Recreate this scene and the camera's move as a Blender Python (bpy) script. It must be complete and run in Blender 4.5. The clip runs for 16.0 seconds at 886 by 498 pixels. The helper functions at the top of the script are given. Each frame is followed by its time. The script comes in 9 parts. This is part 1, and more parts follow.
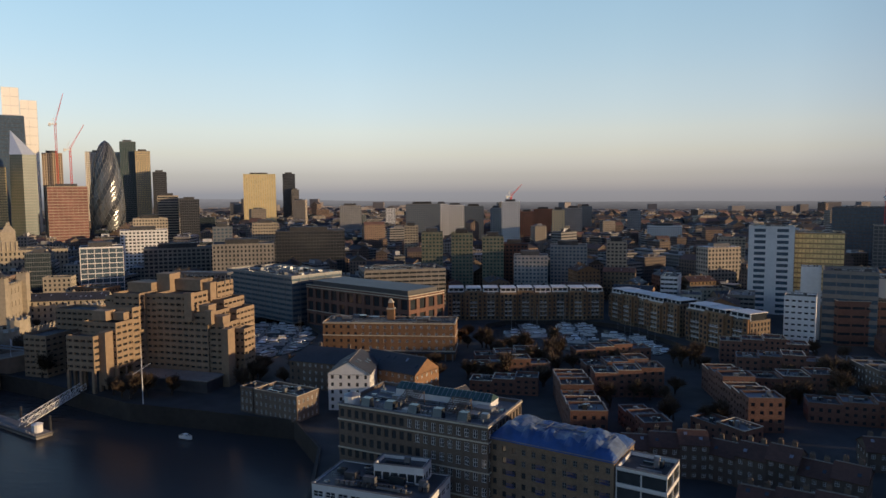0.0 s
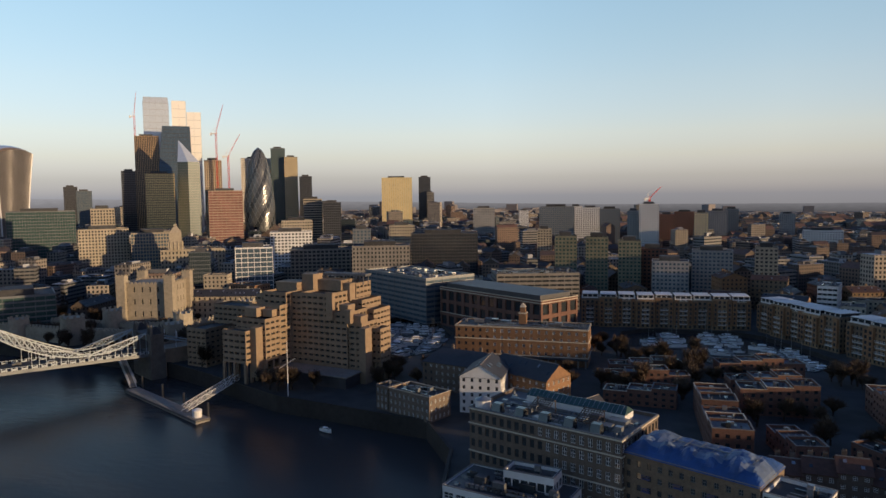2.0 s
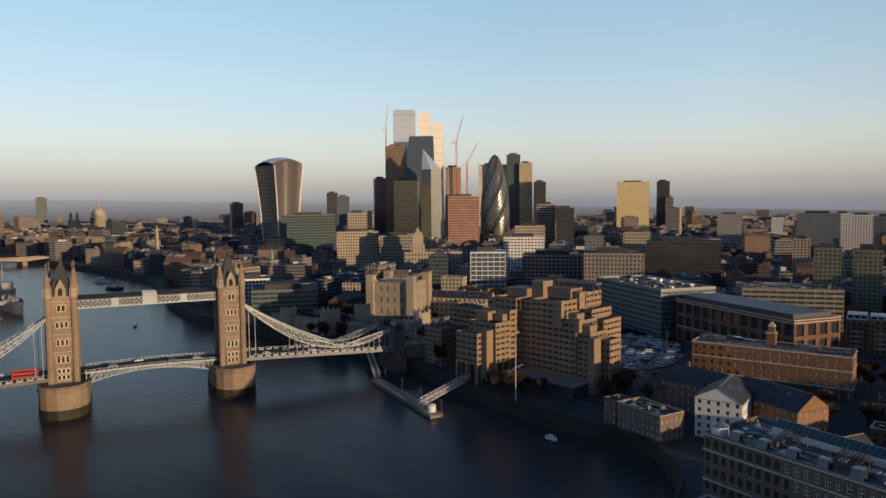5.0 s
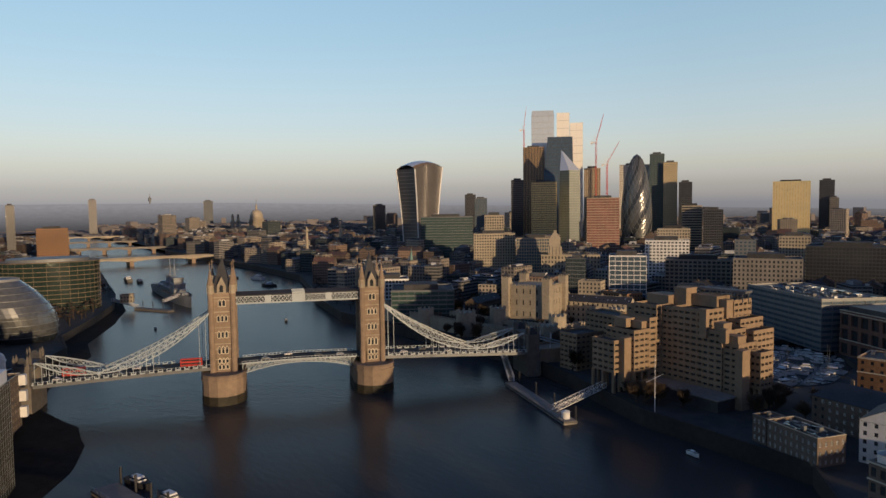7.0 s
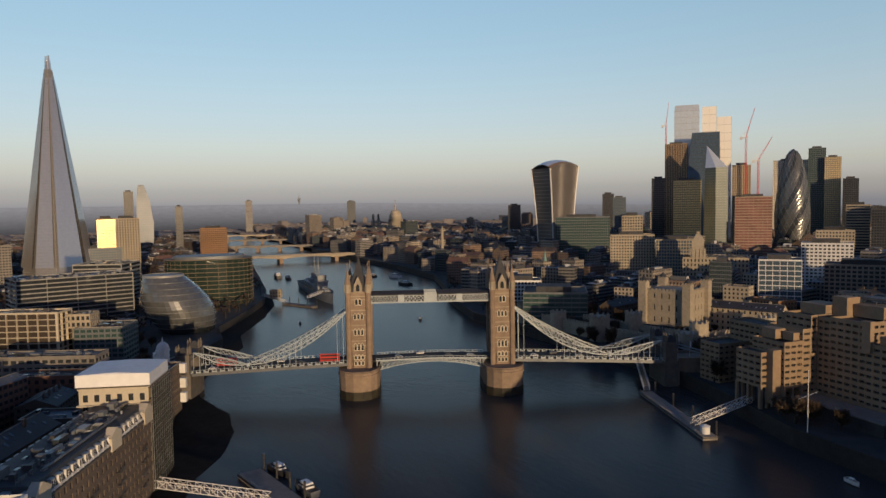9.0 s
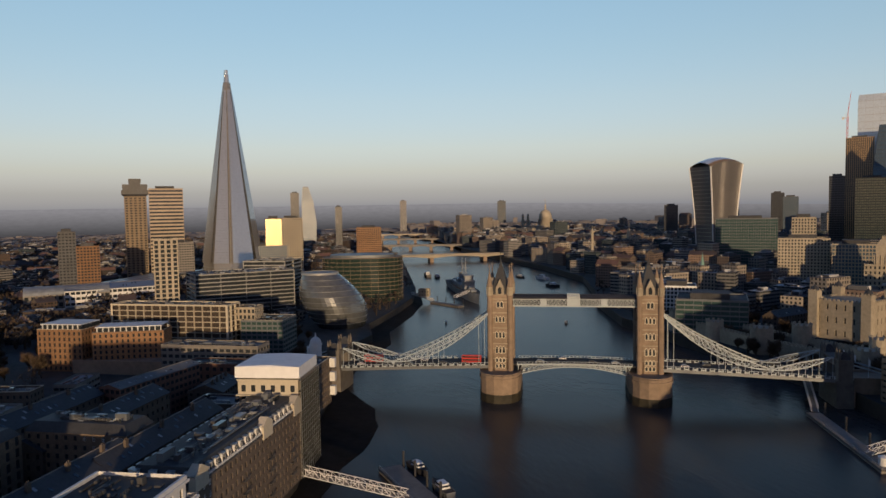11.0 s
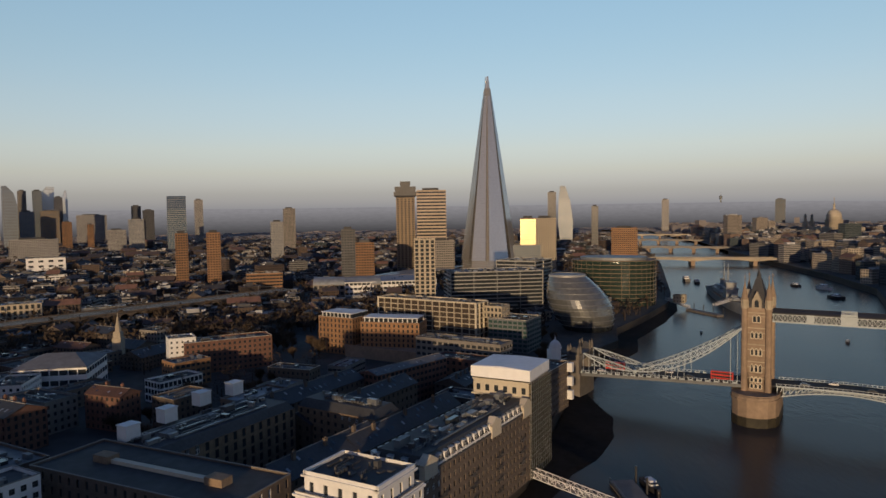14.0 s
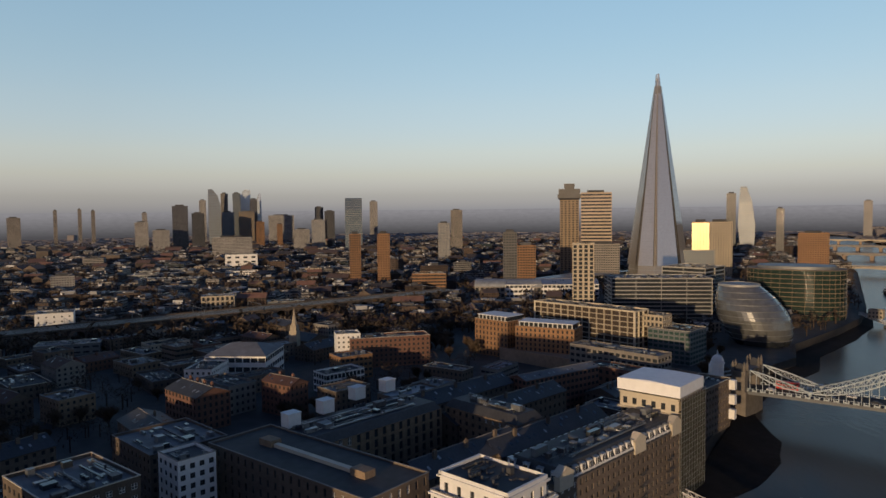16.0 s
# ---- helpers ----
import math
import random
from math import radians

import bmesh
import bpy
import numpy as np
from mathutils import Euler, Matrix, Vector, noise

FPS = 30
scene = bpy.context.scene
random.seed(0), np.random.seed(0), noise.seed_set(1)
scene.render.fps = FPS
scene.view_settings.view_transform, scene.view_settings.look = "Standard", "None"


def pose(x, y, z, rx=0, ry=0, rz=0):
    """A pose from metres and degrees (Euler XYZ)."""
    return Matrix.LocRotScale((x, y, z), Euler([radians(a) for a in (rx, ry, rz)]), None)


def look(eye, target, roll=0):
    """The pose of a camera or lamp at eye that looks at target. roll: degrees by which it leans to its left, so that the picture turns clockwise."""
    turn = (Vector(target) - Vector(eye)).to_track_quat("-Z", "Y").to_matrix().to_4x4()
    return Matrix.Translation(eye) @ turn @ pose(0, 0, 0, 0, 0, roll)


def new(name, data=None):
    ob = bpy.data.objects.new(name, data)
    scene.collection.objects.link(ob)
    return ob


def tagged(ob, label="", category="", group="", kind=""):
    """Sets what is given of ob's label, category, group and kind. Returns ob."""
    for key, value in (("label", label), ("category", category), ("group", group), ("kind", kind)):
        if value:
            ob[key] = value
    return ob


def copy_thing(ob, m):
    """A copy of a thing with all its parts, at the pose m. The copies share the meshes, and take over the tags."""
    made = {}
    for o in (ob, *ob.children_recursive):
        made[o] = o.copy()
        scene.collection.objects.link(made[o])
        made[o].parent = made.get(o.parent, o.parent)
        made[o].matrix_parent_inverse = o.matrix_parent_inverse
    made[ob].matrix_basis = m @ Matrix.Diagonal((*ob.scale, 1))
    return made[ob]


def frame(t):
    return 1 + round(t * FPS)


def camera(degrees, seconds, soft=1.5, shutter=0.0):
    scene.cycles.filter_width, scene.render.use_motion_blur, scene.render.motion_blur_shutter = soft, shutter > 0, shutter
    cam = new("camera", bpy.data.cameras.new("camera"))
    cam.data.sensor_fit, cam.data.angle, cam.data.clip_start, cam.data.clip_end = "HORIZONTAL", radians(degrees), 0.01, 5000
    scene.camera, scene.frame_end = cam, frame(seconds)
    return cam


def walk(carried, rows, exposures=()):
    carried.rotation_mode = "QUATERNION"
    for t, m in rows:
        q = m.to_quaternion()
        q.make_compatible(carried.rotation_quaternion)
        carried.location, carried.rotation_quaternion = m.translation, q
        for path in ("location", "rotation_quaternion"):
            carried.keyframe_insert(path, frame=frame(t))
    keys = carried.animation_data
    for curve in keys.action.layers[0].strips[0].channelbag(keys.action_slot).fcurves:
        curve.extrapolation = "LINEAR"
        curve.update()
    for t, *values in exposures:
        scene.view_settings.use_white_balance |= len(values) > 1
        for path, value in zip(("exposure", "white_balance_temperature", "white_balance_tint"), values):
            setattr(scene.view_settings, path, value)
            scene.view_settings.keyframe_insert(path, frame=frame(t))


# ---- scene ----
cam = camera(65.7, 16.0)

PATH = [
    (0, (267.07, -152.532, 96.519), (266.995, -150.54, 96.357), -0.4),
    (0.5, (267.177, -152.167, 96.661), (267.009, -150.18, 96.502), -0.5),
    (1, (267.226, -152.277, 97.12), (266.965, -150.3, 96.962), -0.6),
    (1.5, (267.341, -152.559, 97.508), (266.986, -150.597, 97.351), -0.6),
    (2, (267.187, -152.357, 97.679), (266.73, -150.416, 97.526), -0.6),
    (2.5, (267.366, -152.04, 97.983), (266.803, -150.127, 97.832), -0.6),
    (3, (267.195, -152.16, 98.129), (266.526, -150.281, 97.982), -0.5),
    (3.5, (267.491, -152.129, 98.415), (266.718, -150.29, 98.271), -0.5),
    (4, (267.762, -152.413, 98.824), (266.887, -150.62, 98.683), -0.6),
    (6.5, (269.095, -151.979, 100.19), (267.774, -150.483, 100.063), -0.5),
    (7, (269.327, -151.705, 100.487), (267.94, -150.269, 100.361), -0.7),
    (7.5, (269.507, -150.981, 100.899), (268.05, -149.617, 100.774), -0.8),
    (8, (269.515, -150.192, 101.166), (267.991, -148.903, 101.041), -0.8),
    (8.5, (269.38, -149.518, 101.555), (267.794, -148.305, 101.431), -0.8),
    (9, (270.002, -148.682, 102.029), (268.36, -147.546, 101.906), -0.9),
    (11.5, (270.01, -142.484, 103.851), (268.119, -141.846, 103.735), -0.9),
    (12, (270.571, -141.254, 104.329), (268.643, -140.735, 104.214), -0.9),
    (12.5, (271.442, -139.816, 104.893), (269.485, -139.419, 104.779), -0.8),
    (13, (272.166, -138.191, 105.48), (270.188, -137.917, 105.367), -0.9),
    (13.5, (272.911, -136.463, 106.07), (270.92, -136.313, 105.959), -0.8),
    (14, (273.606, -135.011, 106.849), (271.61, -134.986, 106.737), -0.8),
    (14.5, (274.429, -133.132, 107.676), (272.434, -133.231, 107.565), -0.7),
    (15, (275.167, -130.944, 108.264), (273.183, -131.169, 108.155), -0.6),
    (16, (275.601, -126.583, 109.439), (273.657, -127.041, 109.335), -0.6),
]
walk(cam, [(t, look(eye, target, roll)) for t, eye, target, roll in PATH], [(0, 0.25), (3, 0.22), (7, -0.07), (11, -0.2), (13, -0.24), (16, -0.2)])

# ---------------------------------------------------------------- light
SUN_AZ, SUN_EL = 103.0, 4.8          # compass bearing and height of the sun, degrees
world = bpy.data.worlds.new("sky")
scene.world = world
world.use_nodes = True
wn = world.node_tree.nodes
wl = world.node_tree.links
sky = wn.new("ShaderNodeTexSky")
sky.sky_type = "NISHITA"
sky.sun_disc = False
sky.sun_elevation = radians(SUN_EL)
sky.sun_rotation = radians(SUN_AZ)
sky.altitude = 100
sky.air_density, sky.dust_density, sky.ozone_density = 1.0, 0.6, 3.0
# winter haze: whitens the sky towards the horizon, with a grey layer at its foot
tc = wn.new("ShaderNodeTexCoord")
sp = wn.new("ShaderNodeSeparateXYZ")
wl.new(tc.outputs["Generated"], sp.inputs[0])
haze = wn.new("ShaderNodeValToRGB")
wl.new(sp.outputs[2], haze.inputs[0])
HAZE = ((0.0, (1.3, 1.62, 4.0)), (0.026, (1.55, 1.48, 2.6)), (0.056, (2.3, 1.72, 2.02)), (0.087, (2.85, 1.92, 1.87)), (0.153, (3.28, 2.15, 1.83)), (0.216, (3.45, 2.34, 1.88)),
        (0.292, (3.65, 2.56, 2.0)), (0.38, (1.6, 1.2, 1.12)), (0.6, (1.28, 1.15, 1.32)), (1.0, (1.12, 1.1, 1.42)))
while len(haze.color_ramp.elements) < len(HAZE):
    haze.color_ramp.elements.new(0.5)
for el_, (pos_, c_) in zip(haze.color_ramp.elements, HAZE):
    el_.position, el_.color = pos_, (c_[0] / 5, c_[1] / 5, c_[2] / 5, 1)
hs = wn.new("ShaderNodeVectorMath"); hs.operation = "SCALE"; hs.inputs["Scale"].default_value = 5.0
hm = wn.new("ShaderNodeVectorMath"); hm.operation = "MULTIPLY"
wl.new(haze.outputs[0], hs.inputs[0]); wl.new(hs.outputs[0], hm.inputs[0]); wl.new(sky.outputs[0], hm.inputs[1])
# the haze lies away from the sun; towards it the sky keeps its own glow
dt = wn.new("ShaderNodeVectorMath"); dt.operation = "DOT_PRODUCT"
dt.inputs[1].default_value = (math.sin(radians(SUN_AZ)), math.cos(radians(SUN_AZ)), 0)
wl.new(tc.outputs["Generated"], dt.inputs[0])
half_ = wn.new("ShaderNodeMath"); half_.operation = "MULTIPLY_ADD"; half_.inputs[1].default_value = 0.5; half_.inputs[2].default_value = 0.5
wl.new(dt.outputs["Value"], half_.inputs[0])
side = wn.new("ShaderNodeValToRGB")
wl.new(half_.outputs[0], side.inputs[0])
SIDE = ((0.0, (0.84,) * 3), (0.2, (1.0,) * 3), (0.31, (1.16,) * 3), (0.5, (1.12, 1.12, 1.12)), (0.6, (0.95, 0.97, 1.0)), (0.7, (0.56, 0.6, 0.68)), (0.85, (0.3, 0.34, 0.45)), (1.0, (0.26, 0.3, 0.4)))
while len(side.color_ramp.elements) < len(SIDE):
    side.color_ramp.elements.new(0.5)
for el_, (pos_, c_) in zip(side.color_ramp.elements, SIDE):
    el_.position, el_.color = pos_, (c_[0] / 2, c_[1] / 2, c_[2] / 2, 1)
h2 = wn.new("ShaderNodeVectorMath"); h2.operation = "MULTIPLY"
wl.new(hm.outputs[0], h2.inputs[0]); wl.new(side.outputs[0], h2.inputs[1])
h3 = wn.new("ShaderNodeVectorMath"); h3.operation = "SCALE"; h3.inputs["Scale"].default_value = 2.0
wl.new(h2.outputs[0], h3.inputs[0])
wl.new(h3.outputs[0], wn["Background"].inputs[0])
wn["Background"].inputs[1].default_value = 0.16
sun = new("sun", bpy.data.lights.new("sun", "SUN"))
sun.data.energy, sun.data.angle, sun.data.color = 3.7, radians(0.6), (1.0, 0.71, 0.41)
az, el = radians(SUN_AZ), radians(SUN_EL)
sun_dir = Vector((math.sin(az) * math.cos(el), math.cos(az) * math.cos(el), math.sin(el)))
sun.matrix_world = look(Vector((300, -200, 300)) + sun_dir * 500, (300, -200, 300))


# ---------------------------------------------------------------- materials
def mat(name, color, rough=0.8, metal=0.0, var=0.25, fine=1.2, coarse=0.05, bump=0.0, rnd=0.12, spec=0.5):
    """A surface with grain and stains in world metres, and a slight change from object to object."""
    m = bpy.data.materials.new(name)
    m.use_nodes = True
    n, l = m.node_tree.nodes, m.node_tree.links
    b = n["Principled BSDF"]
    geo = n.new("ShaderNodeNewGeometry")
    n1 = n.new("ShaderNodeTexNoise"); n1.inputs["Scale"].default_value = fine; n1.inputs["Detail"].default_value = 5
    n2 = n.new("ShaderNodeTexNoise"); n2.inputs["Scale"].default_value = coarse; n2.inputs["Detail"].default_value = 4
    l.new(geo.outputs["Position"], n1.inputs["Vector"]); l.new(geo.outputs["Position"], n2.inputs["Vector"])
    add = n.new("ShaderNodeMath"); add.operation = "ADD"
    l.new(n1.outputs[0], add.inputs[0]); l.new(n2.outputs[0], add.inputs[1])
    info = n.new("ShaderNodeObjectInfo")
    isl = n.new("ShaderNodeMath"); isl.operation = "MULTIPLY_ADD"
    l.new(info.outputs["Random"], isl.inputs[0]); isl.inputs[1].default_value = 2 * rnd; isl.inputs[2].default_value = 1 - rnd
    mr = n.new("ShaderNodeMapRange")
    mr.inputs["From Min"].default_value, mr.inputs["From Max"].default_value = 0.6, 1.4
    mr.inputs["To Min"].default_value, mr.inputs["To Max"].default_value = 1 - var, 1 + var
    l.new(add.outputs[0], mr.inputs["Value"])
    mul = n.new("ShaderNodeMath"); mul.operation = "MULTIPLY"
    l.new(mr.outputs[0], mul.inputs[0]); l.new(isl.outputs[0], mul.inputs[1])
    sc = n.new("ShaderNodeVectorMath"); sc.operation = "SCALE"
    sc.inputs[0].default_value = color
    l.new(mul.outputs[0], sc.inputs["Scale"])
    l.new(sc.outputs[0], b.inputs["Base Color"])
    b.inputs["Roughness"].default_value = rough
    b.inputs["Metallic"].default_value = metal
    b.inputs["Specular IOR Level"].default_value = spec
    if bump:
        bp = n.new("ShaderNodeBump"); bp.inputs["Strength"].default_value = 0.6; bp.inputs["Distance"].default_value = bump
        l.new(n1.outputs[0], bp.inputs["Height"]); l.new(bp.outputs[0], b.inputs["Normal"])
    return m


def brick_mat(name, color, mortar=(0.3, 0.28, 0.25), var=0.3):
    """Brickwork: courses by the wall's own coordinates, and soot in large patches."""
    m = mat(name, color, 0.9, 0, var, 0.7, 0.06, 0.0, 0.15)
    n, l = m.node_tree.nodes, m.node_tree.links
    b = n["Principled BSDF"]
    uv = n.new("ShaderNodeUVMap")
    bt = n.new("ShaderNodeTexBrick")
    bt.inputs["Scale"].default_value = 1.0
    bt.inputs["Brick Width"].default_value, bt.inputs["Row Height"].default_value = 0.45, 0.15
    bt.inputs["Mortar Size"].default_value = 0.012
    bt.inputs["Color1"].default_value, bt.inputs["Color2"].default_value = (1.12, 1.1, 1.05, 1), (0.82, 0.8, 0.8, 1)
    bt.inputs["Mortar"].default_value = (1.1, 1.1, 1.1, 1)
    l.new(uv.outputs[0], bt.inputs["Vector"])
    mx = n.new("ShaderNodeVectorMath"); mx.operation = "MULTIPLY"
    src = b.inputs["Base Color"].links[0].from_socket
    l.new(src, mx.inputs[0]); l.new(bt.outputs[0], mx.inputs[1]); l.new(mx.outputs[0], b.inputs["Base Color"])
    return m


def facade_mat(name, wall_a, wall_b, bay=3.2, floor=3.4, ow=0.55, oh=0.5, glass=(0.03, 0.035, 0.04), grough=0.15, island=True):
    """Far facades: wall and rows of panes in the wall's own metres; the wall's colour differs from house to house."""
    m = bpy.data.materials.new(name)
    m.use_nodes = True
    n, l = m.node_tree.nodes, m.node_tree.links
    b = n["Principled BSDF"]
    uv = n.new("ShaderNodeUVMap")
    sep = n.new("ShaderNodeSeparateXYZ"); l.new(uv.outputs[0], sep.inputs[0])

    def inside(sock, period, share):
        d = n.new("ShaderNodeMath"); d.operation = "DIVIDE"; l.new(sock, d.inputs[0]); d.inputs[1].default_value = period
        fr = n.new("ShaderNodeMath"); fr.operation = "FRACT"; l.new(d.outputs[0], fr.inputs[0])
        s = n.new("ShaderNodeMath"); s.operation = "SUBTRACT"; l.new(fr.outputs[0], s.inputs[0]); s.inputs[1].default_value = 0.5
        a = n.new("ShaderNodeMath"); a.operation = "ABSOLUTE"; l.new(s.outputs[0], a.inputs[0])
        c = n.new("ShaderNodeMath"); c.operation = "LESS_THAN"; l.new(a.outputs[0], c.inputs[0]); c.inputs[1].default_value = share / 2
        return c.outputs[0]

    w = n.new("ShaderNodeMath"); w.operation = "MULTIPLY"
    l.new(inside(sep.outputs[0], bay, ow), w.inputs[0]); l.new(inside(sep.outputs[1], floor, oh), w.inputs[1])
    geo = n.new("ShaderNodeNewGeometry")
    info = n.new("ShaderNodeObjectInfo")
    ramp = n.new("ShaderNodeMix"); ramp.data_type = "RGBA"
    ramp.inputs["A"].default_value, ramp.inputs["B"].default_value = (*wall_a, 1), (*wall_b, 1)
    l.new(geo.outputs["Random Per Island"] if island else info.outputs["Random"], ramp.inputs["Factor"])
    nz = n.new("ShaderNodeTexNoise"); nz.inputs["Scale"].default_value = 0.15; nz.inputs["Detail"].default_value = 5
    l.new(geo.outputs["Position"], nz.inputs["Vector"])
    mr = n.new("ShaderNodeMapRange"); mr.inputs["To Min"].default_value, mr.inputs["To Max"].default_value = 0.6, 1.35
    l.new(nz.outputs[0], mr.inputs["Value"])
    sc = n.new("ShaderNodeVectorMath"); sc.operation = "SCALE"
    l.new(ramp.outputs["Result"], sc.inputs[0]); l.new(mr.outputs[0], sc.inputs["Scale"])
    mx = n.new("ShaderNodeMix"); mx.data_type = "RGBA"
    l.new(w.outputs[0], mx.inputs["Factor"]); l.new(sc.outputs[0], mx.inputs["A"]); mx.inputs["B"].default_value = (*glass, 1)
    l.new(mx.outputs["Result"], b.inputs["Base Color"])
    rg = n.new("ShaderNodeMapRange"); rg.inputs["To Min"].default_value, rg.inputs["To Max"].default_value = 0.85, grough
    l.new(w.outputs[0], rg.inputs["Value"]); l.new(rg.outputs[0], b.inputs["Roughness"])
    return m


def glass_mat(name, color, rough=0.1, metal=0.0, wave=0.01, spec=0.8, vary=0.5):
    """Panes seen from outside: dark behind, a mirror of the sky, each a little out of true."""
    m = bpy.data.materials.new(name)
    m.use_nodes = True
    n, l = m.node_tree.nodes, m.node_tree.links
    b = n["Principled BSDF"]
    geo = n.new("ShaderNodeNewGeometry")
    nz = n.new("ShaderNodeTexNoise"); nz.inputs["Scale"].default_value = 0.35; nz.inputs["Detail"].default_value = 3
    l.new(geo.outputs["Position"], nz.inputs["Vector"])
    mr = n.new("ShaderNodeMapRange"); mr.inputs["To Min"].default_value, mr.inputs["To Max"].default_value = 1 - vary, 1 + vary
    l.new(nz.outputs[0], mr.inputs["Value"])
    sc = n.new("ShaderNodeVectorMath"); sc.operation = "SCALE"; sc.inputs[0].default_value = color
    l.new(mr.outputs[0], sc.inputs["Scale"]); l.new(sc.outputs[0], b.inputs["Base Color"])
    b.inputs["Roughness"].default_value = rough
    b.inputs["Metallic"].default_value = metal
    b.inputs["Specular IOR Level"].default_value = spec
    bp = n.new("ShaderNodeBump"); bp.inputs["Strength"].default_value = 0.25; bp.inputs["Distance"].default_value = wave * 10
    l.new(nz.outputs[0], bp.inputs["Height"]); l.new(bp.outputs[0], b.inputs["Normal"])
    return m


M_BRICK = brick_mat("stock_brick", (0.19, 0.138, 0.094))
M_BRICKR = brick_mat("red_brick", (0.15, 0.078, 0.058))
M_BRICKD = brick_mat("sooty_brick", (0.115, 0.09, 0.072))
M_BRICKO = brick_mat("orange_brick", (0.23, 0.128, 0.068))
M_STONE = mat("portland_stone", (0.35, 0.30, 0.23), 0.85, 0, 0.25, 0.5, 0.05, 0.02)
M_GRANITE = mat("bridge_granite", (0.25, 0.185, 0.135), 0.85, 0, 0.3, 0.35, 0.07, 0.05, 0.03)
# abutment granite, darker than the towers' with shade put into its colour
M_ABUT = mat("shade_grey_granite", (0.13, 0.115, 0.10), 0.88, 0, 0.35, 0.4, 0.07, 0.04, 0.04)
M_FLATS = brick_mat("yellow_brown_brick", (0.27, 0.18, 0.105))
M_CONC = mat("concrete", (0.22, 0.20, 0.18), 0.85, 0, 0.25, 0.4, 0.06, 0.02)
M_HOTEL = mat("ribbed_brown_concrete", (0.27, 0.195, 0.13), 0.9, 0, 0.22, 0.5, 0.06, 0.03, 0.04)
M_WHITE = mat("white_paint", (0.68, 0.67, 0.66), 0.6, 0, 0.12, 0.6, 0.08, 0, 0.05)
M_GREYP = mat("grey_cladding", (0.15, 0.16, 0.17), 0.5, 0.2, 0.15, 0.3, 0.05)
M_DARK = mat("dark_cladding", (0.06, 0.06, 0.066), 0.5, 0.1, 0.3, 0.4, 0.06)
M_SLATE = mat("slate_roof", (0.038, 0.039, 0.044), 0.65, 0, 0.4, 0.9, 0.09, 0.03)
M_FELT = mat("felt_roof", (0.05, 0.05, 0.054), 0.8, 0, 0.45, 0.35, 0.08, 0.02, 0.3)
M_FELTL = mat("pale_flat_roof", (0.14, 0.142, 0.15), 0.7, 0, 0.35, 0.3, 0.08, 0.02, 0.25)
M_ROOFB = mat("blue_grey_sheet_roof", (0.19, 0.21, 0.24), 0.55, 0.1, 0.3, 0.25, 0.07, 0.02, 0.3)
M_TILE = mat("clay_tile_roof", (0.09, 0.045, 0.032), 0.85, 0, 0.35, 0.9, 0.08, 0.03)
M_METAL = mat("galvanised_metal", (0.30, 0.31, 0.32), 0.4, 0.7, 0.2)
M_STEELW = mat("pale_blue_steel", (0.37, 0.42, 0.45), 0.45, 0.0, 0.1, 0.8, 0.1, 0, 0.02)
M_RED = mat("red_paint", (0.55, 0.035, 0.025), 0.4, 0, 0.1)
M_BLUET = mat("blue_tarpaulin", (0.02, 0.06, 0.19), 0.45, 0, 0.45, 0.35, 0.12, 0.25)
M_BLUEP = mat("faded_blue_sheeting", (0.10, 0.14, 0.22), 0.55, 0, 0.4, 0.5, 0.15, 0.2)
M_BLUEB = mat("blue_balcony_paint", (0.06, 0.07, 0.19), 0.5)
M_ASPH = mat("asphalt", (0.035, 0.035, 0.037), 0.9, 0, 0.3, 0.5, 0.05)
M_WEED = mat("tide_weed", (0.03, 0.026, 0.016), 0.7, 0, 0.5, 0.5, 0.1, 0.1)
M_QUAY = mat("tide_stained_masonry", (0.034, 0.029, 0.025), 0.85, 0, 0.45, 0.4, 0.06, 0.05)
# far land and streets: haze put into the base colour as paleness
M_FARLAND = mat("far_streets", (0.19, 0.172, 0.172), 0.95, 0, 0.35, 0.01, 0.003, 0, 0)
# far cladding greyed to imitate haze over the distant towers
M_PALE = mat("haze_grey_cladding", (0.28, 0.268, 0.26), 0.75, 0, 0.2, 0.2, 0.05)
M_OLIVE = mat("olive_panels", (0.17, 0.17, 0.12), 0.7, 0, 0.3, 0.2, 0.05)
M_ROSE = mat("rose_red_netting", (0.26, 0.12, 0.10), 0.8, 0, 0.35, 0.2, 0.08)
M_SAND = mat("sand_plaster", (0.21, 0.155, 0.10), 0.8, 0, 0.15)
M_FIN = mat("dark_fin_glazing", (0.13, 0.125, 0.13), 0.3, 0.35, 0.2)
M_FINP = mat("grey_aluminium_fin", (0.25, 0.235, 0.23), 0.5, 0.4, 0.15)
M_TRIM = mat("pale_trim_stone", (0.52, 0.46, 0.36), 0.8, 0, 0.15)
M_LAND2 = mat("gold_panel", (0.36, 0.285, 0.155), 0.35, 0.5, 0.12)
M_BRICKG = brick_mat("grey_brown_brick", (0.15, 0.115, 0.09))
# three tones of one glass: its reflections are put into the base colours
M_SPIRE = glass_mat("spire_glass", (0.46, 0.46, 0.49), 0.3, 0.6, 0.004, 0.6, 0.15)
M_SPIREB = glass_mat("brown_reflection_spire_glass", (0.36, 0.335, 0.315), 0.25, 0.5, 0.004, 0.6, 0.15)
M_SPIREW = glass_mat("sky_bright_spire_glass", (0.54, 0.54, 0.57), 0.2, 0.65, 0.004, 0.7, 0.15)
M_HALL = glass_mat("grey_banded_glass", (0.16, 0.165, 0.165), 0.22, 0.45, 0.012, 0.8)
M_SLIVER = mat("pale_blue_glazing", (0.19, 0.22, 0.26), 0.5, 0.1, 0.12)
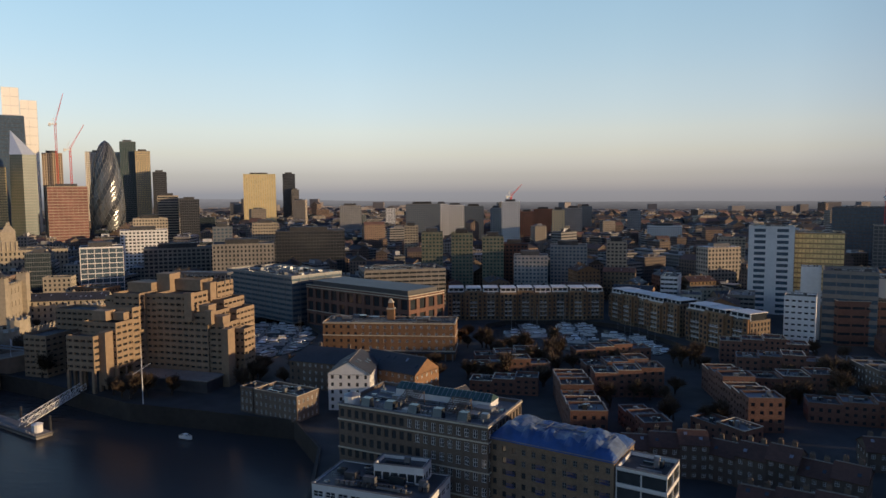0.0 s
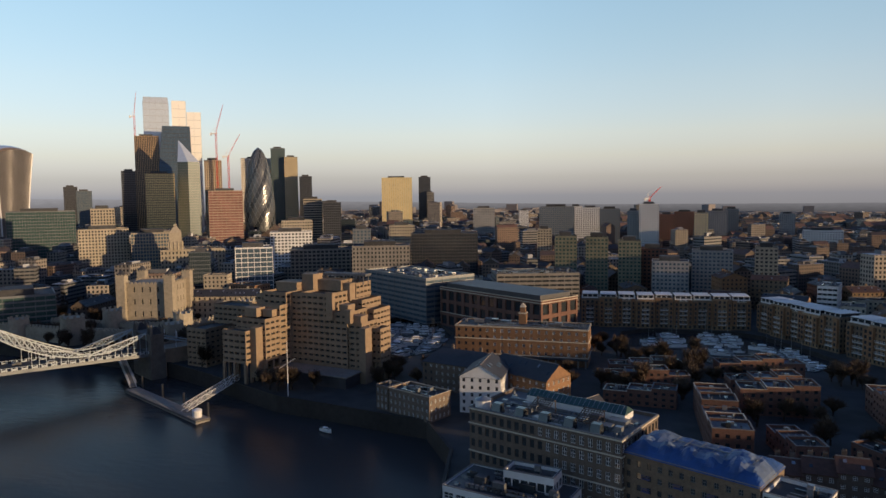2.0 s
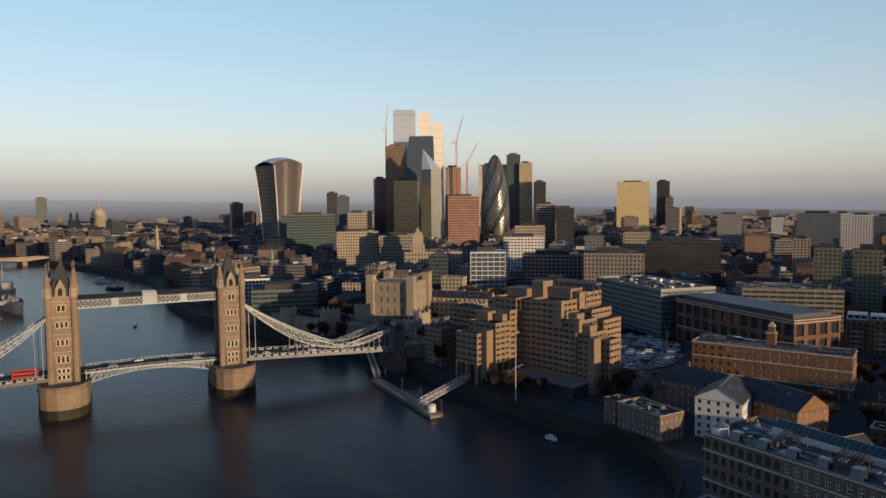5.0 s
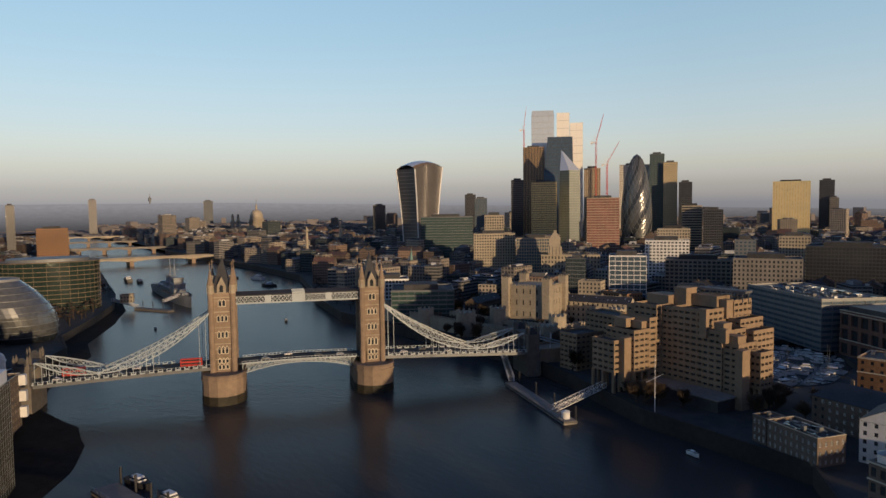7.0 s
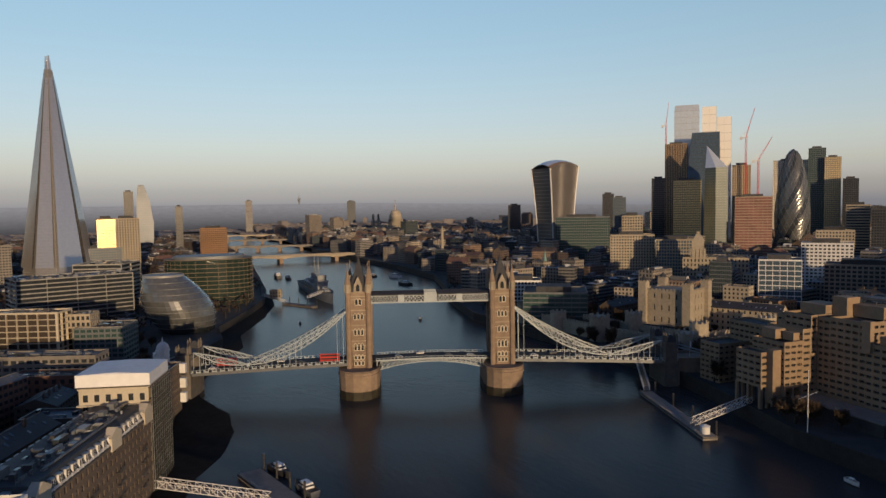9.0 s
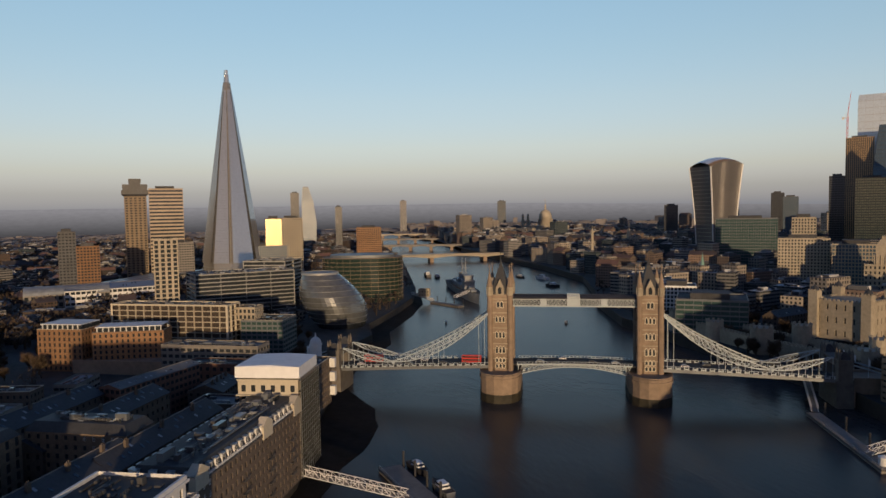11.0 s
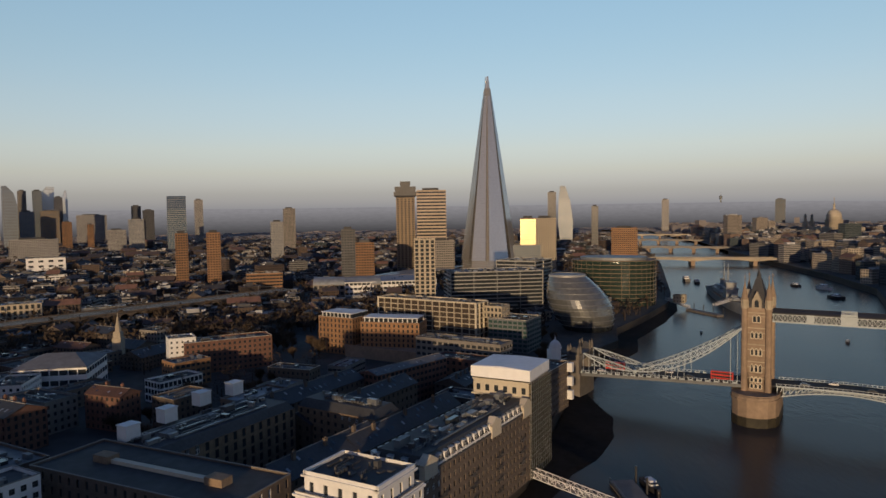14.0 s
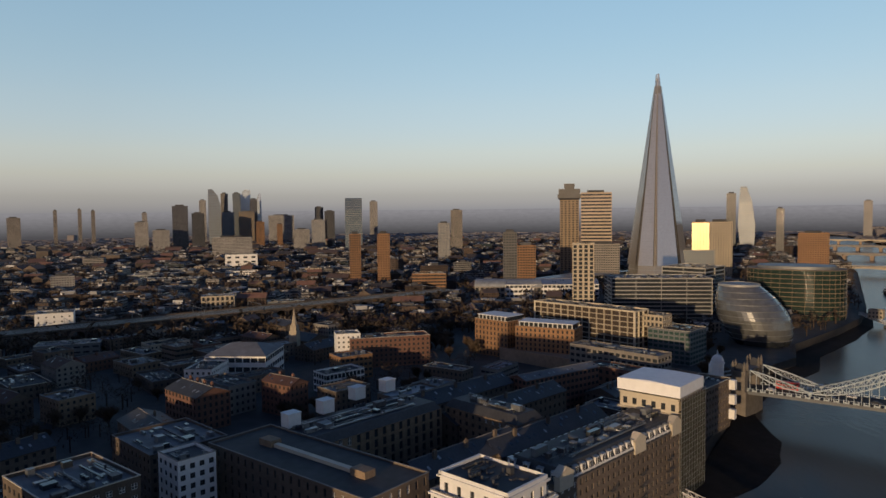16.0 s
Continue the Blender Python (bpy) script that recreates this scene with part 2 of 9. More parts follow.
M_TEAL = mat("dark_teal_glazing", (0.06, 0.085, 0.085), 0.45, 0.15, 0.25, 0.05, 0.02)
M_RIBW = mat("pale_glazing_bar", (0.62, 0.60, 0.57), 0.5, 0.1, 0.1)
# base colour bright enough to imitate the sun's reflection off the tower
M_PALEG = mat("sun_glare_gold_panel", (0.80, 0.66, 0.38), 0.35, 0.3, 0.12)
M_CREAM = mat("cream_concrete_bands", (0.42, 0.335, 0.25), 0.8, 0, 0.18)
M_BAND = mat("sunshade_aluminium", (0.34, 0.33, 0.31), 0.45, 0.3, 0.15)
M_MUD = mat("foreshore_mud", (0.013, 0.011, 0.0105), 0.95, 0, 0.5, 0.25, 0.05, 0.3, spec=0.12)
M_WOOD = mat("weathered_timber", (0.09, 0.07, 0.055), 0.9, 0, 0.3)
M_NAVY = mat("ship_grey_paint", (0.22, 0.235, 0.25), 0.5, 0, 0.3, 0.3, 0.08)
M_HULL = mat("dark_hull_paint", (0.03, 0.03, 0.035), 0.4, 0, 0.3)
M_BARK = mat("bark", (0.055, 0.042, 0.032), 0.95, 0, 0.3)
M_TWIG = mat("winter_twigs", (0.085, 0.058, 0.038), 0.95, 0, 0.35, 0.3, 0.05, 0, 0.25)
M_TWIGO = mat("russet_leaves", (0.11, 0.055, 0.028), 0.95, 0, 0.35, 0.3, 0.05, 0, 0.2)
M_GRASS = mat("winter_grass", (0.045, 0.055, 0.022), 0.95, 0, 0.4, 0.2, 0.04)
M_PANE = glass_mat("window_pane", (0.035, 0.04, 0.045), 0.08)
M_PANEB = glass_mat("blue_curtain_glass", (0.09, 0.13, 0.17), 0.16, 0.2, 0.01, 0.5)
M_PANEG = glass_mat("green_curtain_glass", (0.045, 0.085, 0.08), 0.18, 0.1, 0.02, 0.35)
M_DEEPG = glass_mat("deep_green_glass", (0.025, 0.042, 0.036), 0.1, 0.1, 0.02, 0.7)
M_PANEM = glass_mat("mirror_glass", (0.70, 0.76, 0.80), 0.22, 0.4, 0.005, 0.8, 0.2)
# cream-white base colour stands in for sunlight on the panes
M_PANEW = glass_mat("sun_brightened_glass", (0.95, 0.91, 0.83), 0.3, 0.1, 0.004, 0.8, 0.06)
# bronze glass with the gold of sunlight mixed into its base colour
M_GOLD = glass_mat("bronze_sun_gold_glass", (0.78, 0.60, 0.28), 0.3, 0.3, 0.02, 0.8)
M_BRONZE = mat("bronze_cladding", (0.34, 0.225, 0.12), 0.45, 0.4, 0.15)
M_UMBER = mat("umber_timber_screens", (0.045, 0.032, 0.024), 0.7, 0, 0.45, 0.25, 0.08)
M_SCAF = mat("scaffold_netting", (0.042, 0.041, 0.024), 0.9, 0, 0.4, 0.5, 0.1)
M_SHEET = mat("white_sheeting", (0.78, 0.78, 0.78), 0.6, 0, 0.08, 0.4, 0.1)
M_COPPER = mat("verdigris_copper", (0.16, 0.28, 0.24), 0.7, 0, 0.3)
# darker copy of the far brick for the south; shade put into it
M_FARS = facade_mat("far_shaded_houses", (0.035, 0.027, 0.025), (0.095, 0.063, 0.047), 3.0, 3.2, 0.45, 0.5)
M_FAR = [
    facade_mat("far_brick_houses", (0.10, 0.075, 0.066), (0.24, 0.165, 0.125), 3.0, 3.2, 0.45, 0.5),
    facade_mat("far_stone_blocks", (0.40, 0.34, 0.275), (0.20, 0.175, 0.155), 3.4, 3.6, 0.5, 0.55),
    facade_mat("far_concrete_blocks", (0.30, 0.28, 0.27), (0.13, 0.125, 0.12), 4.0, 3.3, 0.9, 0.45),
    facade_mat("far_glass_blocks", (0.14, 0.15, 0.16), (0.05, 0.055, 0.06), 1.6, 3.6, 0.8, 0.8, (0.03, 0.045, 0.05), 0.08),
]

def island_mat(name, lo, hi, power=2.0, rough=0.85):
    """Far roofs and the like: every separate piece has a tone of its own between two colours."""
    m = bpy.data.materials.new(name)
    m.use_nodes = True
    n, l = m.node_tree.nodes, m.node_tree.links
    geo = n.new("ShaderNodeNewGeometry")
    pw = n.new("ShaderNodeMath"); pw.operation = "POWER"; pw.inputs[1].default_value = power
    l.new(geo.outputs["Random Per Island"], pw.inputs[0])
    mx = n.new("ShaderNodeMix"); mx.data_type = "RGBA"
    mx.inputs["A"].default_value, mx.inputs["B"].default_value = (*lo, 1), (*hi, 1)
    l.new(pw.outputs[0], mx.inputs["Factor"])
    nz = n.new("ShaderNodeTexNoise"); nz.inputs["Scale"].default_value = 0.2; nz.inputs["Detail"].default_value = 5
    l.new(geo.outputs["Position"], nz.inputs["Vector"])
    mr = n.new("ShaderNodeMapRange"); mr.inputs["To Min"].default_value, mr.inputs["To Max"].default_value = 0.5, 1.5
    l.new(nz.outputs[0], mr.inputs["Value"])
    sc = n.new("ShaderNodeVectorMath"); sc.operation = "SCALE"
    l.new(mx.outputs["Result"], sc.inputs[0]); l.new(mr.outputs[0], sc.inputs["Scale"])
    l.new(sc.outputs[0], n["Principled BSDF"].inputs["Base Color"])
    n["Principled BSDF"].inputs["Roughness"].default_value = rough
    return m


M_ROOFS = island_mat("far_flat_roofs", (0.05, 0.05, 0.056), (0.52, 0.52, 0.53), 3.0)
M_ROOFT = island_mat("far_pitched_roofs", (0.04, 0.039, 0.044), (0.20, 0.105, 0.075), 2.0)
# darker copy of the far flat roofs, shaded by colour for the south
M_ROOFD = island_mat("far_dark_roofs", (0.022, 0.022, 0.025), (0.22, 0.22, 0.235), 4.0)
M_WOODS = island_mat("far_bare_trees", (0.028, 0.021, 0.016), (0.075, 0.05, 0.032), 1.5, 0.95)

# river water: brown-grey, ruffled at two scales
M_WATER = bpy.data.materials.new("river_water")
M_WATER.use_nodes = True
_n, _l = M_WATER.node_tree.nodes, M_WATER.node_tree.links
_b = _n["Principled BSDF"]
_g = _n.new("ShaderNodeNewGeometry")
_b.inputs["Base Color"].default_value = (0.050, 0.0465, 0.0465, 1)
_b.inputs["Roughness"].default_value = 0.24
_b.inputs["IOR"].default_value = 1.33
_b.inputs["Specular IOR Level"].default_value = 0.14
_w1 = _n.new("ShaderNodeTexNoise"); _w1.inputs["Scale"].default_value = 0.22; _w1.inputs["Detail"].default_value = 6
_w2 = _n.new("ShaderNodeTexNoise"); _w2.inputs["Scale"].default_value = 0.018; _w2.inputs["Detail"].default_value = 5; _w2.inputs["Distortion"].default_value = 1.5
_mp = _n.new("ShaderNodeMapping"); _mp.inputs["Rotation"].default_value = (0, 0, radians(25)); _mp.inputs["Scale"].default_value = (0.6, 1.6, 1)
_l.new(_g.outputs["Position"], _mp.inputs[0]); _l.new(_mp.outputs[0], _w1.inputs["Vector"]); _l.new(_g.outputs["Position"], _w2.inputs["Vector"])
_mu = _n.new("ShaderNodeMath"); _mu.operation = "MULTIPLY"; _l.new(_w1.outputs[0], _mu.inputs[0])
_mr = _n.new("ShaderNodeMapRange"); _mr.inputs["From Min"].default_value, _mr.inputs["From Max"].default_value = 0.35, 0.65
_mr.inputs["To Min"].default_value, _mr.inputs["To Max"].default_value = 0.35, 1.3
_l.new(_w2.outputs[0], _mr.inputs["Value"]); _l.new(_mr.outputs[0], _mu.inputs[1])
_bp = _n.new("ShaderNodeBump"); _bp.inputs["Strength"].default_value = 0.35; _bp.inputs["Distance"].default_value = 0.4
_l.new(_mu.outputs[0], _bp.inputs["Height"]); _l.new(_bp.outputs[0], _b.inputs["Normal"])

# paved ground: tarmac, setts and worn paving in patches
M_GROUND = mat("paved_ground", (0.042, 0.041, 0.04), 0.9, 0, 0.55, 0.12, 0.02, 0.03, 0)


# ---------------------------------------------------------------- mesh building
class MB:
    """Collects quads and solids; mesh() makes one mesh with metre coordinates on every face."""

    def __init__(self):
        self.v, self.f, self.m, self.uv = [], [], [], []

    def face(self, pts, mi=0, uv=None):
        i = len(self.v)
        self.v.extend([tuple(p) for p in pts])
        self.f.append(tuple(range(i, i + len(pts))))
        self.m.append(mi)
        if uv is None:
            a, b = pts[0], pts[1]
            dx, dy = b[0] - a[0], b[1] - a[1]
            L = math.hypot(dx, dy)
            zs = [p[2] for p in pts]
            if L > 1e-6 and max(zs) - min(zs) > 1e-4:
                uv = [(((p[0] - a[0]) * dx + (p[1] - a[1]) * dy) / L, p[2]) for p in pts]
            else:
                uv = [(p[0], p[1]) for p in pts]
        self.uv.extend(uv)

    def box(self, x0, x1, y0, y1, z0, z1, mi=0, rot=0.0, about=(0, 0), bottom=False):
        c, s = math.cos(rot), math.sin(rot)

        def t(x, y):
            x, y = x - about[0], y - about[1]
            return about[0] + c * x - s * y, about[1] + s * x + c * y

        p = [t(x0, y0), t(x1, y0), t(x1, y1), t(x0, y1)]
        self.prism(p, z0, z1, mi, mi, bottom)

    def prism(self, p, z0, z1, mi=0, top=0, bottom=False):
        n = len(p)
        for i in range(n):
            a, b = p[i], p[(i + 1) % n]
            self.face([(*a, z0), (*b, z0), (*b, z1), (*a, z1)], mi)
        self.face([(*q, z1) for q in p], top)
        if bottom:
            self.face([(*q, z0) for q in reversed(p)], mi)

    def loft(self, p, z0, q, z1, mi=0, top=None, shift=None):
        n = len(p)
        for i in range(n):
            j = (i + 1) % n
            self.face([(*p[i], z0), (*p[j], z0), (*q[j], z1), (*q[i], z1)], mi)
        if top is not None:
            self.face([(*r, z1) for r in q], top)

    def cyl(self, x, y, z0, z1, r0, r1=None, n=12, mi=0, cap=True):
        r1 = r0 if r1 is None else r1
        p = [(x + r0 * math.cos(2 * math.pi * i / n), y + r0 * math.sin(2 * math.pi * i / n)) for i in range(n)]
        if r1 < 1e-3:
            for i in range(n):
                self.face([(*p[i], z0), (*p[(i + 1) % n], z0), (x, y, z1)], mi)
            return
        q = [(x + r1 * math.cos(2 * math.pi * i / n), y + r1 * math.sin(2 * math.pi * i / n)) for i in range(n)]
        self.loft(p, z0, q, z1, mi, mi if cap else None)

    def lathe(self, prof, x=0, y=0, n=24, mi=0, sx=1.0, sy=1.0):
        for (r0, z0), (r1, z1) in zip(prof, prof[1:]):
            for i in range(n):
                a, b = 2 * math.pi * i / n, 2 * math.pi * (i + 1) / n
                self.face([(x + sx * r0 * math.cos(a), y + sy * r0 * math.sin(a), z0), (x + sx * r0 * math.cos(b), y + sy * r0 * math.sin(b), z0),
                           (x + sx * r1 * math.cos(b), y + sy * r1 * math.sin(b), z1), (x + sx * r1 * math.cos(a), y + sy * r1 * math.sin(a), z1)], mi)

    def bar(self, p, q, r, mi=0, n=4):
        p, q = Vector(p), Vector(q)
        d = q - p
        if d.length < 1e-6:
            return
        d.normalize()
        s = d.cross(Vector((0, 0, 1)))
        s = Vector((1, 0, 0)) if s.length < 1e-4 else s.normalized()
        u = s.cross(d)
        ring = [(s * math.cos(2 * math.pi * (i + 0.5) / n) + u * math.sin(2 * math.pi * (i + 0.5) / n)) * r * 1.3 for i in range(n)]
        for i in range(n):
            a, b = ring[i], ring[(i + 1) % n]
            self.face([p + b, p + a, q + a, q + b], mi)

    def mesh(self, name, mats):
        me = bpy.data.meshes.new(name)
        me.from_pydata(self.v, [], self.f)
        for m in mats:
            me.materials.append(m)
        me.polygons.foreach_set("material_index", self.m)
        lay = me.uv_layers.new(name="UVMap")
        lay.data.foreach_set("uv", np.array(self.uv, dtype=np.float32).ravel())
        me.update()
        return me


def part(name, mb, mats, parent=None, label="", at=None):
    mats = mats if isinstance(mats, (list, tuple)) else [mats]
    ob = new(name, mb.mesh(name, mats) if isinstance(mb, MB) else mb)
    ob.parent = parent
    if at is not None:
        ob.matrix_basis = at
    if label:
        tagged(ob, label)
    return ob


def thing(name, label, category, x, y, z=0.0, rot=0.0, group="", kind=""):
    e = new(name)
    e.empty_display_size = 1
    e.matrix_basis = pose(x, y, z, 0, 0, rot)
    return tagged(e, label, category, group, kind)


def rect(w, d, cx=0.0, cy=0.0):
    return [(cx - w / 2, cy - d / 2), (cx + w / 2, cy - d / 2), (cx + w / 2, cy + d / 2), (cx - w / 2, cy + d / 2)]


FOOT = []       # footprints in use: x, y, half width, half depth, turn


def claim(x, y, w, d, rot, grow=3.0):
    FOOT.append((x, y, w / 2 + grow, d / 2 + grow, math.cos(radians(rot)), math.sin(radians(rot))))


def taken(x, y, r):
    for fx, fy, hw, hd, c, s in FOOT:
        dx, dy = x - fx, y - fy
        if abs(c * dx + s * dy) < hw + r and abs(-s * dx + c * dy) < hd + r:
            return True
    return False


def in_poly(x, y, poly):
    k, j = False, len(poly) - 1
    for i in range(len(poly)):
        (xi, yi), (xj, yj) = poly[i], poly[j]
        if (yi > y) != (yj > y) and x < (xj - xi) * (y - yi) / (yj - yi) + xi:
            k = not k
        j = i
    return k


# ---------------------------------------------------------------- ground and river
GZ = 7.0
N_BANK = [(4700, -1300), (1500, -420), (830, -240), (600, -222), (490, -180), (420, -95), (340, -18), (280, 2), (250, 8), (222, 22), (214, 80), (198, 109), (174, 115), (154, 121), (122, 129), (89, 147),
          (60, 163), (28, 178), (2, 186), (-78, 198), (-214, 218), (-318, 266), (-385, 309), (-523, 385), (-699, 430), (-933, 468), (-1256, 525), (-1650, 620),
          (-2200, 720), (-2700, 800), (-3100, 760)]
S_BANK = [(-3150, 500), (-2700, 590), (-2200, 540), (-1924, 490), (-1400, 380), (-941, 268), (-513, 138), (-432, 106), (-364, 66), (-285, 14), (-235, 2), (-185, -36),
          (-126, -56), (-105, -60), (-35, -84), (22, -102), (62, -124), (112, -163), (222, -238), (330, -335), (485, -470), (700, -540), (970, -590), (1500, -680), (4700, -1700)]
RIVER = N_BANK + S_BANK
DOCK_W = [(126, 240), (112, 330), (120, 352), (150, 326), (172, 285), (172, 236), (160, 214), (140, 222)]
DOCK_E = [(272, 268), (278, 312), (292, 324), (350, 324), (366, 312), (386, 268), (394, 244), (372, 222), (322, 232), (312, 262)]


gm = bmesh.new()


def ring(pts, z):
    vs = [gm.verts.new((x, y, z)) for x, y in pts]
    return [gm.edges.new((vs[i], vs[(i + 1) % len(vs)])) for i in range(len(vs))]


FAR_R = 3300
inner_n = [p for p in N_BANK if math.hypot(p[0] - 270, p[1] + 145) < FAR_R - 60]
inner_s = [p for p in S_BANK if math.hypot(p[0] - 270, p[1] + 145) < FAR_R - 60]


def arc(a0, a1, n):
    return [(270 + FAR_R * math.cos(a0 + (a1 - a0) * i / n), -145 + FAR_R * math.sin(a0 + (a1 - a0) * i / n)) for i in range(n + 1)]


def ang(p):
    return math.atan2(p[1] + 145, p[0] - 270)


aN0, aN1 = ang(inner_n[0]), ang(inner_n[-1])
aS0, aS1 = ang(inner_s[0]), ang(inner_s[-1])
if aS0 < 0:
    aS0 += 2 * math.pi
edges = ring(inner_n + arc(aN1, aN0, 60), GZ) + ring(DOCK_W, GZ) + ring(DOCK_E, GZ)
bmesh.ops.triangle_fill(gm, use_beauty=True, edges=edges, normal=(0, 0, 1))
edges = ring(inner_s + arc(aS1 + 2 * math.pi, aS0, 60), GZ)
bmesh.ops.triangle_fill(gm, use_beauty=True, edges=edges, normal=(0, 0, 1))
# the far land, rising to the hills
rings = [FAR_R - 2, 3700, 5400]
for r0, r1 in zip(rings, rings[1:]):
    for i in range(180):
        a0, a1 = 2 * math.pi * i / 180, 2 * math.pi * (i + 1) / 180
        q = [(270 + r * math.cos(a), -145 + r * math.sin(a)) for r, a in ((r0, a0), (r1, a0), (r1, a1), (r0, a1))]
        gm.faces.new([gm.verts.new((x, y, GZ)) for (x, y), r in zip(q, (r0, r1, r1, r0))])
for f in gm.faces:
    if f.normal.z < 0:
        f.normal_flip()
me = bpy.data.meshes.new("ground")
gm.to_mesh(me)
gm.free()
me.materials.append(M_GROUND)
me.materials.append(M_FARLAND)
# the outer ring of ground takes the haze-pale colour too
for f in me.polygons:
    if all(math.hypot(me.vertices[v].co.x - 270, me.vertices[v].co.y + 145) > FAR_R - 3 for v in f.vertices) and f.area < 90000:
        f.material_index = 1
tagged(new("ground", me), "dark paved city ground reaching to low hills", "ground", kind="structure")

wb = MB()
wb.face([(-3400, -2200, 0), (4900, -2200, 0), (4900, 1800, 0), (-3400, 1800, 0)])
tagged(part("water_river", wb, M_WATER), "ruffled grey-blue tidal river water", "river", kind="structure")
for nm, poly in (("water_dock_west", DOCK_W), ("water_dock_east", DOCK_E)):
    q = MB()
    cx, cy = sum(p[0] for p in poly) / len(poly), sum(p[1] for p in poly) / len(poly)
    q.face([(cx + (x - cx) * 1.02, cy + (y - cy) * 1.02, 4.5) for x, y in reversed(poly)])
    tagged(part(nm, q, M_WATER), "still dark water of an enclosed dock basin", "water", kind="structure")


def wall_strip(name, pts, label, z0, z1, thick=1.2, flip=False):
    """A quay wall along a line, with a coping that stands above the ground."""
    q = MB()
    for a, b in zip(pts, pts[1:]):
        d = Vector((b[0] - a[0], b[1] - a[1])).normalized()
        n = Vector((d.y, -d.x)) * (thick if not flip else -thick)
        p = [a, b, (b[0] + n.x, b[1] + n.y), (a[0] + n.x, a[1] + n.y)]
        if flip:
            p = p[::-1]
        q.prism(p[::-1] if not flip else p[::-1], z0, z1)
    return tagged(part(name, q, M_QUAY), label, "river wall", kind="structure")


wall_strip("river_wall_north", [p for p in N_BANK if abs(p[0]) < 1500], "stained stone embankment wall of the tidal river", -1, GZ + 0.9)
wall_strip("river_wall_south", [p for p in S_BANK if abs(p[0]) < 1500], "stained stone embankment wall of the tidal river", -1, GZ + 0.9)
wall_strip("dock_wall_west", DOCK_W + DOCK_W[:1], "granite edge of a dock basin", 3, GZ + 0.3, 0.8)
wall_strip("dock_wall_east", DOCK_E + DOCK_E[:1], "granite edge of a dock basin", 3, GZ + 0.3, 0.8)


def foreshore(name, line, width):
    """Mud laid bare at low water: a sloping, uneven strip below the wall."""
    q = MB()
    rows = []
    for i, (x, y, w) in enumerate(line):
        a = line[max(0, i - 1)]
        b = line[min(len(line) - 1, i + 1)]
        d = Vector((b[0] - a[0], b[1] - a[1])).normalized()
        n = Vector((-d.y, d.x)) * width
        rows.append([(x + n.x * w * k, y + n.y * w * k, 2.2 * (1 - k) ** 1.3 - 0.25 + 0.25 * noise.noise((x * 0.2, y * 0.2, k * 5))) for k in (0, 0.25, 0.5, 0.75, 1.0)])
    for r0, r1 in zip(rows, rows[1:]):
        for j in range(4):
            q.face([r0[j], r1[j], r1[j + 1], r0[j + 1]])
    return tagged(part(name, q, M_MUD), "dark wet mud laid bare at low tide", "foreshore", kind="structure")


foreshore("foreshore_north", [(60, 163, 0.1), (89, 147, 0.3), (122, 129, 0.7), (154, 121, 1.0), (174, 115, 1.2), (198, 109, 1.6), (216, 90, 1.5), (226, 60, 1.0), (232, 30, 0.5)], 18)
foreshore("foreshore_south", [(62, -124, -0.5), (22, -102, -0.7), (0, -94, -1.0), (-18, -88, -1.6), (-50, -78, -1.9), (-78, -68, -1.7), (-105, -60, -0.9), (-126, -56, -0.6), (-160, -46, -1.0), (-185, -36, -1.2),
                              (-235, 2, -1.0), (-285, 14, -1.2), (-364, 66, -1.0), (-432, 106, -0.8), (-513, 138, -0.4)], 17)


# ---------------------------------------------------------------- buildings: common parts
def facade(W, P, p, q, z0, z1, rows, cols, ow, oh, sill, rec=0.25, wins=None, mi=0):
    """A wall from p to q, seen left to right from outside, with an opening in every cell and a pane set back in it."""
    L = math.hypot(q[0] - p[0], q[1] - p[1])
    if L < 0.3:
        return
    dx, dy = (q[0] - p[0]) / L, (q[1] - p[1]) / L
    nx, ny = dy, -dx
    cw, ch = L / cols, (z1 - z0) / rows

    def pt(u, z, k=0.0):
        return (p[0] + dx * u - nx * k, p[1] + dy * u - ny * k, z)

    def quad(u0, u1, a, b):
        W.face([pt(u0, a), pt(u1, a), pt(u1, b), pt(u0, b)], mi, [(u0, a), (u1, a), (u1, b), (u0, b)])

    for j in range(rows):
        a, b = z0 + j * ch, z0 + (j + 1) * ch
        s, t = a + sill * ch, a + (sill + oh) * ch
        quad(0, L, a, s)
        quad(0, L, t, b)
        last = 0.0
        for i in range(cols):
            u0, u1 = (i + 0.5 - ow / 2) * cw, (i + 0.5 + ow / 2) * cw
            quad(last, u0, s, t)
            last = u1
            W.face([pt(u0, s), pt(u1, s), pt(u1, s, rec), pt(u0, s, rec)][::-1], mi)
            W.face([pt(u0, t), pt(u1, t), pt(u1, t, rec), pt(u0, t, rec)], mi)
            W.face([pt(u0, s), pt(u0, t), pt(u0, t, rec), pt(u0, s, rec)], mi)
            W.face([pt(u1, s), pt(u1, t), pt(u1, t, rec), pt(u1, s, rec)][::-1], mi)
            if wins is not None:
                wins.append((pt((u0 + u1) / 2, s, rec - 0.02), math.atan2(dy, dx), u1 - u0, t - s))
            else:
                P.face([pt(u0, s, rec), pt(u1, s, rec), pt(u1, t, rec), pt(u0, t, rec)])
        quad(last, L, s, t)


WIN_MESH = {}


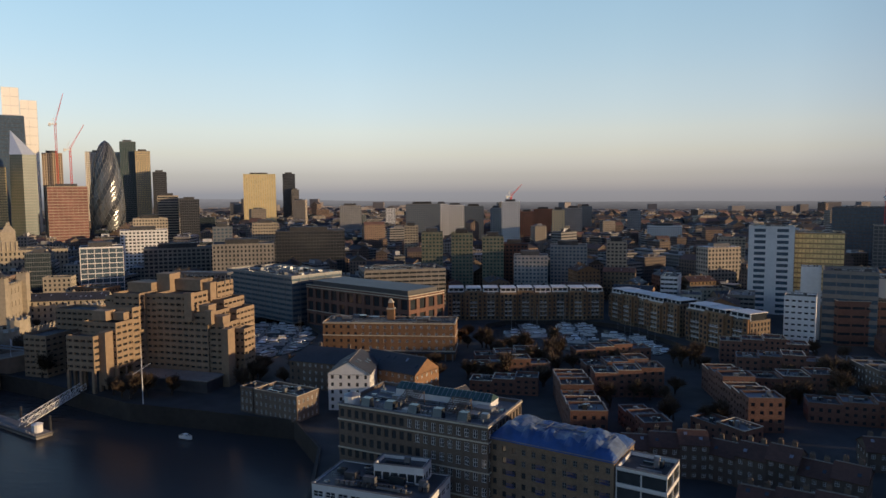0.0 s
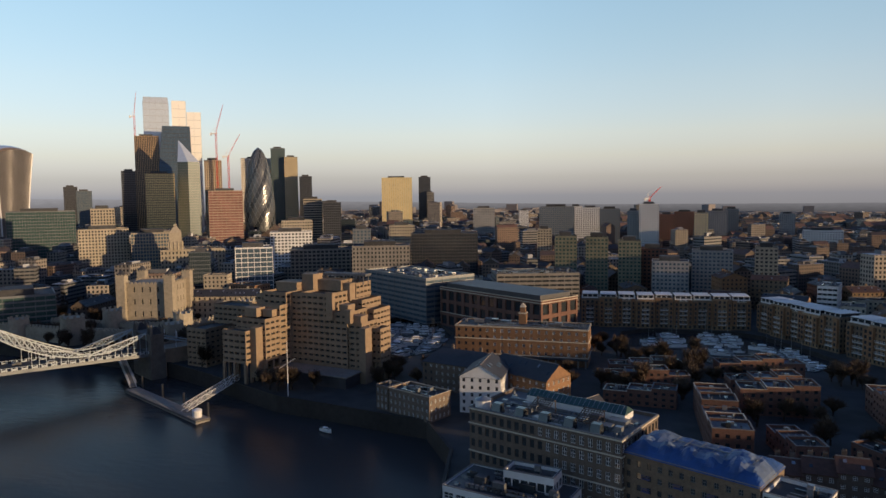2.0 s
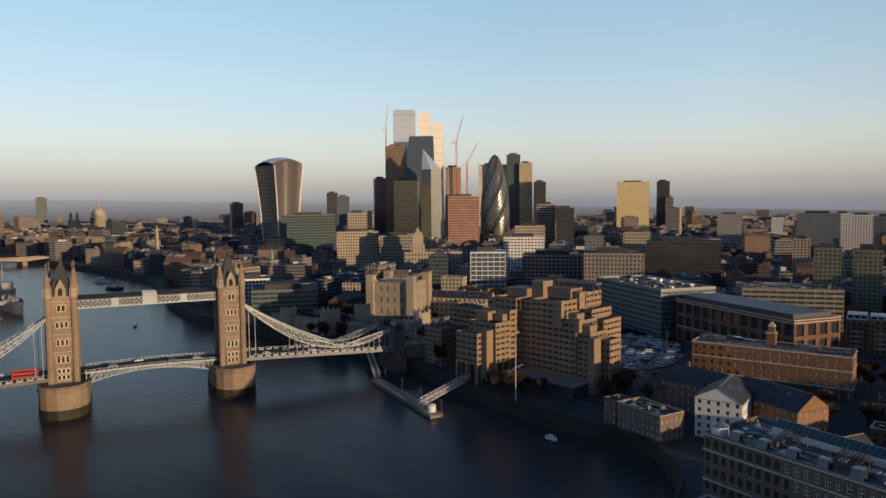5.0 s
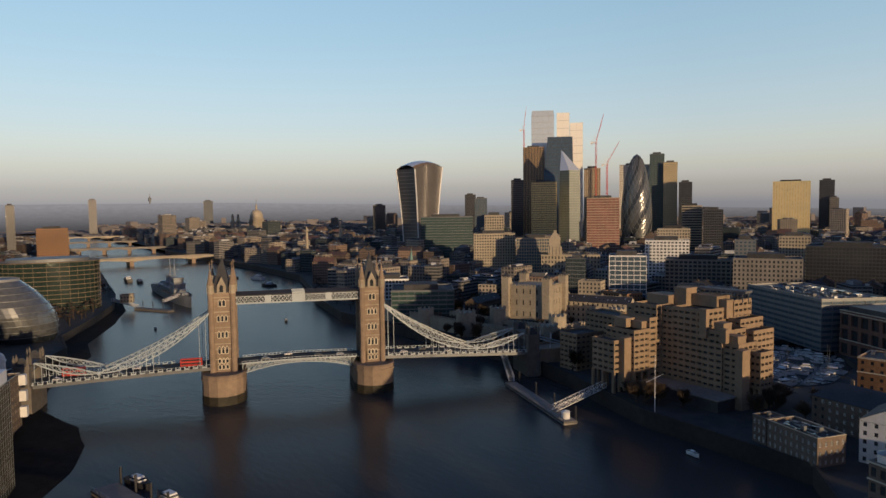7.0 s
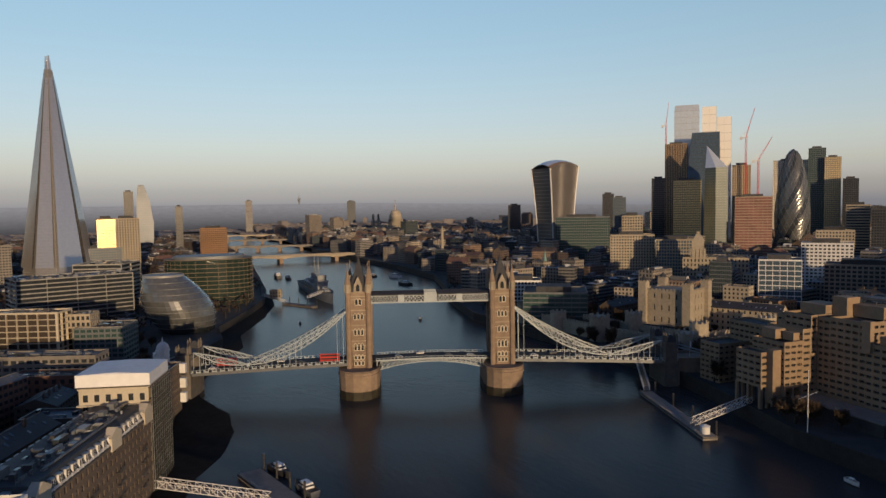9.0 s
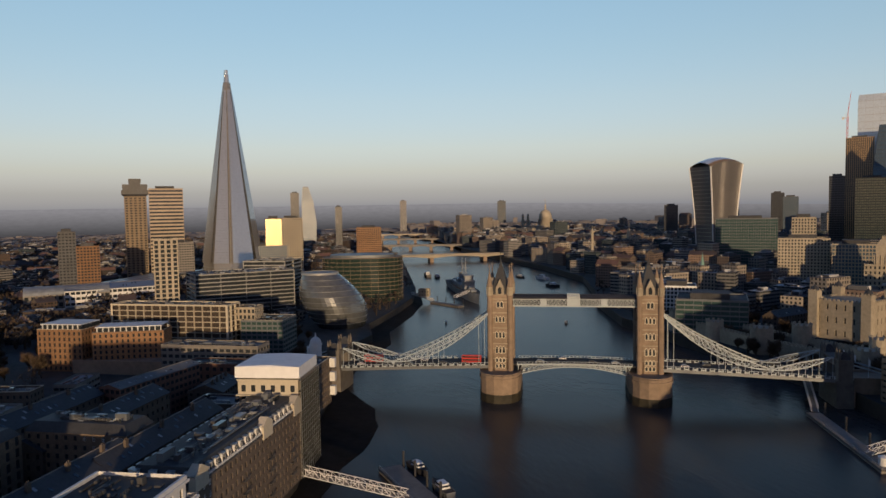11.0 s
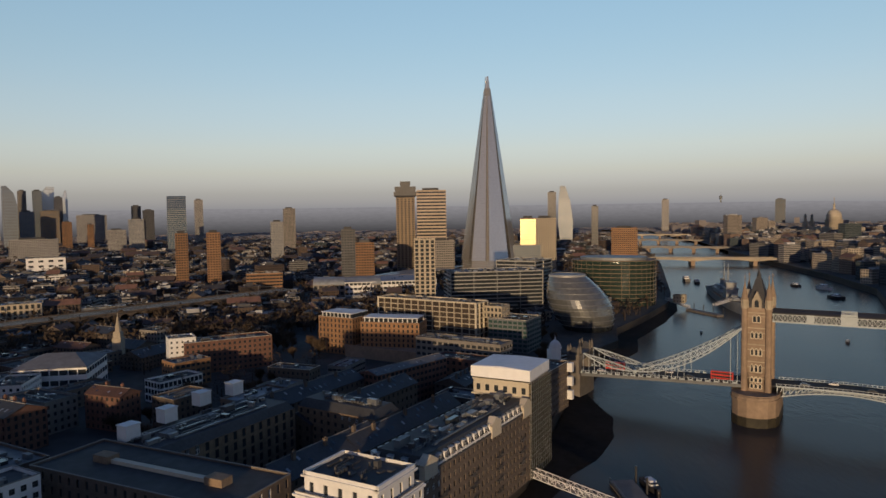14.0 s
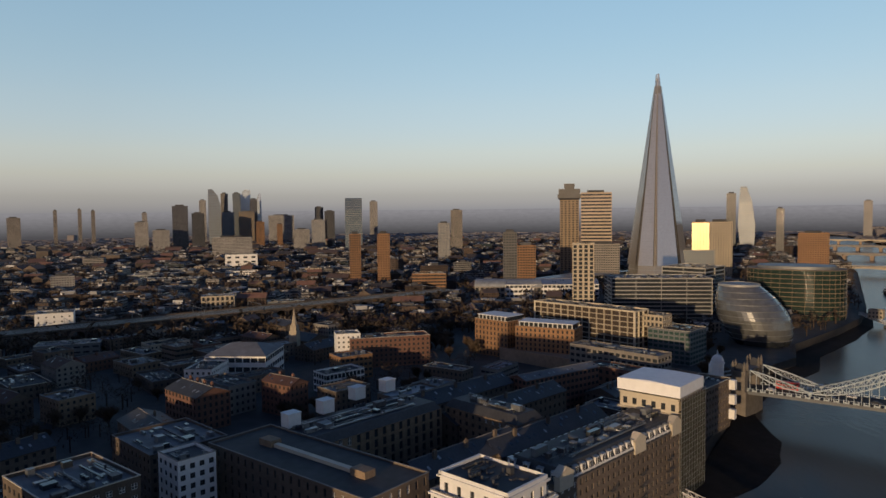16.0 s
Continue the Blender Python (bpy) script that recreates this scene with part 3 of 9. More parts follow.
def window_mesh(w, h, frame_mat, bars=1):
    """A sash: a pane with a frame and glazing bars that stand proud of it."""
    key = (round(w, 1), round(h, 1), frame_mat.name, bars)
    if key not in WIN_MESH:
        w, h = key[0], key[1]
        q = MB()
        q.face([(-w / 2, 0, 0), (w / 2, 0, 0), (w / 2, 0, h), (-w / 2, 0, h)], 0)
        t = 0.13
        for x0, x1, z0, z1 in [(-w / 2, w / 2, 0, t), (-w / 2, w / 2, h - t, h), (-w / 2, -w / 2 + t, 0, h), (w / 2 - t, w / 2, 0, h), (-w / 2, w / 2, h / 2 - t / 2, h / 2 + t / 2)] + \
                [(-w / 2 + w * (k + 1) / (bars + 1) - t / 2, -w / 2 + w * (k + 1) / (bars + 1) + t / 2, 0, h) for k in range(bars)]:
            q.box(x0, x1, -0.08, -0.002, z0, z1, 1)
        WIN_MESH[key] = q.mesh("window", [M_PANE, frame_mat])
    return WIN_MESH[key]


def hang_windows(wins, parent, frame_mat, most=110, bars=1):
    """Each window is a part; past the given number, those farthest from the open river are joined."""
    m = parent.matrix_basis
    wins = sorted(wins, key=lambda w_: (m @ Vector(w_[0]) - Vector((260, -130, 60))).length - 8 * (m.to_3x3() @ Vector((math.sin(w_[1]), -math.cos(w_[1]), 0))).dot((Vector((260, -130, 0)) - m.translation).normalized()))
    for (x, y, z), a, w, h in wins[:most]:
        o = new("window", window_mesh(w, h, frame_mat, bars))
        o.parent = parent
        o.matrix_basis = pose(x, y, z, 0, 0, math.degrees(a))
    if len(wins) > most:
        P = MB()
        for (x, y, z), a, w, h in wins[most:]:
            c, s = math.cos(a) * w / 2, math.sin(a) * w / 2
            P.face([(x - c, y - s, z), (x + c, y + s, z), (x + c, y + s, z + h), (x - c, y - s, z + h)])
        tagged(part("window_panes", P, M_PANE, parent), kind="stuff")


def flat_roof(W, R, p, z, par=0.9, th=0.4):
    """A parapet round a roof that lies below its top."""
    cx, cy = sum(a[0] for a in p) / len(p), sum(a[1] for a in p) / len(p)
    q = []
    for x, y in p:
        d = math.hypot(x - cx, y - cy)
        k = 1 - th * 1.5 / max(d, 2)
        q.append((cx + (x - cx) * k, cy + (y - cy) * k))
    n = len(p)
    for i in range(n):
        j = (i + 1) % n
        W.face([(*p[i], z), (*p[j], z), (*q[j], z), (*q[i], z)])
        W.face([(*q[j], z - par), (*q[i], z - par), (*q[i], z), (*q[j], z)])
    R.face([(*a, z - par) for a in q])


def clutter(R, w, d, z, n, rng, mix=False):
    """Plant rooms, ducts, rooflights, vents and handrails on a flat roof."""
    pick = (lambda: rng.choice((0, 0, 1, 1, 2, 2, 3))) if mix else (lambda: 0)
    for _ in range(n):
        sel, mi = rng.random(), pick()
        x, y = rng.uniform(-w / 2 + 1, w / 2 - 1), rng.uniform(-d / 2 + 1, d / 2 - 1)
        if sel < 0.2:
            R.cyl(x, y, z, z + rng.uniform(0.6, 1.6), 0.35, 0.35, 6, mi)
        elif sel < 0.32:
            R.box(-w * rng.uniform(0.15, 0.4), w * rng.uniform(0.1, 0.4), y - 0.3, y + 0.3, z + 0.25, z + 0.7, mi, bottom=True)
        elif sel < 0.5:          # a rooflight on a kerb, its pane sloped
            a, b = rng.uniform(0.6, 1.3), rng.uniform(0.5, 0.9)
            x, y = max(-w / 2 + a, min(w / 2 - a, x)), max(-d / 2 + b, min(d / 2 - b, y))
            R.loft(rect(2 * a, 2 * b, x, y), z, rect(2 * a - 0.2, 2 * b - 0.2, x, y), z + 0.45, 1 if mix else 0, 3 if mix else 0)
        elif sel < 0.62:         # a row of small units
            L = rng.randint(2, 5)
            for k in range(L):
                xx = x + 1.5 * k
                if xx < w / 2 - 0.6:
                    R.box(xx - 0.5, xx + 0.5, y - 0.45, y + 0.45, z + 0.2, z + 1.2, mi, bottom=True)
        elif sel < 0.72:         # a handrail
            L = rng.uniform(2, w * 0.3)
            x1 = min(w / 2 - 0.3, x + L)
            for zz in (0.55, 1.1):
                R.bar((x, y, z + zz), (x1, y, z + zz), 0.05, mi)
            for k in range(5):
                u = x + (x1 - x) * k / 4
                R.bar((u, y, z), (u, y, z + 1.1), 0.05, mi)
        else:
            bw, bd, bh = rng.uniform(1.0, max(1.5, min(6, w * 0.14))), rng.uniform(1.0, max(1.5, min(4, d * 0.2))), rng.uniform(0.5, 2.4)
            x, y = rng.uniform(-w / 2 + 1 + bw / 2, w / 2 - 1 - bw / 2), rng.uniform(-d / 2 + 1 + bd / 2, d / 2 - 1 - bd / 2)
            R.box(x - bw / 2, x + bw / 2, y - bd / 2, y + bd / 2, z, z + bh, mi)


def slope_lights(w, d, z, h, along, rng):
    """Rooflights and ridge tiles laid on the two slopes of a pitched roof."""
    q = MB()
    if along == "y":
        T, w, d = (lambda a, b: (-b, a)), d, w
    else:
        T = lambda a, b: (a, b)  # noqa: E731
    n = int(w / 3.2)
    for s in (-1, 1):
        for k in range(n):
            if rng.random() < 0.4:
                continue
            u = -w / 2 + w * (k + 0.5) / n
            t0 = rng.choice((0.3, 0.3, 0.6))
            pts = []
            for du, t in ((-0.5, t0), (0.5, t0), (0.5, t0 + 0.2), (-0.5, t0 + 0.2)):
                pts.append((*T(u + du, s * d / 2 * (1 - t)), z + h * t + 0.14))
            q.face(pts if s < 0 else pts[::-1], rng.choice((0, 0, 1)))
    a, b = T(-w / 2, 0), T(w / 2, 0)
    q.bar((*a, z + h + 0.05), (*b, z + h + 0.05), 0.16, 2)
    return q


def pitched(R, W, w, d, z, h, over=0.4, along="x", hip=0.0):
    """Two slopes with thickness over a ridge, gables or hips at the ends."""
    if along == "y":
        T = lambda x, y: (y, x)  # noqa: E731
        w, d = d, w
        turn = -1
    else:
        T = lambda x, y: (x, y)  # noqa: E731
        turn = 1
    X, Y = w / 2 + over, d / 2 + over
    zt = z - over * h / (d / 2)
    rx = X - hip

    def f(pts, M, mi=0):
        pts = [(*T(a, b), c) for a, b, c in pts]
        M.face(pts if turn == 1 else pts[::-1], mi)

    f([(-X, -Y, zt), (X, -Y, zt), (rx, 0, z + h), (-rx, 0, z + h)], R)
    f([(X, Y, zt), (-X, Y, zt), (-rx, 0, z + h), (rx, 0, z + h)], R)
    f([(-X, Y, zt - 0.25), (X, Y, zt - 0.25), (X, -Y, zt - 0.25), (-X, -Y, zt - 0.25)], R)
    for s in (-1, 1):
        f([(-X, s * Y, zt - 0.25), (X, s * Y, zt - 0.25), (X, s * Y, zt), (-X, s * Y, zt)][::(1 if s < 0 else -1)], R)
    if hip > 0:
        f([(X, -Y, zt), (X, Y, zt), (rx, 0, z + h)], R)
        f([(-X, Y, zt), (-X, -Y, zt), (-rx, 0, z + h)], R)
    else:
        f([(w / 2, -d / 2, z), (w / 2, d / 2, z), (w / 2, 0, z + h * 0.96)], W)
        f([(-w / 2, d / 2, z), (-w / 2, -d / 2, z), (-w / 2, 0, z + h * 0.96)], W)


DORMER = {}


def dormer_mesh(rh):
    """A white-fronted dormer with a flat lead roof, on a steep slope."""
    if rh not in DORMER:
        q = MB()
        q.box(-0.9, 0.9, 0.45, 2.3, 0.5, rh * 0.78, 0)
        q.box(-1.05, 1.05, 0.3, 2.35, rh * 0.78, rh * 0.78 + 0.14, 2, bottom=True)
        q.face([(-0.7, 0.44, 0.75), (0.7, 0.44, 0.75), (0.7, 0.44, rh * 0.7), (-0.7, 0.44, rh * 0.7)], 1)
        q.box(-0.05, 0.05, 0.38, 0.44, 0.75, rh * 0.7, 0)
        DORMER[rh] = q.mesh("dormer", [M_WHITE, M_PANE, M_METAL])
    return DORMER[rh]


def building(label, x, y, w, d, rot, top, base=GZ, wall=None, roof="flat", roofm=None, floor=3.3, bay=3.3, ow=0.45, oh=0.55, sill=0.25, rec=0.25,
             pane=None, single=False, frame_mat=None, bars=1, name="building", group="", junk=4, ridge="x", rise_h=None, faces="nesw", hip=0.0, category="building", foot=True, par=0.9, ground_floor=0.0, dormers=0.0):
    """One house or block: walls with openings, panes, roof and what stands on it."""
    wall = wall or M_BRICK
    pane = pane or M_PANE
    roofm = roofm or (M_FELT if roof == "flat" else M_SLATE)
    if foot:
        claim(x, y, w, d, rot)
    rng = random.Random(int(x * 13 + y * 7 + w * 3))
    e = thing(name, label, category, x, y, base, rot, group)
    W, P, R = MB(), MB(), MB()
    h = top - base
    par = par if roof == "flat" else 0.0
    rows = max(1, round((h - par - ground_floor) / floor))
    c = [(-w / 2, -d / 2), (w / 2, -d / 2), (w / 2, d / 2), (-w / 2, d / 2)]
    wins = [] if single else None
    for i, side in enumerate("senw"):
        a, b = c[i], c[(i + 1) % 4]
        L = w if i % 2 == 0 else d
        if side in faces:
            facade(W, P, a, b, ground_floor, h - par, rows, max(1, round(L / bay)), ow, oh, sill, rec, wins)
            if ground_floor:
                W.face([(*a, 0), (*b, 0), (*b, ground_floor), (*a, ground_floor)])
        else:
            W.face([(*a, 0), (*b, 0), (*b, h - par), (*a, h - par)])
        if par:
            W.face([(*a, h - par), (*b, h - par), (*b, h), (*a, h)])
    if roof == "flat":
        flat_roof(W, R, c, h, par)
        if junk:
            J = MB()
            clutter(J, w - 2, d - 2, h - par, junk + int(w * d / 32), rng, True)
            tagged(part("roof_plant", J, [M_FELTL if rng.random() < 0.5 else M_GREYP, M_METAL, M_DARK, M_PANE], e), kind="stuff")
        q = MB()
        for x0, x1, y0, y1 in ((-w / 2 - 0.12, w / 2 + 0.12, -d / 2 - 0.12, -d / 2 + 0.3), (-w / 2 - 0.12, w / 2 + 0.12, d / 2 - 0.3, d / 2 + 0.12), (-w / 2 - 0.12, -w / 2 + 0.3, -d / 2 + 0.3, d / 2 - 0.3), (w / 2 - 0.3, w / 2 + 0.12, -d / 2 + 0.3, d / 2 - 0.3)):
            q.box(x0, x1, y0, y1, h + 0.004, h + 0.2, bottom=True)
        part("coping", q, rng.choice((M_FELTL, M_CONC, M_TRIM)), e, "pale coping along the parapet")
    elif roof == "mansard":
        k = min(w, d) * 0.5 - 2.2
        rh = rise_h or 3.2
        q = [(a * (1 - 4.4 / w), b * (1 - 4.4 / d)) for a, b in c]
        R.loft(c, h, q, h + rh, 0, 0)
        if dormers:
            for i in range(4):
                a, b = c[i], c[(i + 1) % 4]
                L = w if i % 2 == 0 else d
                ang_ = math.atan2(b[1] - a[1], b[0] - a[0])
                nd = int((L - 4) / dormers)
                for k in range(nd):
                    u = (k + 0.5) / nd
                    o = new("dormer", dormer_mesh(rh))
                    o.parent = e
                    o.matrix_basis = pose(a[0] + (b[0] - a[0]) * u, a[1] + (b[1] - a[1]) * u, h, 0, 0, math.degrees(ang_))
        J = MB()
        clutter(J, w - 6, d - 6, h + rh, junk + int(w * d / 40), rng, True)
        tagged(part("roof_plant", J, [M_GREYP, M_METAL, M_DARK, M_PANE], e), kind="stuff")
    else:
        pitched(R, W, w, d, h, rise_h or min(w, d) * 0.3, 0.4, ridge, hip)
        if not hip:
            tagged(part("roof_glazing", slope_lights(w, d, h, rise_h or min(w, d) * 0.3, ridge, rng), [M_PANE, M_METAL, M_CONC], e), kind="stuff")
        for k in range(junk):
            J = MB()
            u = (k + 0.5) / max(1, junk) - 0.5
            jx, jy = (u * w * 0.9, d * 0.12) if ridge == "x" else (w * 0.12, u * d * 0.9)
            J.box(jx - 0.7, jx + 0.7, jy - 0.45, jy + 0.45, h + 0.3, h + (rise_h or min(w, d) * 0.3) + 1.3)
            for s in (-0.35, 0.35):
                J.cyl(jx + s, jy, h + (rise_h or min(w, d) * 0.3) + 1.3, h + (rise_h or min(w, d) * 0.3) + 1.8, 0.18, 0.15, 6)
            part("chimney", J, wall, e)
    part("wall", W, wall, e)
    part("roof", R, roofm, e)
    if P.f:
        tagged(part("window_panes", P, pane, e), kind="stuff")
    if wins:
        hang_windows(wins, e, frame_mat or M_WHITE, 52, bars)
    return e


# ---------------------------------------------------------------- the bascule bridge
BR = (-48.4, 62.2, 58.4)            # middle of the bridge, its turn from east
bridge = thing("bascule_bridge", "granite bascule bridge with two Gothic towers and pale blue chains", "bridge", BR[0], BR[1], 0, BR[2])
claim(BR[0], BR[1], 280, 24, BR[2], 4)
TX = 39.5
DECK = 14.2


def deck_z(u):
    """The roadway climbs from both abutments to the middle of the span."""
    return DECK + 4.8 * max(0.0, 1 - (abs(u) / 133) ** 1.3)



def pier_shape(hw, hl, n=7):
    pts = []
    for s in (-1, 1):
        for i in range(n + 1):
            a = math.pi * i / n
            pts.append((s * -hw * math.cos(a), s * (hl - hw * 1.05 + hw * 1.05 * math.sin(a))))
    return [(-x, y) for x, y in pts][::-1]


def arch_window(q, x, y, z, w, h, ang_, mi):
    """A pointed window with a raised surround on a tower face."""
    c, s = math.cos(ang_), math.sin(ang_)

    def at(u, k, zz):
        return (x + c * u + s * k, y + s * u - c * k, zz)
    pts = [(-w / 2, 0), (w / 2, 0), (w / 2, h * 0.72), (0, h), (-w / 2, h * 0.72)]
    q.face([at(u, 0.06, z + v) for u, v in pts], mi)
    for (u0, v0), (u1, v1) in zip(pts, pts[1:] + pts[:1]):
        a, b = at(u0, 0.12, z + v0), at(u1, 0.12, z + v1)
        q.bar(a, b, 0.2, 1)


def bridge_tower(tx):
    ob = MB()
    ps = [(tx + a, b) for a, b in pier_shape(10.8, 22.5)]
    ob.prism(ps, -1, 12.2)
    cap = [(tx + a, b) for a, b in pier_shape(11.4, 23.2)]
    ob.prism(cap, 12.2, 13.2, 0, 0, True)
    ob.prism([(tx + a, b) for a, b in pier_shape(10.9, 22.6)], 13.2, 14.6)
    pier = part("pier", ob, [M_GRANITE], bridge, "broad granite river pier with rounded cutwaters")
    wd = MB()
    wd.prism([(tx + a, b) for a, b in pier_shape(10.95, 22.65)], -1, 4.6)
    part("tide_band", wd, M_WEED, pier, "dark weed left by the tide")
    S = MB()   # parapet on the pier
    pp = [(tx + a, b) for a, b in pier_shape(10.9, 22.6)]
    for a, b in zip(pp, pp[1:] + pp[:1]):
        S.bar((*a, 15.2), (*b, 15.2), 0.3)
    part("parapet", S, M_GRANITE, pier)
    # body, with string courses, over a road arch
    T = MB()
    hw, hd = 5.3, 8.2
    for sx in (-1, 1):
        for s in (-1, 1):
            T.box(tx + sx * hw - (2.2 if sx > 0 else 0), tx + sx * hw + (2.2 if sx < 0 else 0), s * hd - (5.6 if s > 0 else 0), s * hd + (5.6 if s < 0 else 0), 12, 24)
    T.box(tx - hw, tx + hw, -hd, hd, 24, 56.4)
    for s in (-1, 1):
        T.box(tx - hw + 0.02, tx + hw - 0.02, s * hd - (2.4 if s > 0 else 0), s * hd + (2.4 if s < 0 else 0), 12, 24)
    body = part("tower", T, [M_GRANITE, M_STONE], bridge, "square granite tower with string courses and corner turrets")
    for zs, th, o_, m_ in (((22.5, 30.7, 39.3, 47.6, 55.2), 0.8, 0.45, M_GRANITE), ((21.0, 29.2, 37.8, 46.1, 53.7), 0.5, 0.2, M_STONE), ((26.5, 35.2, 43.6, 52.0), 0.5, 0.06, M_STONE)):
        for z in zs:
            q = MB()
            q.box(tx - hw - o_, tx + hw + o_, -hd - o_, hd + o_, z, z + th, 0, bottom=True)
            part("string_course", q, m_, body)
    # windows of the four faces
    for z, n, w, h in ((16.0, 3, 1.5, 2.6), (19.2, 3, 1.5, 2.8), (24.2, 3, 1.5, 4.2), (32.6, 3, 1.4, 3.8), (41.2, 3, 1.4, 3.6), (49.2, 2, 1.7, 3.8)):
        for i in range(n):
            u = (i - (n - 1) / 2) * 1.9
            for ang_, fx, fy in ((0, u, -hd), (math.pi, u, hd), (math.pi / 2, hw, u), (-math.pi / 2, -hw, u)):
                if z < 24 and abs(fx) == hw:
                    continue
                q = MB()
                arch_window(q, tx + fx, fy, z, w, h, ang_, 0)
                part("window", q, [M_PANE, M_TRIM], body)
    # corner turrets with conical caps
    for sx in (-1, 1):
        for sy in (-1, 1):
            q = MB()
            x, y = tx + sx * (hw + 0.2), sy * (hd + 0.2)
            q.cyl(x, y, 12, 55.2, 1.5, 1.5, 8, 0)
            q.cyl(x, y, 55.2, 61.2, 1.5, 1.45, 8, 1)
            for z in (22.5, 30.7, 39.3, 47.6, 55.2, 60.6):
                q.cyl(x, y, z, z + 0.8, 1.75, 1.75, 8, 0)
            for k in range(8):
                a = math.pi / 8 + k * math.pi / 4
                q.bar((x + 1.7 * math.cos(a), y + 1.7 * math.sin(a), 56.4), (x + 1.6 * math.cos(a), y + 1.6 * math.sin(a), 60.6), 0.16, 1)
            tu = part("turret", q, [M_GRANITE, M_STONE], body)
            q = MB()
            q.cyl(x, y, 61.4, 69.5, 1.6, 0.12, 8)
            q.bar((x, y, 69.4), (x, y, 72.8), 0.15)
            q.bar((x - 0.8, y, 71.6), (x + 0.8, y, 71.6), 0.14)
            q.bar((x, y - 0.8, 71.6), (x, y + 0.8, 71.6), 0.14)
            part("pinnacle", q, M_GRANITE, tu, "stone cone with a cross finial")
    # steep roof, gables and lantern
    q = MB()
    p0 = [(tx - 4.8, -7.6), (tx + 4.8, -7.6), (tx + 4.8, 7.6), (tx - 4.8, 7.6)]
    q.prism(p0, 56.4, 57.4)
    p1 = [(tx - 1.3, -2.2), (tx + 1.3, -2.2), (tx + 1.3, 2.2), (tx - 1.3, 2.2)]
    q.loft(p0, 57.4, p1, 70.5, 0, 0)
    part("roof", q, M_SLATE, body, "steep slate roof")
    q = MB()
    q.box(tx - 1, tx + 1, -1.6, 1.6, 70.3, 71.4)
    q.cyl(tx, 0, 71.4, 75.4, 1.2, 0.1, 8)
    q.bar((tx, 0, 75.4), (tx, 0, 80), 0.12)
    part("lantern", q, M_SLATE, body)
    for ang_, fx, fy, gw in ((0, 0, -hd, 4.4), (math.pi, 0, hd, 4.4), (math.pi / 2, hw, 0, 5.2), (-math.pi / 2, -hw, 0, 5.2)):
        q = MB()
        c, s = math.cos(ang_), math.sin(ang_)

        def at(u, k, zz):
            return (tx + fx + c * u + s * k, fy + s * u - c * k, zz)
        prof = [(-gw / 2, 56), (gw / 2, 56), (gw / 2, 60), (0, 64.8), (-gw / 2, 60)]
        q.face([at(u, 0.3, z) for u, z in prof])
        q.face([at(u, -3.0, z) for u, z in prof][::-1])
        for (u0, z0), (u1, z1) in zip(prof, prof[1:] + prof[:1]):
            q.face([at(u0, 0.3, z0), at(u0, -3.0, z0), at(u1, -3.0, z1), at(u1, 0.3, z1)])
        arch_window(q, *at(0, 0.32, 57)[:2], 57, 1.5, 3.6, ang_, 1)
        part("gable", q, [M_STONE, M_PANE], body, "carved stone gable with a pointed window")


bridge_tower(-TX)
bridge_tower(TX)


def truss_beam(q, x0, x1, y, z0, z1, step, r=0.16, arch=0.0):
    n = max(1, round((x1 - x0) / step))
    L = x1 - x0

    def lo(x):
        u = (x - x0) / L * 2 - 1
        return z0 + arch * (1 - u * u)
    for i in range(n):
        a, b = x0 + i * L / n, x0 + (i + 1) * L / n
        q.bar((a, y, lo(a)), (b, y, lo(b)), r * 1.5)
        q.bar((a, y, z1), (b, y, z1), r * 1.5)
        q.bar((a, y, lo(a)), (b, y, z1), r)
        q.bar((b, y, lo(b)), (a, y, z1), r)
        q.bar((a, y, lo(a)), (a, y, z1), r)


# high walkways
for y in (-4.6, 4.6):
    q = MB()
    x0, x1 = -TX + 5.3, TX - 5.3
    q.box(x0, x1, y - 1.7, y + 1.7, 49.6, 50.3, 0, bottom=True)
    q.box(x0, x1, y - 1.7, y + 1.7, 53.8, 54.3, 1, bottom=True)
    q.loft([(x0, y - 2), (x1, y - 2), (x1, y + 2), (x0, y + 2)], 54.3, [(x0, y - 0.2), (x1, y - 0.2), (x1, y + 0.2), (x0, y + 0.2)], 55.3, 1, 1)
    q.box(x0, x1, y - 1.2, y + 1.2, 50.3, 53.8, 2)
    for s in (-1.6, 1.6):
        truss_beam(q, x0, x1, y + s, 50.2, 53.6, 2.1, 0.13)
        for cxm in (-16, 0, 16):
            wid = 3.4 if cxm == 0 else 1.6
            q.box(cxm - wid, cxm + wid, y + s - 0.25, y + s + 0.25, 49.8, 54.0 if cxm else 55.4, 0)
    part("walkway", q, [M_STEELW, M_SLATE, M_PANE], bridge, "high-level lattice footbridge in pale blue and white")

# bascules and side spans
def road_strip(q, u0, u1, y0, y1, lo, hi, n=16, mi=0):
    """A slab that follows the climbing roadway, from lo to hi above it."""
    for i in range(n):
        a, b = u0 + (u1 - u0) * i / n, u0 + (u1 - u0) * (i + 1) / n
        if a > b:
            a, b = b, a
        za, zb = deck_z(a), deck_z(b)
        q.face([(a, y0, za + hi), (b, y0, zb + hi), (b, y1, zb + hi), (a, y1, za + hi)], mi)
        q.face([(a, y1, za + lo), (b, y1, zb + lo), (b, y0, zb + lo), (a, y0, za + lo)], mi)
        q.face([(a, y0, za + lo), (b, y0, zb + lo), (b, y0, zb + hi), (a, y0, za + hi)], mi)
        q.face([(b, y1, zb + lo), (a, y1, za + lo), (a, y1, za + hi), (b, y1, zb + hi)], mi)


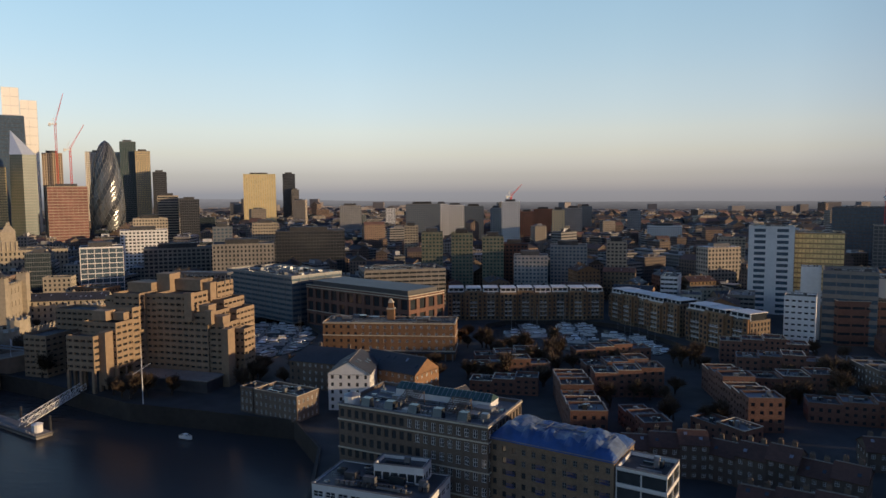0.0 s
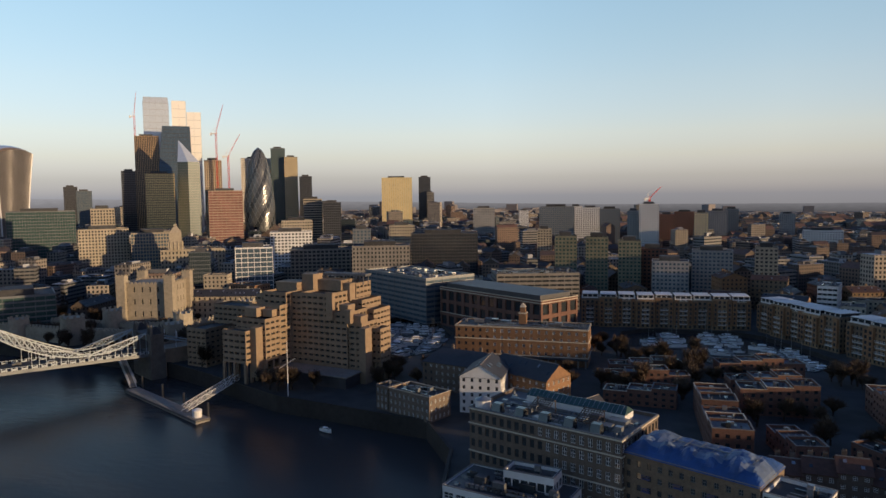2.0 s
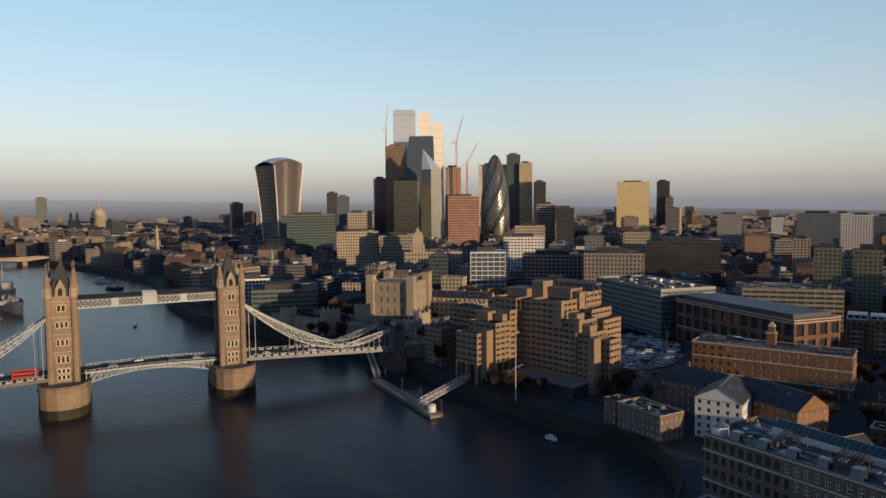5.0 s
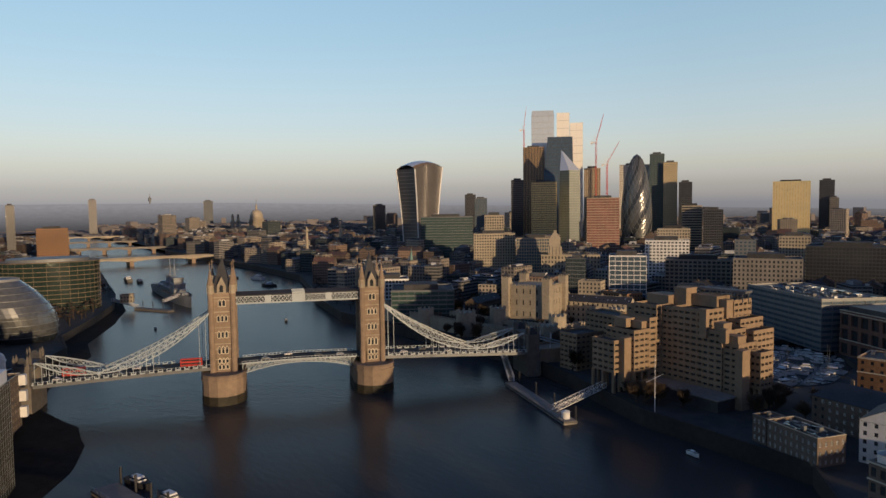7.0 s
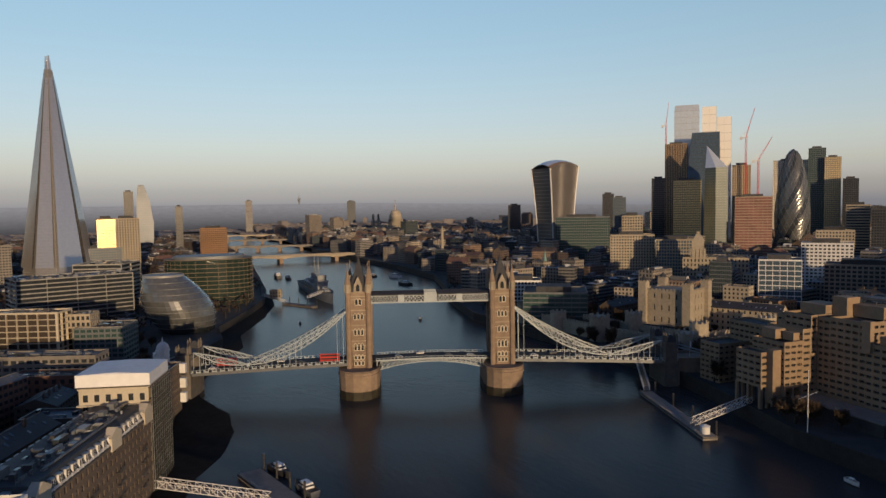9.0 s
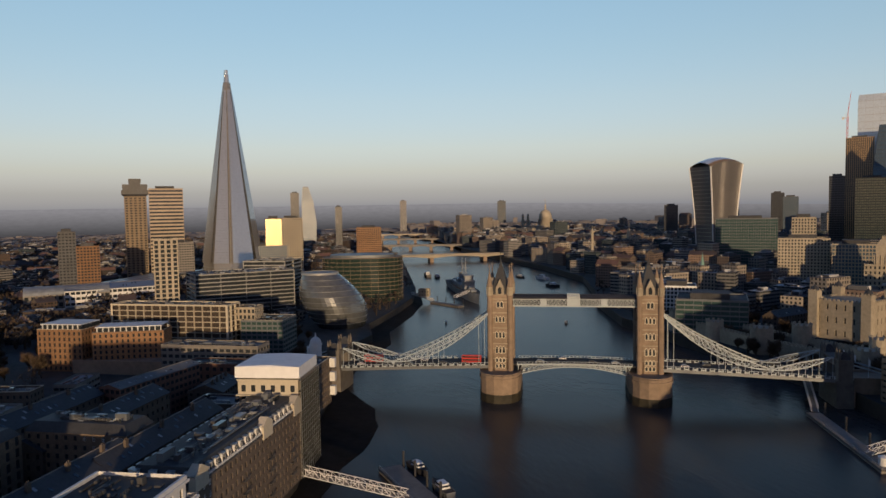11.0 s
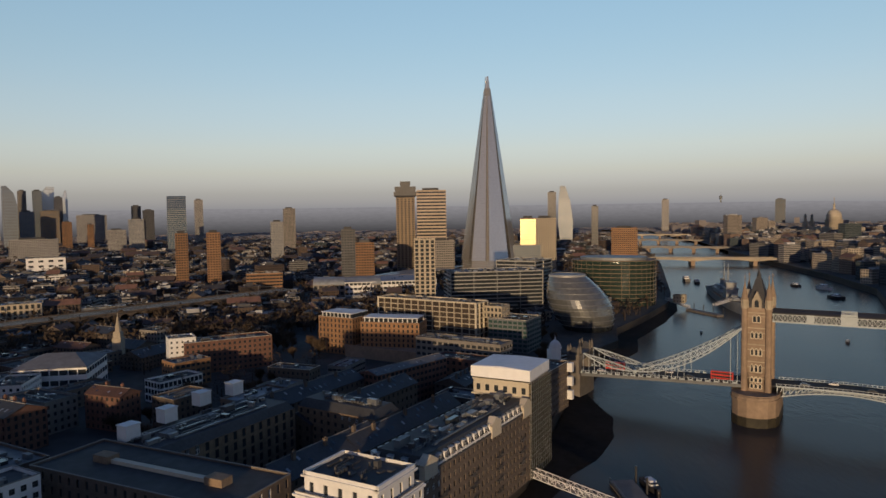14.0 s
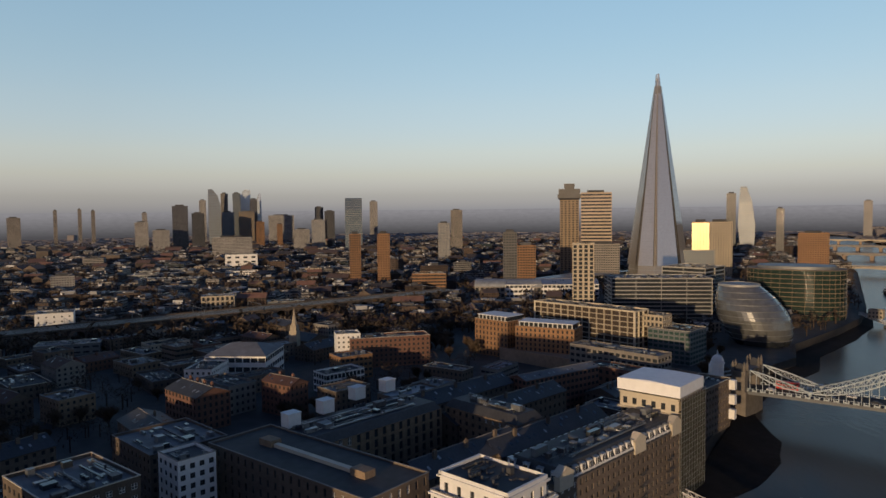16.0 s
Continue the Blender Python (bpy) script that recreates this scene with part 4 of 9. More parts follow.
q = MB()
road_strip(q, -TX - 8, TX + 8, -7.5, 7.5, -0.6, 0, 24)
part("bascule_deck", q, M_ASPH, bridge)
for y in (-7.7, 7.7):
    q = MB()
    road_strip(q, -TX + 9, TX - 9, y - 0.12, y + 0.12, -0.35, 0.15, 24)
    road_strip(q, -TX + 9, TX - 9, y - 0.07, y + 0.07, 1.0, 1.16, 24)
    for k in range(31):
        u = -TX + 9.2 + (2 * TX - 18.4) * k / 30
        q.box(u - 0.14, u + 0.14, y - 0.1, y + 0.1, deck_z(u), deck_z(u) + 1.1)
    part("bascule_parapet", q, M_STEELW, bridge, "pale blue panelled parapet")
for y in (-7.6, -3.8, 3.8, 7.6):
    q = MB()
    n = 22
    for i in range(n):
        a, b = -TX + 9.5 + i * (2 * TX - 19) / n, -TX + 9.5 + (i + 1) * (2 * TX - 19) / n
        lo = lambda x: 12.6 + 4.6 * (1 - (x / (TX - 9.5)) ** 2)  # noqa: E731
        za, zb = deck_z(a) - 0.3, deck_z(b) - 0.3
        q.bar((a, y, lo(a)), (b, y, lo(b)), 0.28)
        q.bar((a, y, lo(a)), (a, y, za), 0.16)
        q.bar((a, y, lo(a)), (b, y, zb), 0.14)
        q.bar((a, y, za), (b, y, zb), 0.3)
    part("bascule_girder", q, M_STEELW, bridge, "arched lattice girder painted pale blue")
for s in (-1, 1):
    x0, x1 = s * (TX + 6.5), s * (TX + 92)
    q = MB()
    road_strip(q, x0, x1, -9, 9, -1.4, 0)
    part("side_span_deck", q, M_ASPH, bridge)
    for y in (-9.1, 9.1):
        q = MB()
        G = MB()
        road_strip(G, x0, x1, y - 0.25, y + 0.25, -1.8, -0.2)
        part("edge_girder", G, M_GREYP, bridge, "blue-grey plate girder")
        n = 40
        for i in range(n + 1):
            x = x0 + (x1 - x0) * i / n
            q.box(x - 0.22, x + 0.22, y - 0.15, y + 0.15, deck_z(x) - 0.2, deck_z(x) + 1.3, 0)
        road_strip(q, x0, x1, y - 0.1, y + 0.1, 1.25, 1.4)
        for i in range(n):
            if i % 2:
                xa, xb = sorted((x0 + (x1 - x0) * i / n, x0 + (x1 - x0) * (i + 1) / n))
                q.box(xa + 0.3, xb - 0.3, y - 0.06, y + 0.06, deck_z(xa) - 0.1, deck_z(xa) + 0.6)
        part("parapet", q, M_STEELW, bridge, "pale blue iron parapet")
        # the stiffened chain: long link from the tower, short link up to the abutment
        low, zl, zt, zb = TX + 60, 18.4, 47.0, 25.5
        q = MB()
        hang = []

        def curve(x):
            if x <= low:
                u = (low - x) / (low - TX - 5.3)
                base = zl + (zt - zl) * (0.45 * u + 0.55 * u * u)
                sag = 5.0 * math.sin(math.pi * min(1, max(0, u))) ** 0.8
            else:
                u = (x - low) / (TX + 89 - low)
                base = zl + (zb - zl) * (0.75 * u + 0.25 * u * u)
                sag = 3.2 * math.sin(math.pi * min(1, max(0, u))) ** 0.8
            return base, sag
        n1, n2 = 17, 9
        xs = [TX + 5.3 + (low - TX - 5.3) * i / n1 for i in range(n1)] + [low + (TX + 89 - low) * i / n2 for i in range(n2 + 1)]
        for a, b in zip(xs, xs[1:]):
            (ca, sa), (cb, sb) = curve(a), curve(b)
            A, B = s * a, s * b
            q.bar((A, y, ca + sa * 0.35), (B, y, cb + sb * 0.35), 0.27)
            q.bar((A, y, ca - sa * 0.65), (B, y, cb - sb * 0.65), 0.27)
            q.bar((A, y, ca + sa * 0.35), (B, y, cb - sb * 0.65), 0.13)
            q.bar((A, y, ca - sa * 0.65), (B, y, cb + sb * 0.35), 0.13)
            q.bar((A, y, ca + sa * 0.35), (A, y, ca - sa * 0.65), 0.13)
            if round(abs(b) * 10) % 2 == 0 or b > low:
                hang.append((B, cb - sb * 0.65))
        q.cyl(s * low, y, zl - 0.9, zl + 0.9, 1.0, 1.0, 10)
        ch = part("chain", q, M_STEELW, bridge, "stiffened lattice suspension chain painted pale blue")
        for B, zc in hang:
            H = MB()
            H.bar((B, y, zc), (B, y, deck_z(B)), 0.12)
            part("hanger", H, M_STEELW, ch)
    # abutment: a small stone gatehouse over the road
    ax = s * (TX + 94)
    q = MB()
    q.box(ax - 4, ax + 4, -12, 12, 0, DECK - 0.1)
    for y in (-9.8, 9.8):
        q.box(ax - 3.4, ax + 3.4, y - 2.2, y + 2.2, DECK - 0.1, 24)
    q.box(ax - 2.6, ax + 2.6, -7.6, 7.6, 20.5, 24.5, bottom=True)
    q.box(ax - 3.8, ax + 3.8, -12.4, 12.4, 24, 24.7, 0, bottom=True)
    gate = part("abutment_tower", q, [M_ABUT, M_SLATE], bridge, "small grey granite abutment gatehouse")
    for y in (-9.8, 9.8):
        for dx in (-3, 3):
            for dy in (-1.9, 1.9):
                q = MB()
                q.cyl(ax + dx, y + dy, 22, 27.5, 0.75, 0.75, 8)
                q.cyl(ax + dx, y + dy, 27.5, 30.2, 0.9, 0.05, 8)
                part("turret", q, M_ABUT, gate)
        q = MB()
        q.loft([(ax - 3, y - 1.8), (ax + 3, y - 1.8), (ax + 3, y + 1.8), (ax - 3, y + 1.8)], 24.7, [(ax - 0.8, y - 0.3), (ax + 0.8, y - 0.3), (ax + 0.8, y + 0.3), (ax - 0.8, y + 0.3)], 28.6, 0, 0)
        part("roof", q, M_SLATE, gate)
    # approach viaduct behind
    q = MB()
    b0, b1 = s * (TX + 99), s * (TX + 260)
    q.box(min(b0, b1), max(b0, b1), -9.5, 9.5, 0, DECK - 0.15)
    for y in (-9.5, 9.5):
        q.box(min(b0, b1), max(b0, b1), y - 0.4, y + 0.4, DECK - 0.2, DECK + 1.2)
    part("approach_viaduct", q, M_GRANITE, bridge)
    for y in (-9.1, 9.1):
        q = MB()
        q.bar((ax, y, 23), (s * (TX + 120), y, DECK + 1), 0.4)
        part("land_tie", q, M_STEELW, bridge)
claim(BR[0], BR[1], 640, 22, BR[2], 4)


# ---------------------------------------------------------------- the stepped riverside hotel
def stepped_hotel():
    e = thing("stepped_hotel", "stepped brown concrete hotel with ribbed bands of small windows", "hotel", 0, 0, GZ)
    claim(112, 195, 95, 95, 0)

    def wing(x, y, w, d, rot, top, base=0.0, cores=True):
        W, P, R = MB(), MB(), MB()
        c = [(-w / 2, -d / 2), (w / 2, -d / 2), (w / 2, d / 2), (-w / 2, d / 2)]
        h = top - GZ
        h0 = base
        rows = max(1, round((h - h0 - 1.2) / 2.9))
        for i in range(4):
            L = w if i % 2 == 0 else d
            facade(W, P, c[i], c[(i + 1) % 4], h0, h - 1.2, rows, max(1, round(L / 3.5)), 0.7, 0.38, 0.42, 0.9)
            a, b = c[i], c[(i + 1) % 4]
            W.face([(*a, h - 1.2), (*b, h - 1.2), (*b, h), (*a, h)])
        flat_roof(W, R, c, h, 1.1)
        stilts = []
        if base:
            for i in range(4):
                for k in (0.02, 0.5, 0.98):
                    a, b = c[i], c[(i + 1) % 4]
                    px, py = a[0] + (b[0] - a[0]) * k, a[1] + (b[1] - a[1]) * k
                    stilts.append((px * 0.96, py * 0.96))
        m = pose(x, y, 0, 0, 0, rot)
        o = part("wing", W, M_HOTEL, e, at=m)
        for px, py in stilts:
            q = MB()
            q.box(px - 0.6, px + 0.6, py - 0.6, py + 0.6, 0, base)
            part("stilt", q, M_HOTEL, o)
        part("wing_roof", R, M_FELT, o)
        tagged(part("window_panes", P, M_PANE, o), kind="stuff")

    def block(x, y, w, d, rot, z0, z1, material=None, name="stair_tower"):
        q = MB()
        q.box(-w / 2, w / 2, -d / 2, d / 2, z0 - GZ, z1 - GZ)
        q.box(-w / 2 - 0.15, w / 2 + 0.15, -d / 2 - 0.15, d / 2 + 0.15, z1 - GZ - 0.9, z1 - GZ + 0.1, bottom=True)
        part(name, q, material or M_HOTEL, e, at=pose(x, y, 0, 0, 0, rot))

    R0 = HOTEL_ROT
    c, s = math.cos(radians(R0)), math.sin(radians(R0))

    def L(u, v):     # local to plan: u along the river wing, v inland
        return HOTEL_AT[0] + c * u - s * v, HOTEL_AT[1] + s * u + c * v

    for u, v, w, d, top, base in HOTEL_WINGS:
        wing(*L(u, v), w, d, R0, top, base)
    for u, v, w, d, z0, z1 in HOTEL_BLOCKS:
        block(*L(u, v), w, d, R0, z0, z1)
    q = MB()
    q.box(-13, 30, -6, 6, 0, 5.5)
    q.box(-14, 31, -7, 7, 5.5, 6.1, 1, bottom=True)
    part("podium", q, [M_DARK, M_CONC], e, at=pose(*L(14, -8), 0, 0, 0, R0))
    q = MB()
    q.box(-12, 14, -3, 3, 56.4 - GZ, 57.6 - GZ, bottom=True)
    for k in range(5):
        for y_ in (-2.6, 2.6):
            q.box(-11 + 5.8 * k, -10.6 + 5.8 * k, y_ - 0.2, y_ + 0.2, 52 - GZ, 56.4 - GZ)
    part("roof_canopy", q, M_FELTL, e, "long pale canopy over the roof plant", at=pose(*L(18, 24), 0, 0, 0, R0 + 4))


HOTEL_AT, HOTEL_ROT = (109.6, 171), -14
# u, v of the middle, width, depth, top, underside
HOTEL_WINGS = [(-13, -23, 15, 8, 33.2, 10), (-9.5, -13.5, 19, 11, 38.2, 10), (-10, -5.5, 20, 5, 43.5, 0), (-7.5, 3.5, 15, 13, 49.5, 0), (3.2, 6, 6.6, 10, 49, 0),
               (15.5, 12, 18, 22, 49.5, 0), (30, 9, 11, 18, 41, 0), (39.5, 8, 8, 14, 36.2, 0), (48, 11, 5.5, 9, 33, 9),
               (17, 30, 17, 14, 52.5, 0), (29, 27, 7, 18, 44.5, 0), (36, 26, 7, 16, 40, 0), (-40, 16, 46, 14, 38, 0), (-22, 15, 14, 16, 46, 0), (-56, 0, 14, 22, 28, 0)]
HOTEL_BLOCKS = [(-3.6, -21.2, 3.6, 5.2, 10, 34.5), (-13, -12, 8, 6, 38, 42.5), (-5, -9.5, 6, 4, 38, 41.5), (26, -0.4, 4.0, 2.4, 37, 50.5), (37, -0.5, 3.4, 2.6, 36, 42.5), (33, 4, 5, 6, 41, 44.5), (40, 4, 6, 6, 36, 39.5),
                (45.6, 0.8, 3.8, 5.6, 7, 34.2), (-8, 13, 14, 12, 45, 53.3), (3, 15, 7.5, 8, 49, 57.5), (14, 20, 15, 10, 49, 54.5), (24, 19, 4, 5, 44, 53)]
stepped_hotel()

# ---------------------------------------------------------------- north bank, round the docks
def arcaded_wharf():
    """Long brick wharf range: string courses, white sashes, arches at the foot, and glasshouses and pergolas on its roof."""
    w, d, top = 49, 26, 33.5
    e = building("long grey-brown brick wharf block with white sashes and roof terraces", 255.2, 50.9, w, d, -24.4, top, wall=M_BRICKG, single=True, bay=2.6, floor=3.75, ow=0.54, oh=0.6, junk=30, name="wharf_building", roofm=M_FELTL, ground_floor=5.5)
    h = top - GZ
    for z in (5.6, 13.0, h - 4.9, h - 0.5):
        q = MB()
        for x0, x1, y0, y1 in ((-w / 2 - 0.25, w / 2 + 0.25, -d / 2 - 0.3, -d / 2), (-w / 2 - 0.25, w / 2 + 0.25, d / 2, d / 2 + 0.3), (-w / 2 - 0.3, -w / 2, -d / 2, d / 2), (w / 2, w / 2 + 0.3, -d / 2, d / 2)):
            q.box(x0, x1, y0, y1, z, z + 0.35, bottom=True)
        part("string_course", q, M_TRIM, e, "pale stone string course")
    for k in range(14):
        q = MB()
        x = -w / 2 + w * (k + 0.5) / 14
        pts = [(-1.2, 0.3), (1.2, 0.3)] + [(1.2 * math.cos(a), 3.4 + 1.2 * math.sin(a)) for a in [i * math.pi / 8 for i in range(9)]]
        q.face([(x + u, -d / 2 - 0.04, v) for u, v in pts])
        for (u0, v0), (u1, v1) in zip(pts[1:], pts[2:]):
            q.bar((x + u0, -d / 2 - 0.1, v0), (x + u1, -d / 2 - 0.1, v1), 0.14, 1)
        part("arch_window", q, [M_PANE, M_TRIM], e)
    for x, y, gw, gd in ((6, 5, 26, 6), (-8, 6, 12, 5)):
        q = MB()
        q.prism(rect(gw, gd, x, y), h - 0.9, h + 1.6, 1, 1)
        q.loft(rect(gw + 0.3, gd + 0.3, x, y), h + 1.6, rect(gw - 1, 0.3, x, y), h + 3.4, 0, 0)
        for t in range(int(gw / 1.5)):
            u = x - gw / 2 + 0.7 + t * 1.5
            for s_ in (-1, 1):
                q.bar((u, y + s_ * gd / 2, h + 1.65), (u, y, h + 3.5), 0.06, 2)
        part("glasshouse", q, [M_PANEG, M_WHITE, M_METAL], e, "green-tinted glass roof range")
    for x, y in ((-4, -5), (12, -6)):
        q = MB()
        for t in range(8):
            q.bar((x - 3 + t * 0.85, y - 3, h + 1.2), (x - 3 + t * 0.85, y + 3, h + 3.6), 0.09)
            q.bar((x - 3, y - 3 + t * 0.85, h + 1.2 + 2.4 * t * 0.85 / 6), (x + 3, y - 3 + t * 0.85, h + 1.2 + 2.4 * t * 0.85 / 6), 0.09)
        for u in (-3, 3):
            q.bar((x + u, y + 3, h - 0.9), (x + u, y + 3, h + 3.6), 0.12)
            q.bar((x + u, y - 3, h - 0.9), (x + u, y - 3, h + 1.2), 0.12)
        tagged(part("pergola", q, M_WOOD, e, "timber lattice pergola"), kind="stuff")
    q = MB()
    q.cyl(-w / 2 + 3, -d / 2 + 3, h - 0.9, h + 2.2, 2.4, 2.4, 12, 0)
    q.cyl(-w / 2 + 3, -d / 2 + 3, h + 2.2, h + 3.2, 2.7, 0.3, 12, 1)
    part("corner_turret", q, [M_WHITE, M_METAL], e, "white round roof turret")
    for t in range(5):
        q = MB()
        u = -16 + t * 8
        q.loft(rect(3.2, 3.0, u, -d / 2 + 2.6), h - 0.9, rect(2.6, 2.0, u, -d / 2 + 3.2), h + 2.0, 0, 0)
        part("roof_light", q, M_PANE, e)


arcaded_wharf()


def tarped_wharf():
    """Yellow brick wharf whose mansard roof is draped in blue sheeting over its dormers."""
    w, d, top = 34.6, 17, 30
    e = building("yellow brick wharf block under a draped blue tarpaulin", 291.9, 29.3, w, d, -30, top, wall=M_BRICK, single=True, bay=2.9, floor=3.4, ow=0.4, oh=0.5, junk=0, name="wharf_building", frame_mat=M_GREYP)
    h = top - GZ
    q = MB()
    n, m_ = 48, 24
    hump = [(-13, -5.0, 1.5, 2.0), (-7, -5.0, 1.4, 1.8), (-1, -5.0, 1.4, 1.8), (5, -5.0, 1.4, 1.8), (11, -5.0, 1.5, 2.0), (-11, 1, 1.3, 4.0), (10, 0, 1.6, 3.4)]

    def zz(x, y):
        edge = max(0.0, min(1.0, (w / 2 + 0.3 - abs(x)) / 3.0, (d / 2 + 0.3 - abs(y)) / 4.2))
        z = 3.1 * edge ** 0.7
        for hx, hy, hh, hr in hump:
            z += hh * max(0, 1 - math.hypot((x - hx) / hr, (y - hy) / (hr * 1.3)) ** 2) * min(1, edge * 3)
        return h - 0.2 + z + 0.3 * noise.noise((x * 0.7, y * 0.7, 2.0)) * min(1, edge * 2)
    for i in range(n):
        for j in range(m_):
            x0, x1 = -w / 2 - 0.3 + (w + 0.6) * i / n, -w / 2 - 0.3 + (w + 0.6) * (i + 1) / n
            y0, y1 = -d / 2 - 0.3 + (d + 0.6) * j / m_, -d / 2 - 0.3 + (d + 0.6) * (j + 1) / m_
            pale = -6.3 < y0 < 6.3 and noise.noise((x0 * 0.16 + 4, y0 * 0.2, 7.0)) > -0.1
            q.face([(x0, y0, zz(x0, y0)), (x1, y0, zz(x1, y0)), (x1, y1, zz(x1, y1)), (x0, y1, zz(x0, y1))], 1 if pale else 0)
    part("tarpaulin", q, [M_BLUET, M_BLUEP], e, "blue sheeting draped over the roof")
    q = MB()
    q.bar((-w / 2 + 3, 0, h + 3.2), (w / 2 - 3, 0, h + 3.1), 0.1)
    for k in range(9):
        u = -w / 2 + 3.5 + (w - 7) * k / 8
        q.bar((u, -3.2, h + 3.2), (u, 3.2, h + 3.2), 0.06)
    part("lashing", q, M_GREYP, e, "lashings over the sheeting")
    for k in range(8):
        for z in (7.0, 10.4, 13.8, 17.2):
            if k % 2 == 1:
                b = MB()
                u = -w / 2 + w * (k + 0.5) / 8
                b.box(u - 1.1, u + 1.1, -d / 2 - 0.9, -d / 2, z, z + 0.15, bottom=True)
                for t in range(7):
                    b.bar((u - 1.1 + 2.2 * t / 6, -d / 2 - 0.85, z + 0.15), (u - 1.1 + 2.2 * t / 6, -d / 2 - 0.85, z + 1.1), 0.04)
                b.bar((u - 1.1, -d / 2 - 0.85, z + 1.1), (u + 1.1, -d / 2 - 0.85, z + 1.1), 0.05)
                part("balcony", b, M_BLUEB, e, "blue iron balcony")


tarped_wharf()
building("glazed modern house end with dark frames and white bands", 311.6, 15.6, 12.5, 12, -30, 29.0, wall=M_WHITE, pane=M_PANE, ow=0.95, oh=0.8, bay=6, floor=4.4, junk=4, name="apartment_block")
building("low flat-roofed riverside block with a white parapet", 243.5, 25.5, 33, 17, -18, 20, wall=M_WHITE, roofm=M_DARK, single=True, ow=0.8, oh=0.4, bay=3.5, floor=4, junk=12, par=0.2, name="riverside_building")
building("small white rooftop pavilion with a band of windows", 249, 27, 14, 7, -14, 24.5, base=19.2, wall=M_WHITE, roofm=M_DARK, ow=0.85, oh=0.5, bay=2.5, floor=4, junk=2, name="rooftop_pavilion", foot=False)
building("white rendered gabled warehouse with rows of small windows", 218, 136, 17.5, 24, -3, 22.6, wall=M_WHITE, roof="gable", ridge="y", single=True, bay=3.2, floor=3.2, ow=0.34, oh=0.5, rise_h=5, junk=0, name="gabled_warehouse", frame_mat=M_DARK)
building("long dark brick gabled warehouse with a slate roof", 236, 144, 31, 17, -33, 21, wall=M_BRICKO, roof="gable", single=True, bay=3.4, floor=3.4, ow=0.36, oh=0.45, rise_h=5.5, junk=0, name="gabled_warehouse")
building("dark brick warehouse with two hipped slate roofs", 203, 162, 34, 20, -18, 20, wall=M_BRICKG, roof="gable", ridge="x", single=True, bay=3.2, floor=3.4, ow=0.36, oh=0.45, rise_h=5, junk=2, hip=5, name="warehouse")
building("brown brick riverside house with a hipped roof", 192.5, 119, 23, 13, -28, 17.5, wall=M_BRICKG, roof="flat", single=True, bay=2.6, floor=3.3, ow=0.42, oh=0.55, junk=8, name="riverside_house")
building("narrow white-banded house beside the dock entrance", 177.5, 125, 7, 9, -28, 17.5, wall=M_BRICKG, single=True, bay=2.3, floor=3.0, ow=0.5, oh=0.6, junk=1, name="riverside_house")
building("small white gabled house behind the wharves", 262, 112, 10, 12, -35, 16, wall=M_WHITE, roof="gable", ridge="y", rise_h=4, junk=0, bay=3, floor=3.5, ow=0.3, oh=0.4, name="house")
e_dock = building("long orange brick dock warehouse with a colonnade", 224, 222, 72, 20, -3, 27, wall=M_BRICKO, single=True, bay=3.9, floor=4.2, ow=0.36, oh=0.45, junk=6, name="dock_warehouse", roofm=M_SLATE, ground_floor=4.5, par=0.4)
e_arch = building("wide office block with tall brick arches and dark glazing", 203, 300, 95, 34, -37, 34, wall=M_BRICKR, pane=M_PANE, single=False, bay=8, floor=9.0, ow=0.66, oh=0.72, sill=0.14, rec=0.9, junk=8, name="office_building")
building("long grey banded office block with a pale roof", 127, 357, 84, 44, -40, 40, wall=M_GREYP, ow=0.97, oh=0.5, bay=8, floor=3.6, rec=0.5, pane=M_PANEB, roofm=M_FELTL, junk=14, name="office_building")
building("brown office block with deep window bands", 213, 392, 64, 38, 16, 38, wall=M_CONC, ow=0.92, oh=0.45, bay=6, floor=3.4, rec=0.6, junk=8, name="office_building")


for e, w, d, zs in ((e_dock, 72, 20, (4.6, 12.8, 19.4)), (e_arch, 95, 34, (9.6, 25.6, 27.2))):
    for z in zs:
        q = MB()
        for x0, x1, y0, y1 in ((-w / 2 - 0.3, w / 2 + 0.3, -d / 2 - 0.35, -d / 2 - 0.002), (w / 2 + 0.002, w / 2 + 0.35, -d / 2, d / 2)):
            q.box(x0, x1, y0, y1, z, z + 0.45, bottom=True)
        part("string_course", q, M_TRIM, e, "pale stone string course")
for k in range(19):
    q = MB()
    q.cyl(-35 + 70 * k / 18, -12.6, 0, 4.4, 0.4, 0.36, 8)
    part("column", q, M_CONC, e_dock, "cast-iron quayside column")
q = MB()
q.box(-36.2, 36.2, -13.4, -10.36, 4.1, 4.5, bottom=True)
part("quay_canopy", q, M_FELT, e_dock)
q = MB()
q.box(-2, 2, -2, 2, 19.6, 26)
q.loft(rect(4.6, 4.6), 26, rect(4.6, 4.6), 26.6, 1, 1)
q.loft(rect(3, 3), 26.6, rect(2.6, 2.6), 29.5, 0, 1)
q.loft(rect(3.4, 3.4), 29.5, rect(0.2, 0.2), 32, 1, 1)
part("clock_turret", q, [M_BRICKO, M_TRIM], e_dock, "brick roof turret with pale trim")
q = MB()
q.box(-44, 44, -14, 14, 26.2, 30)
part("attic", q, M_DARK, e_arch, "dark glazed attic set back")


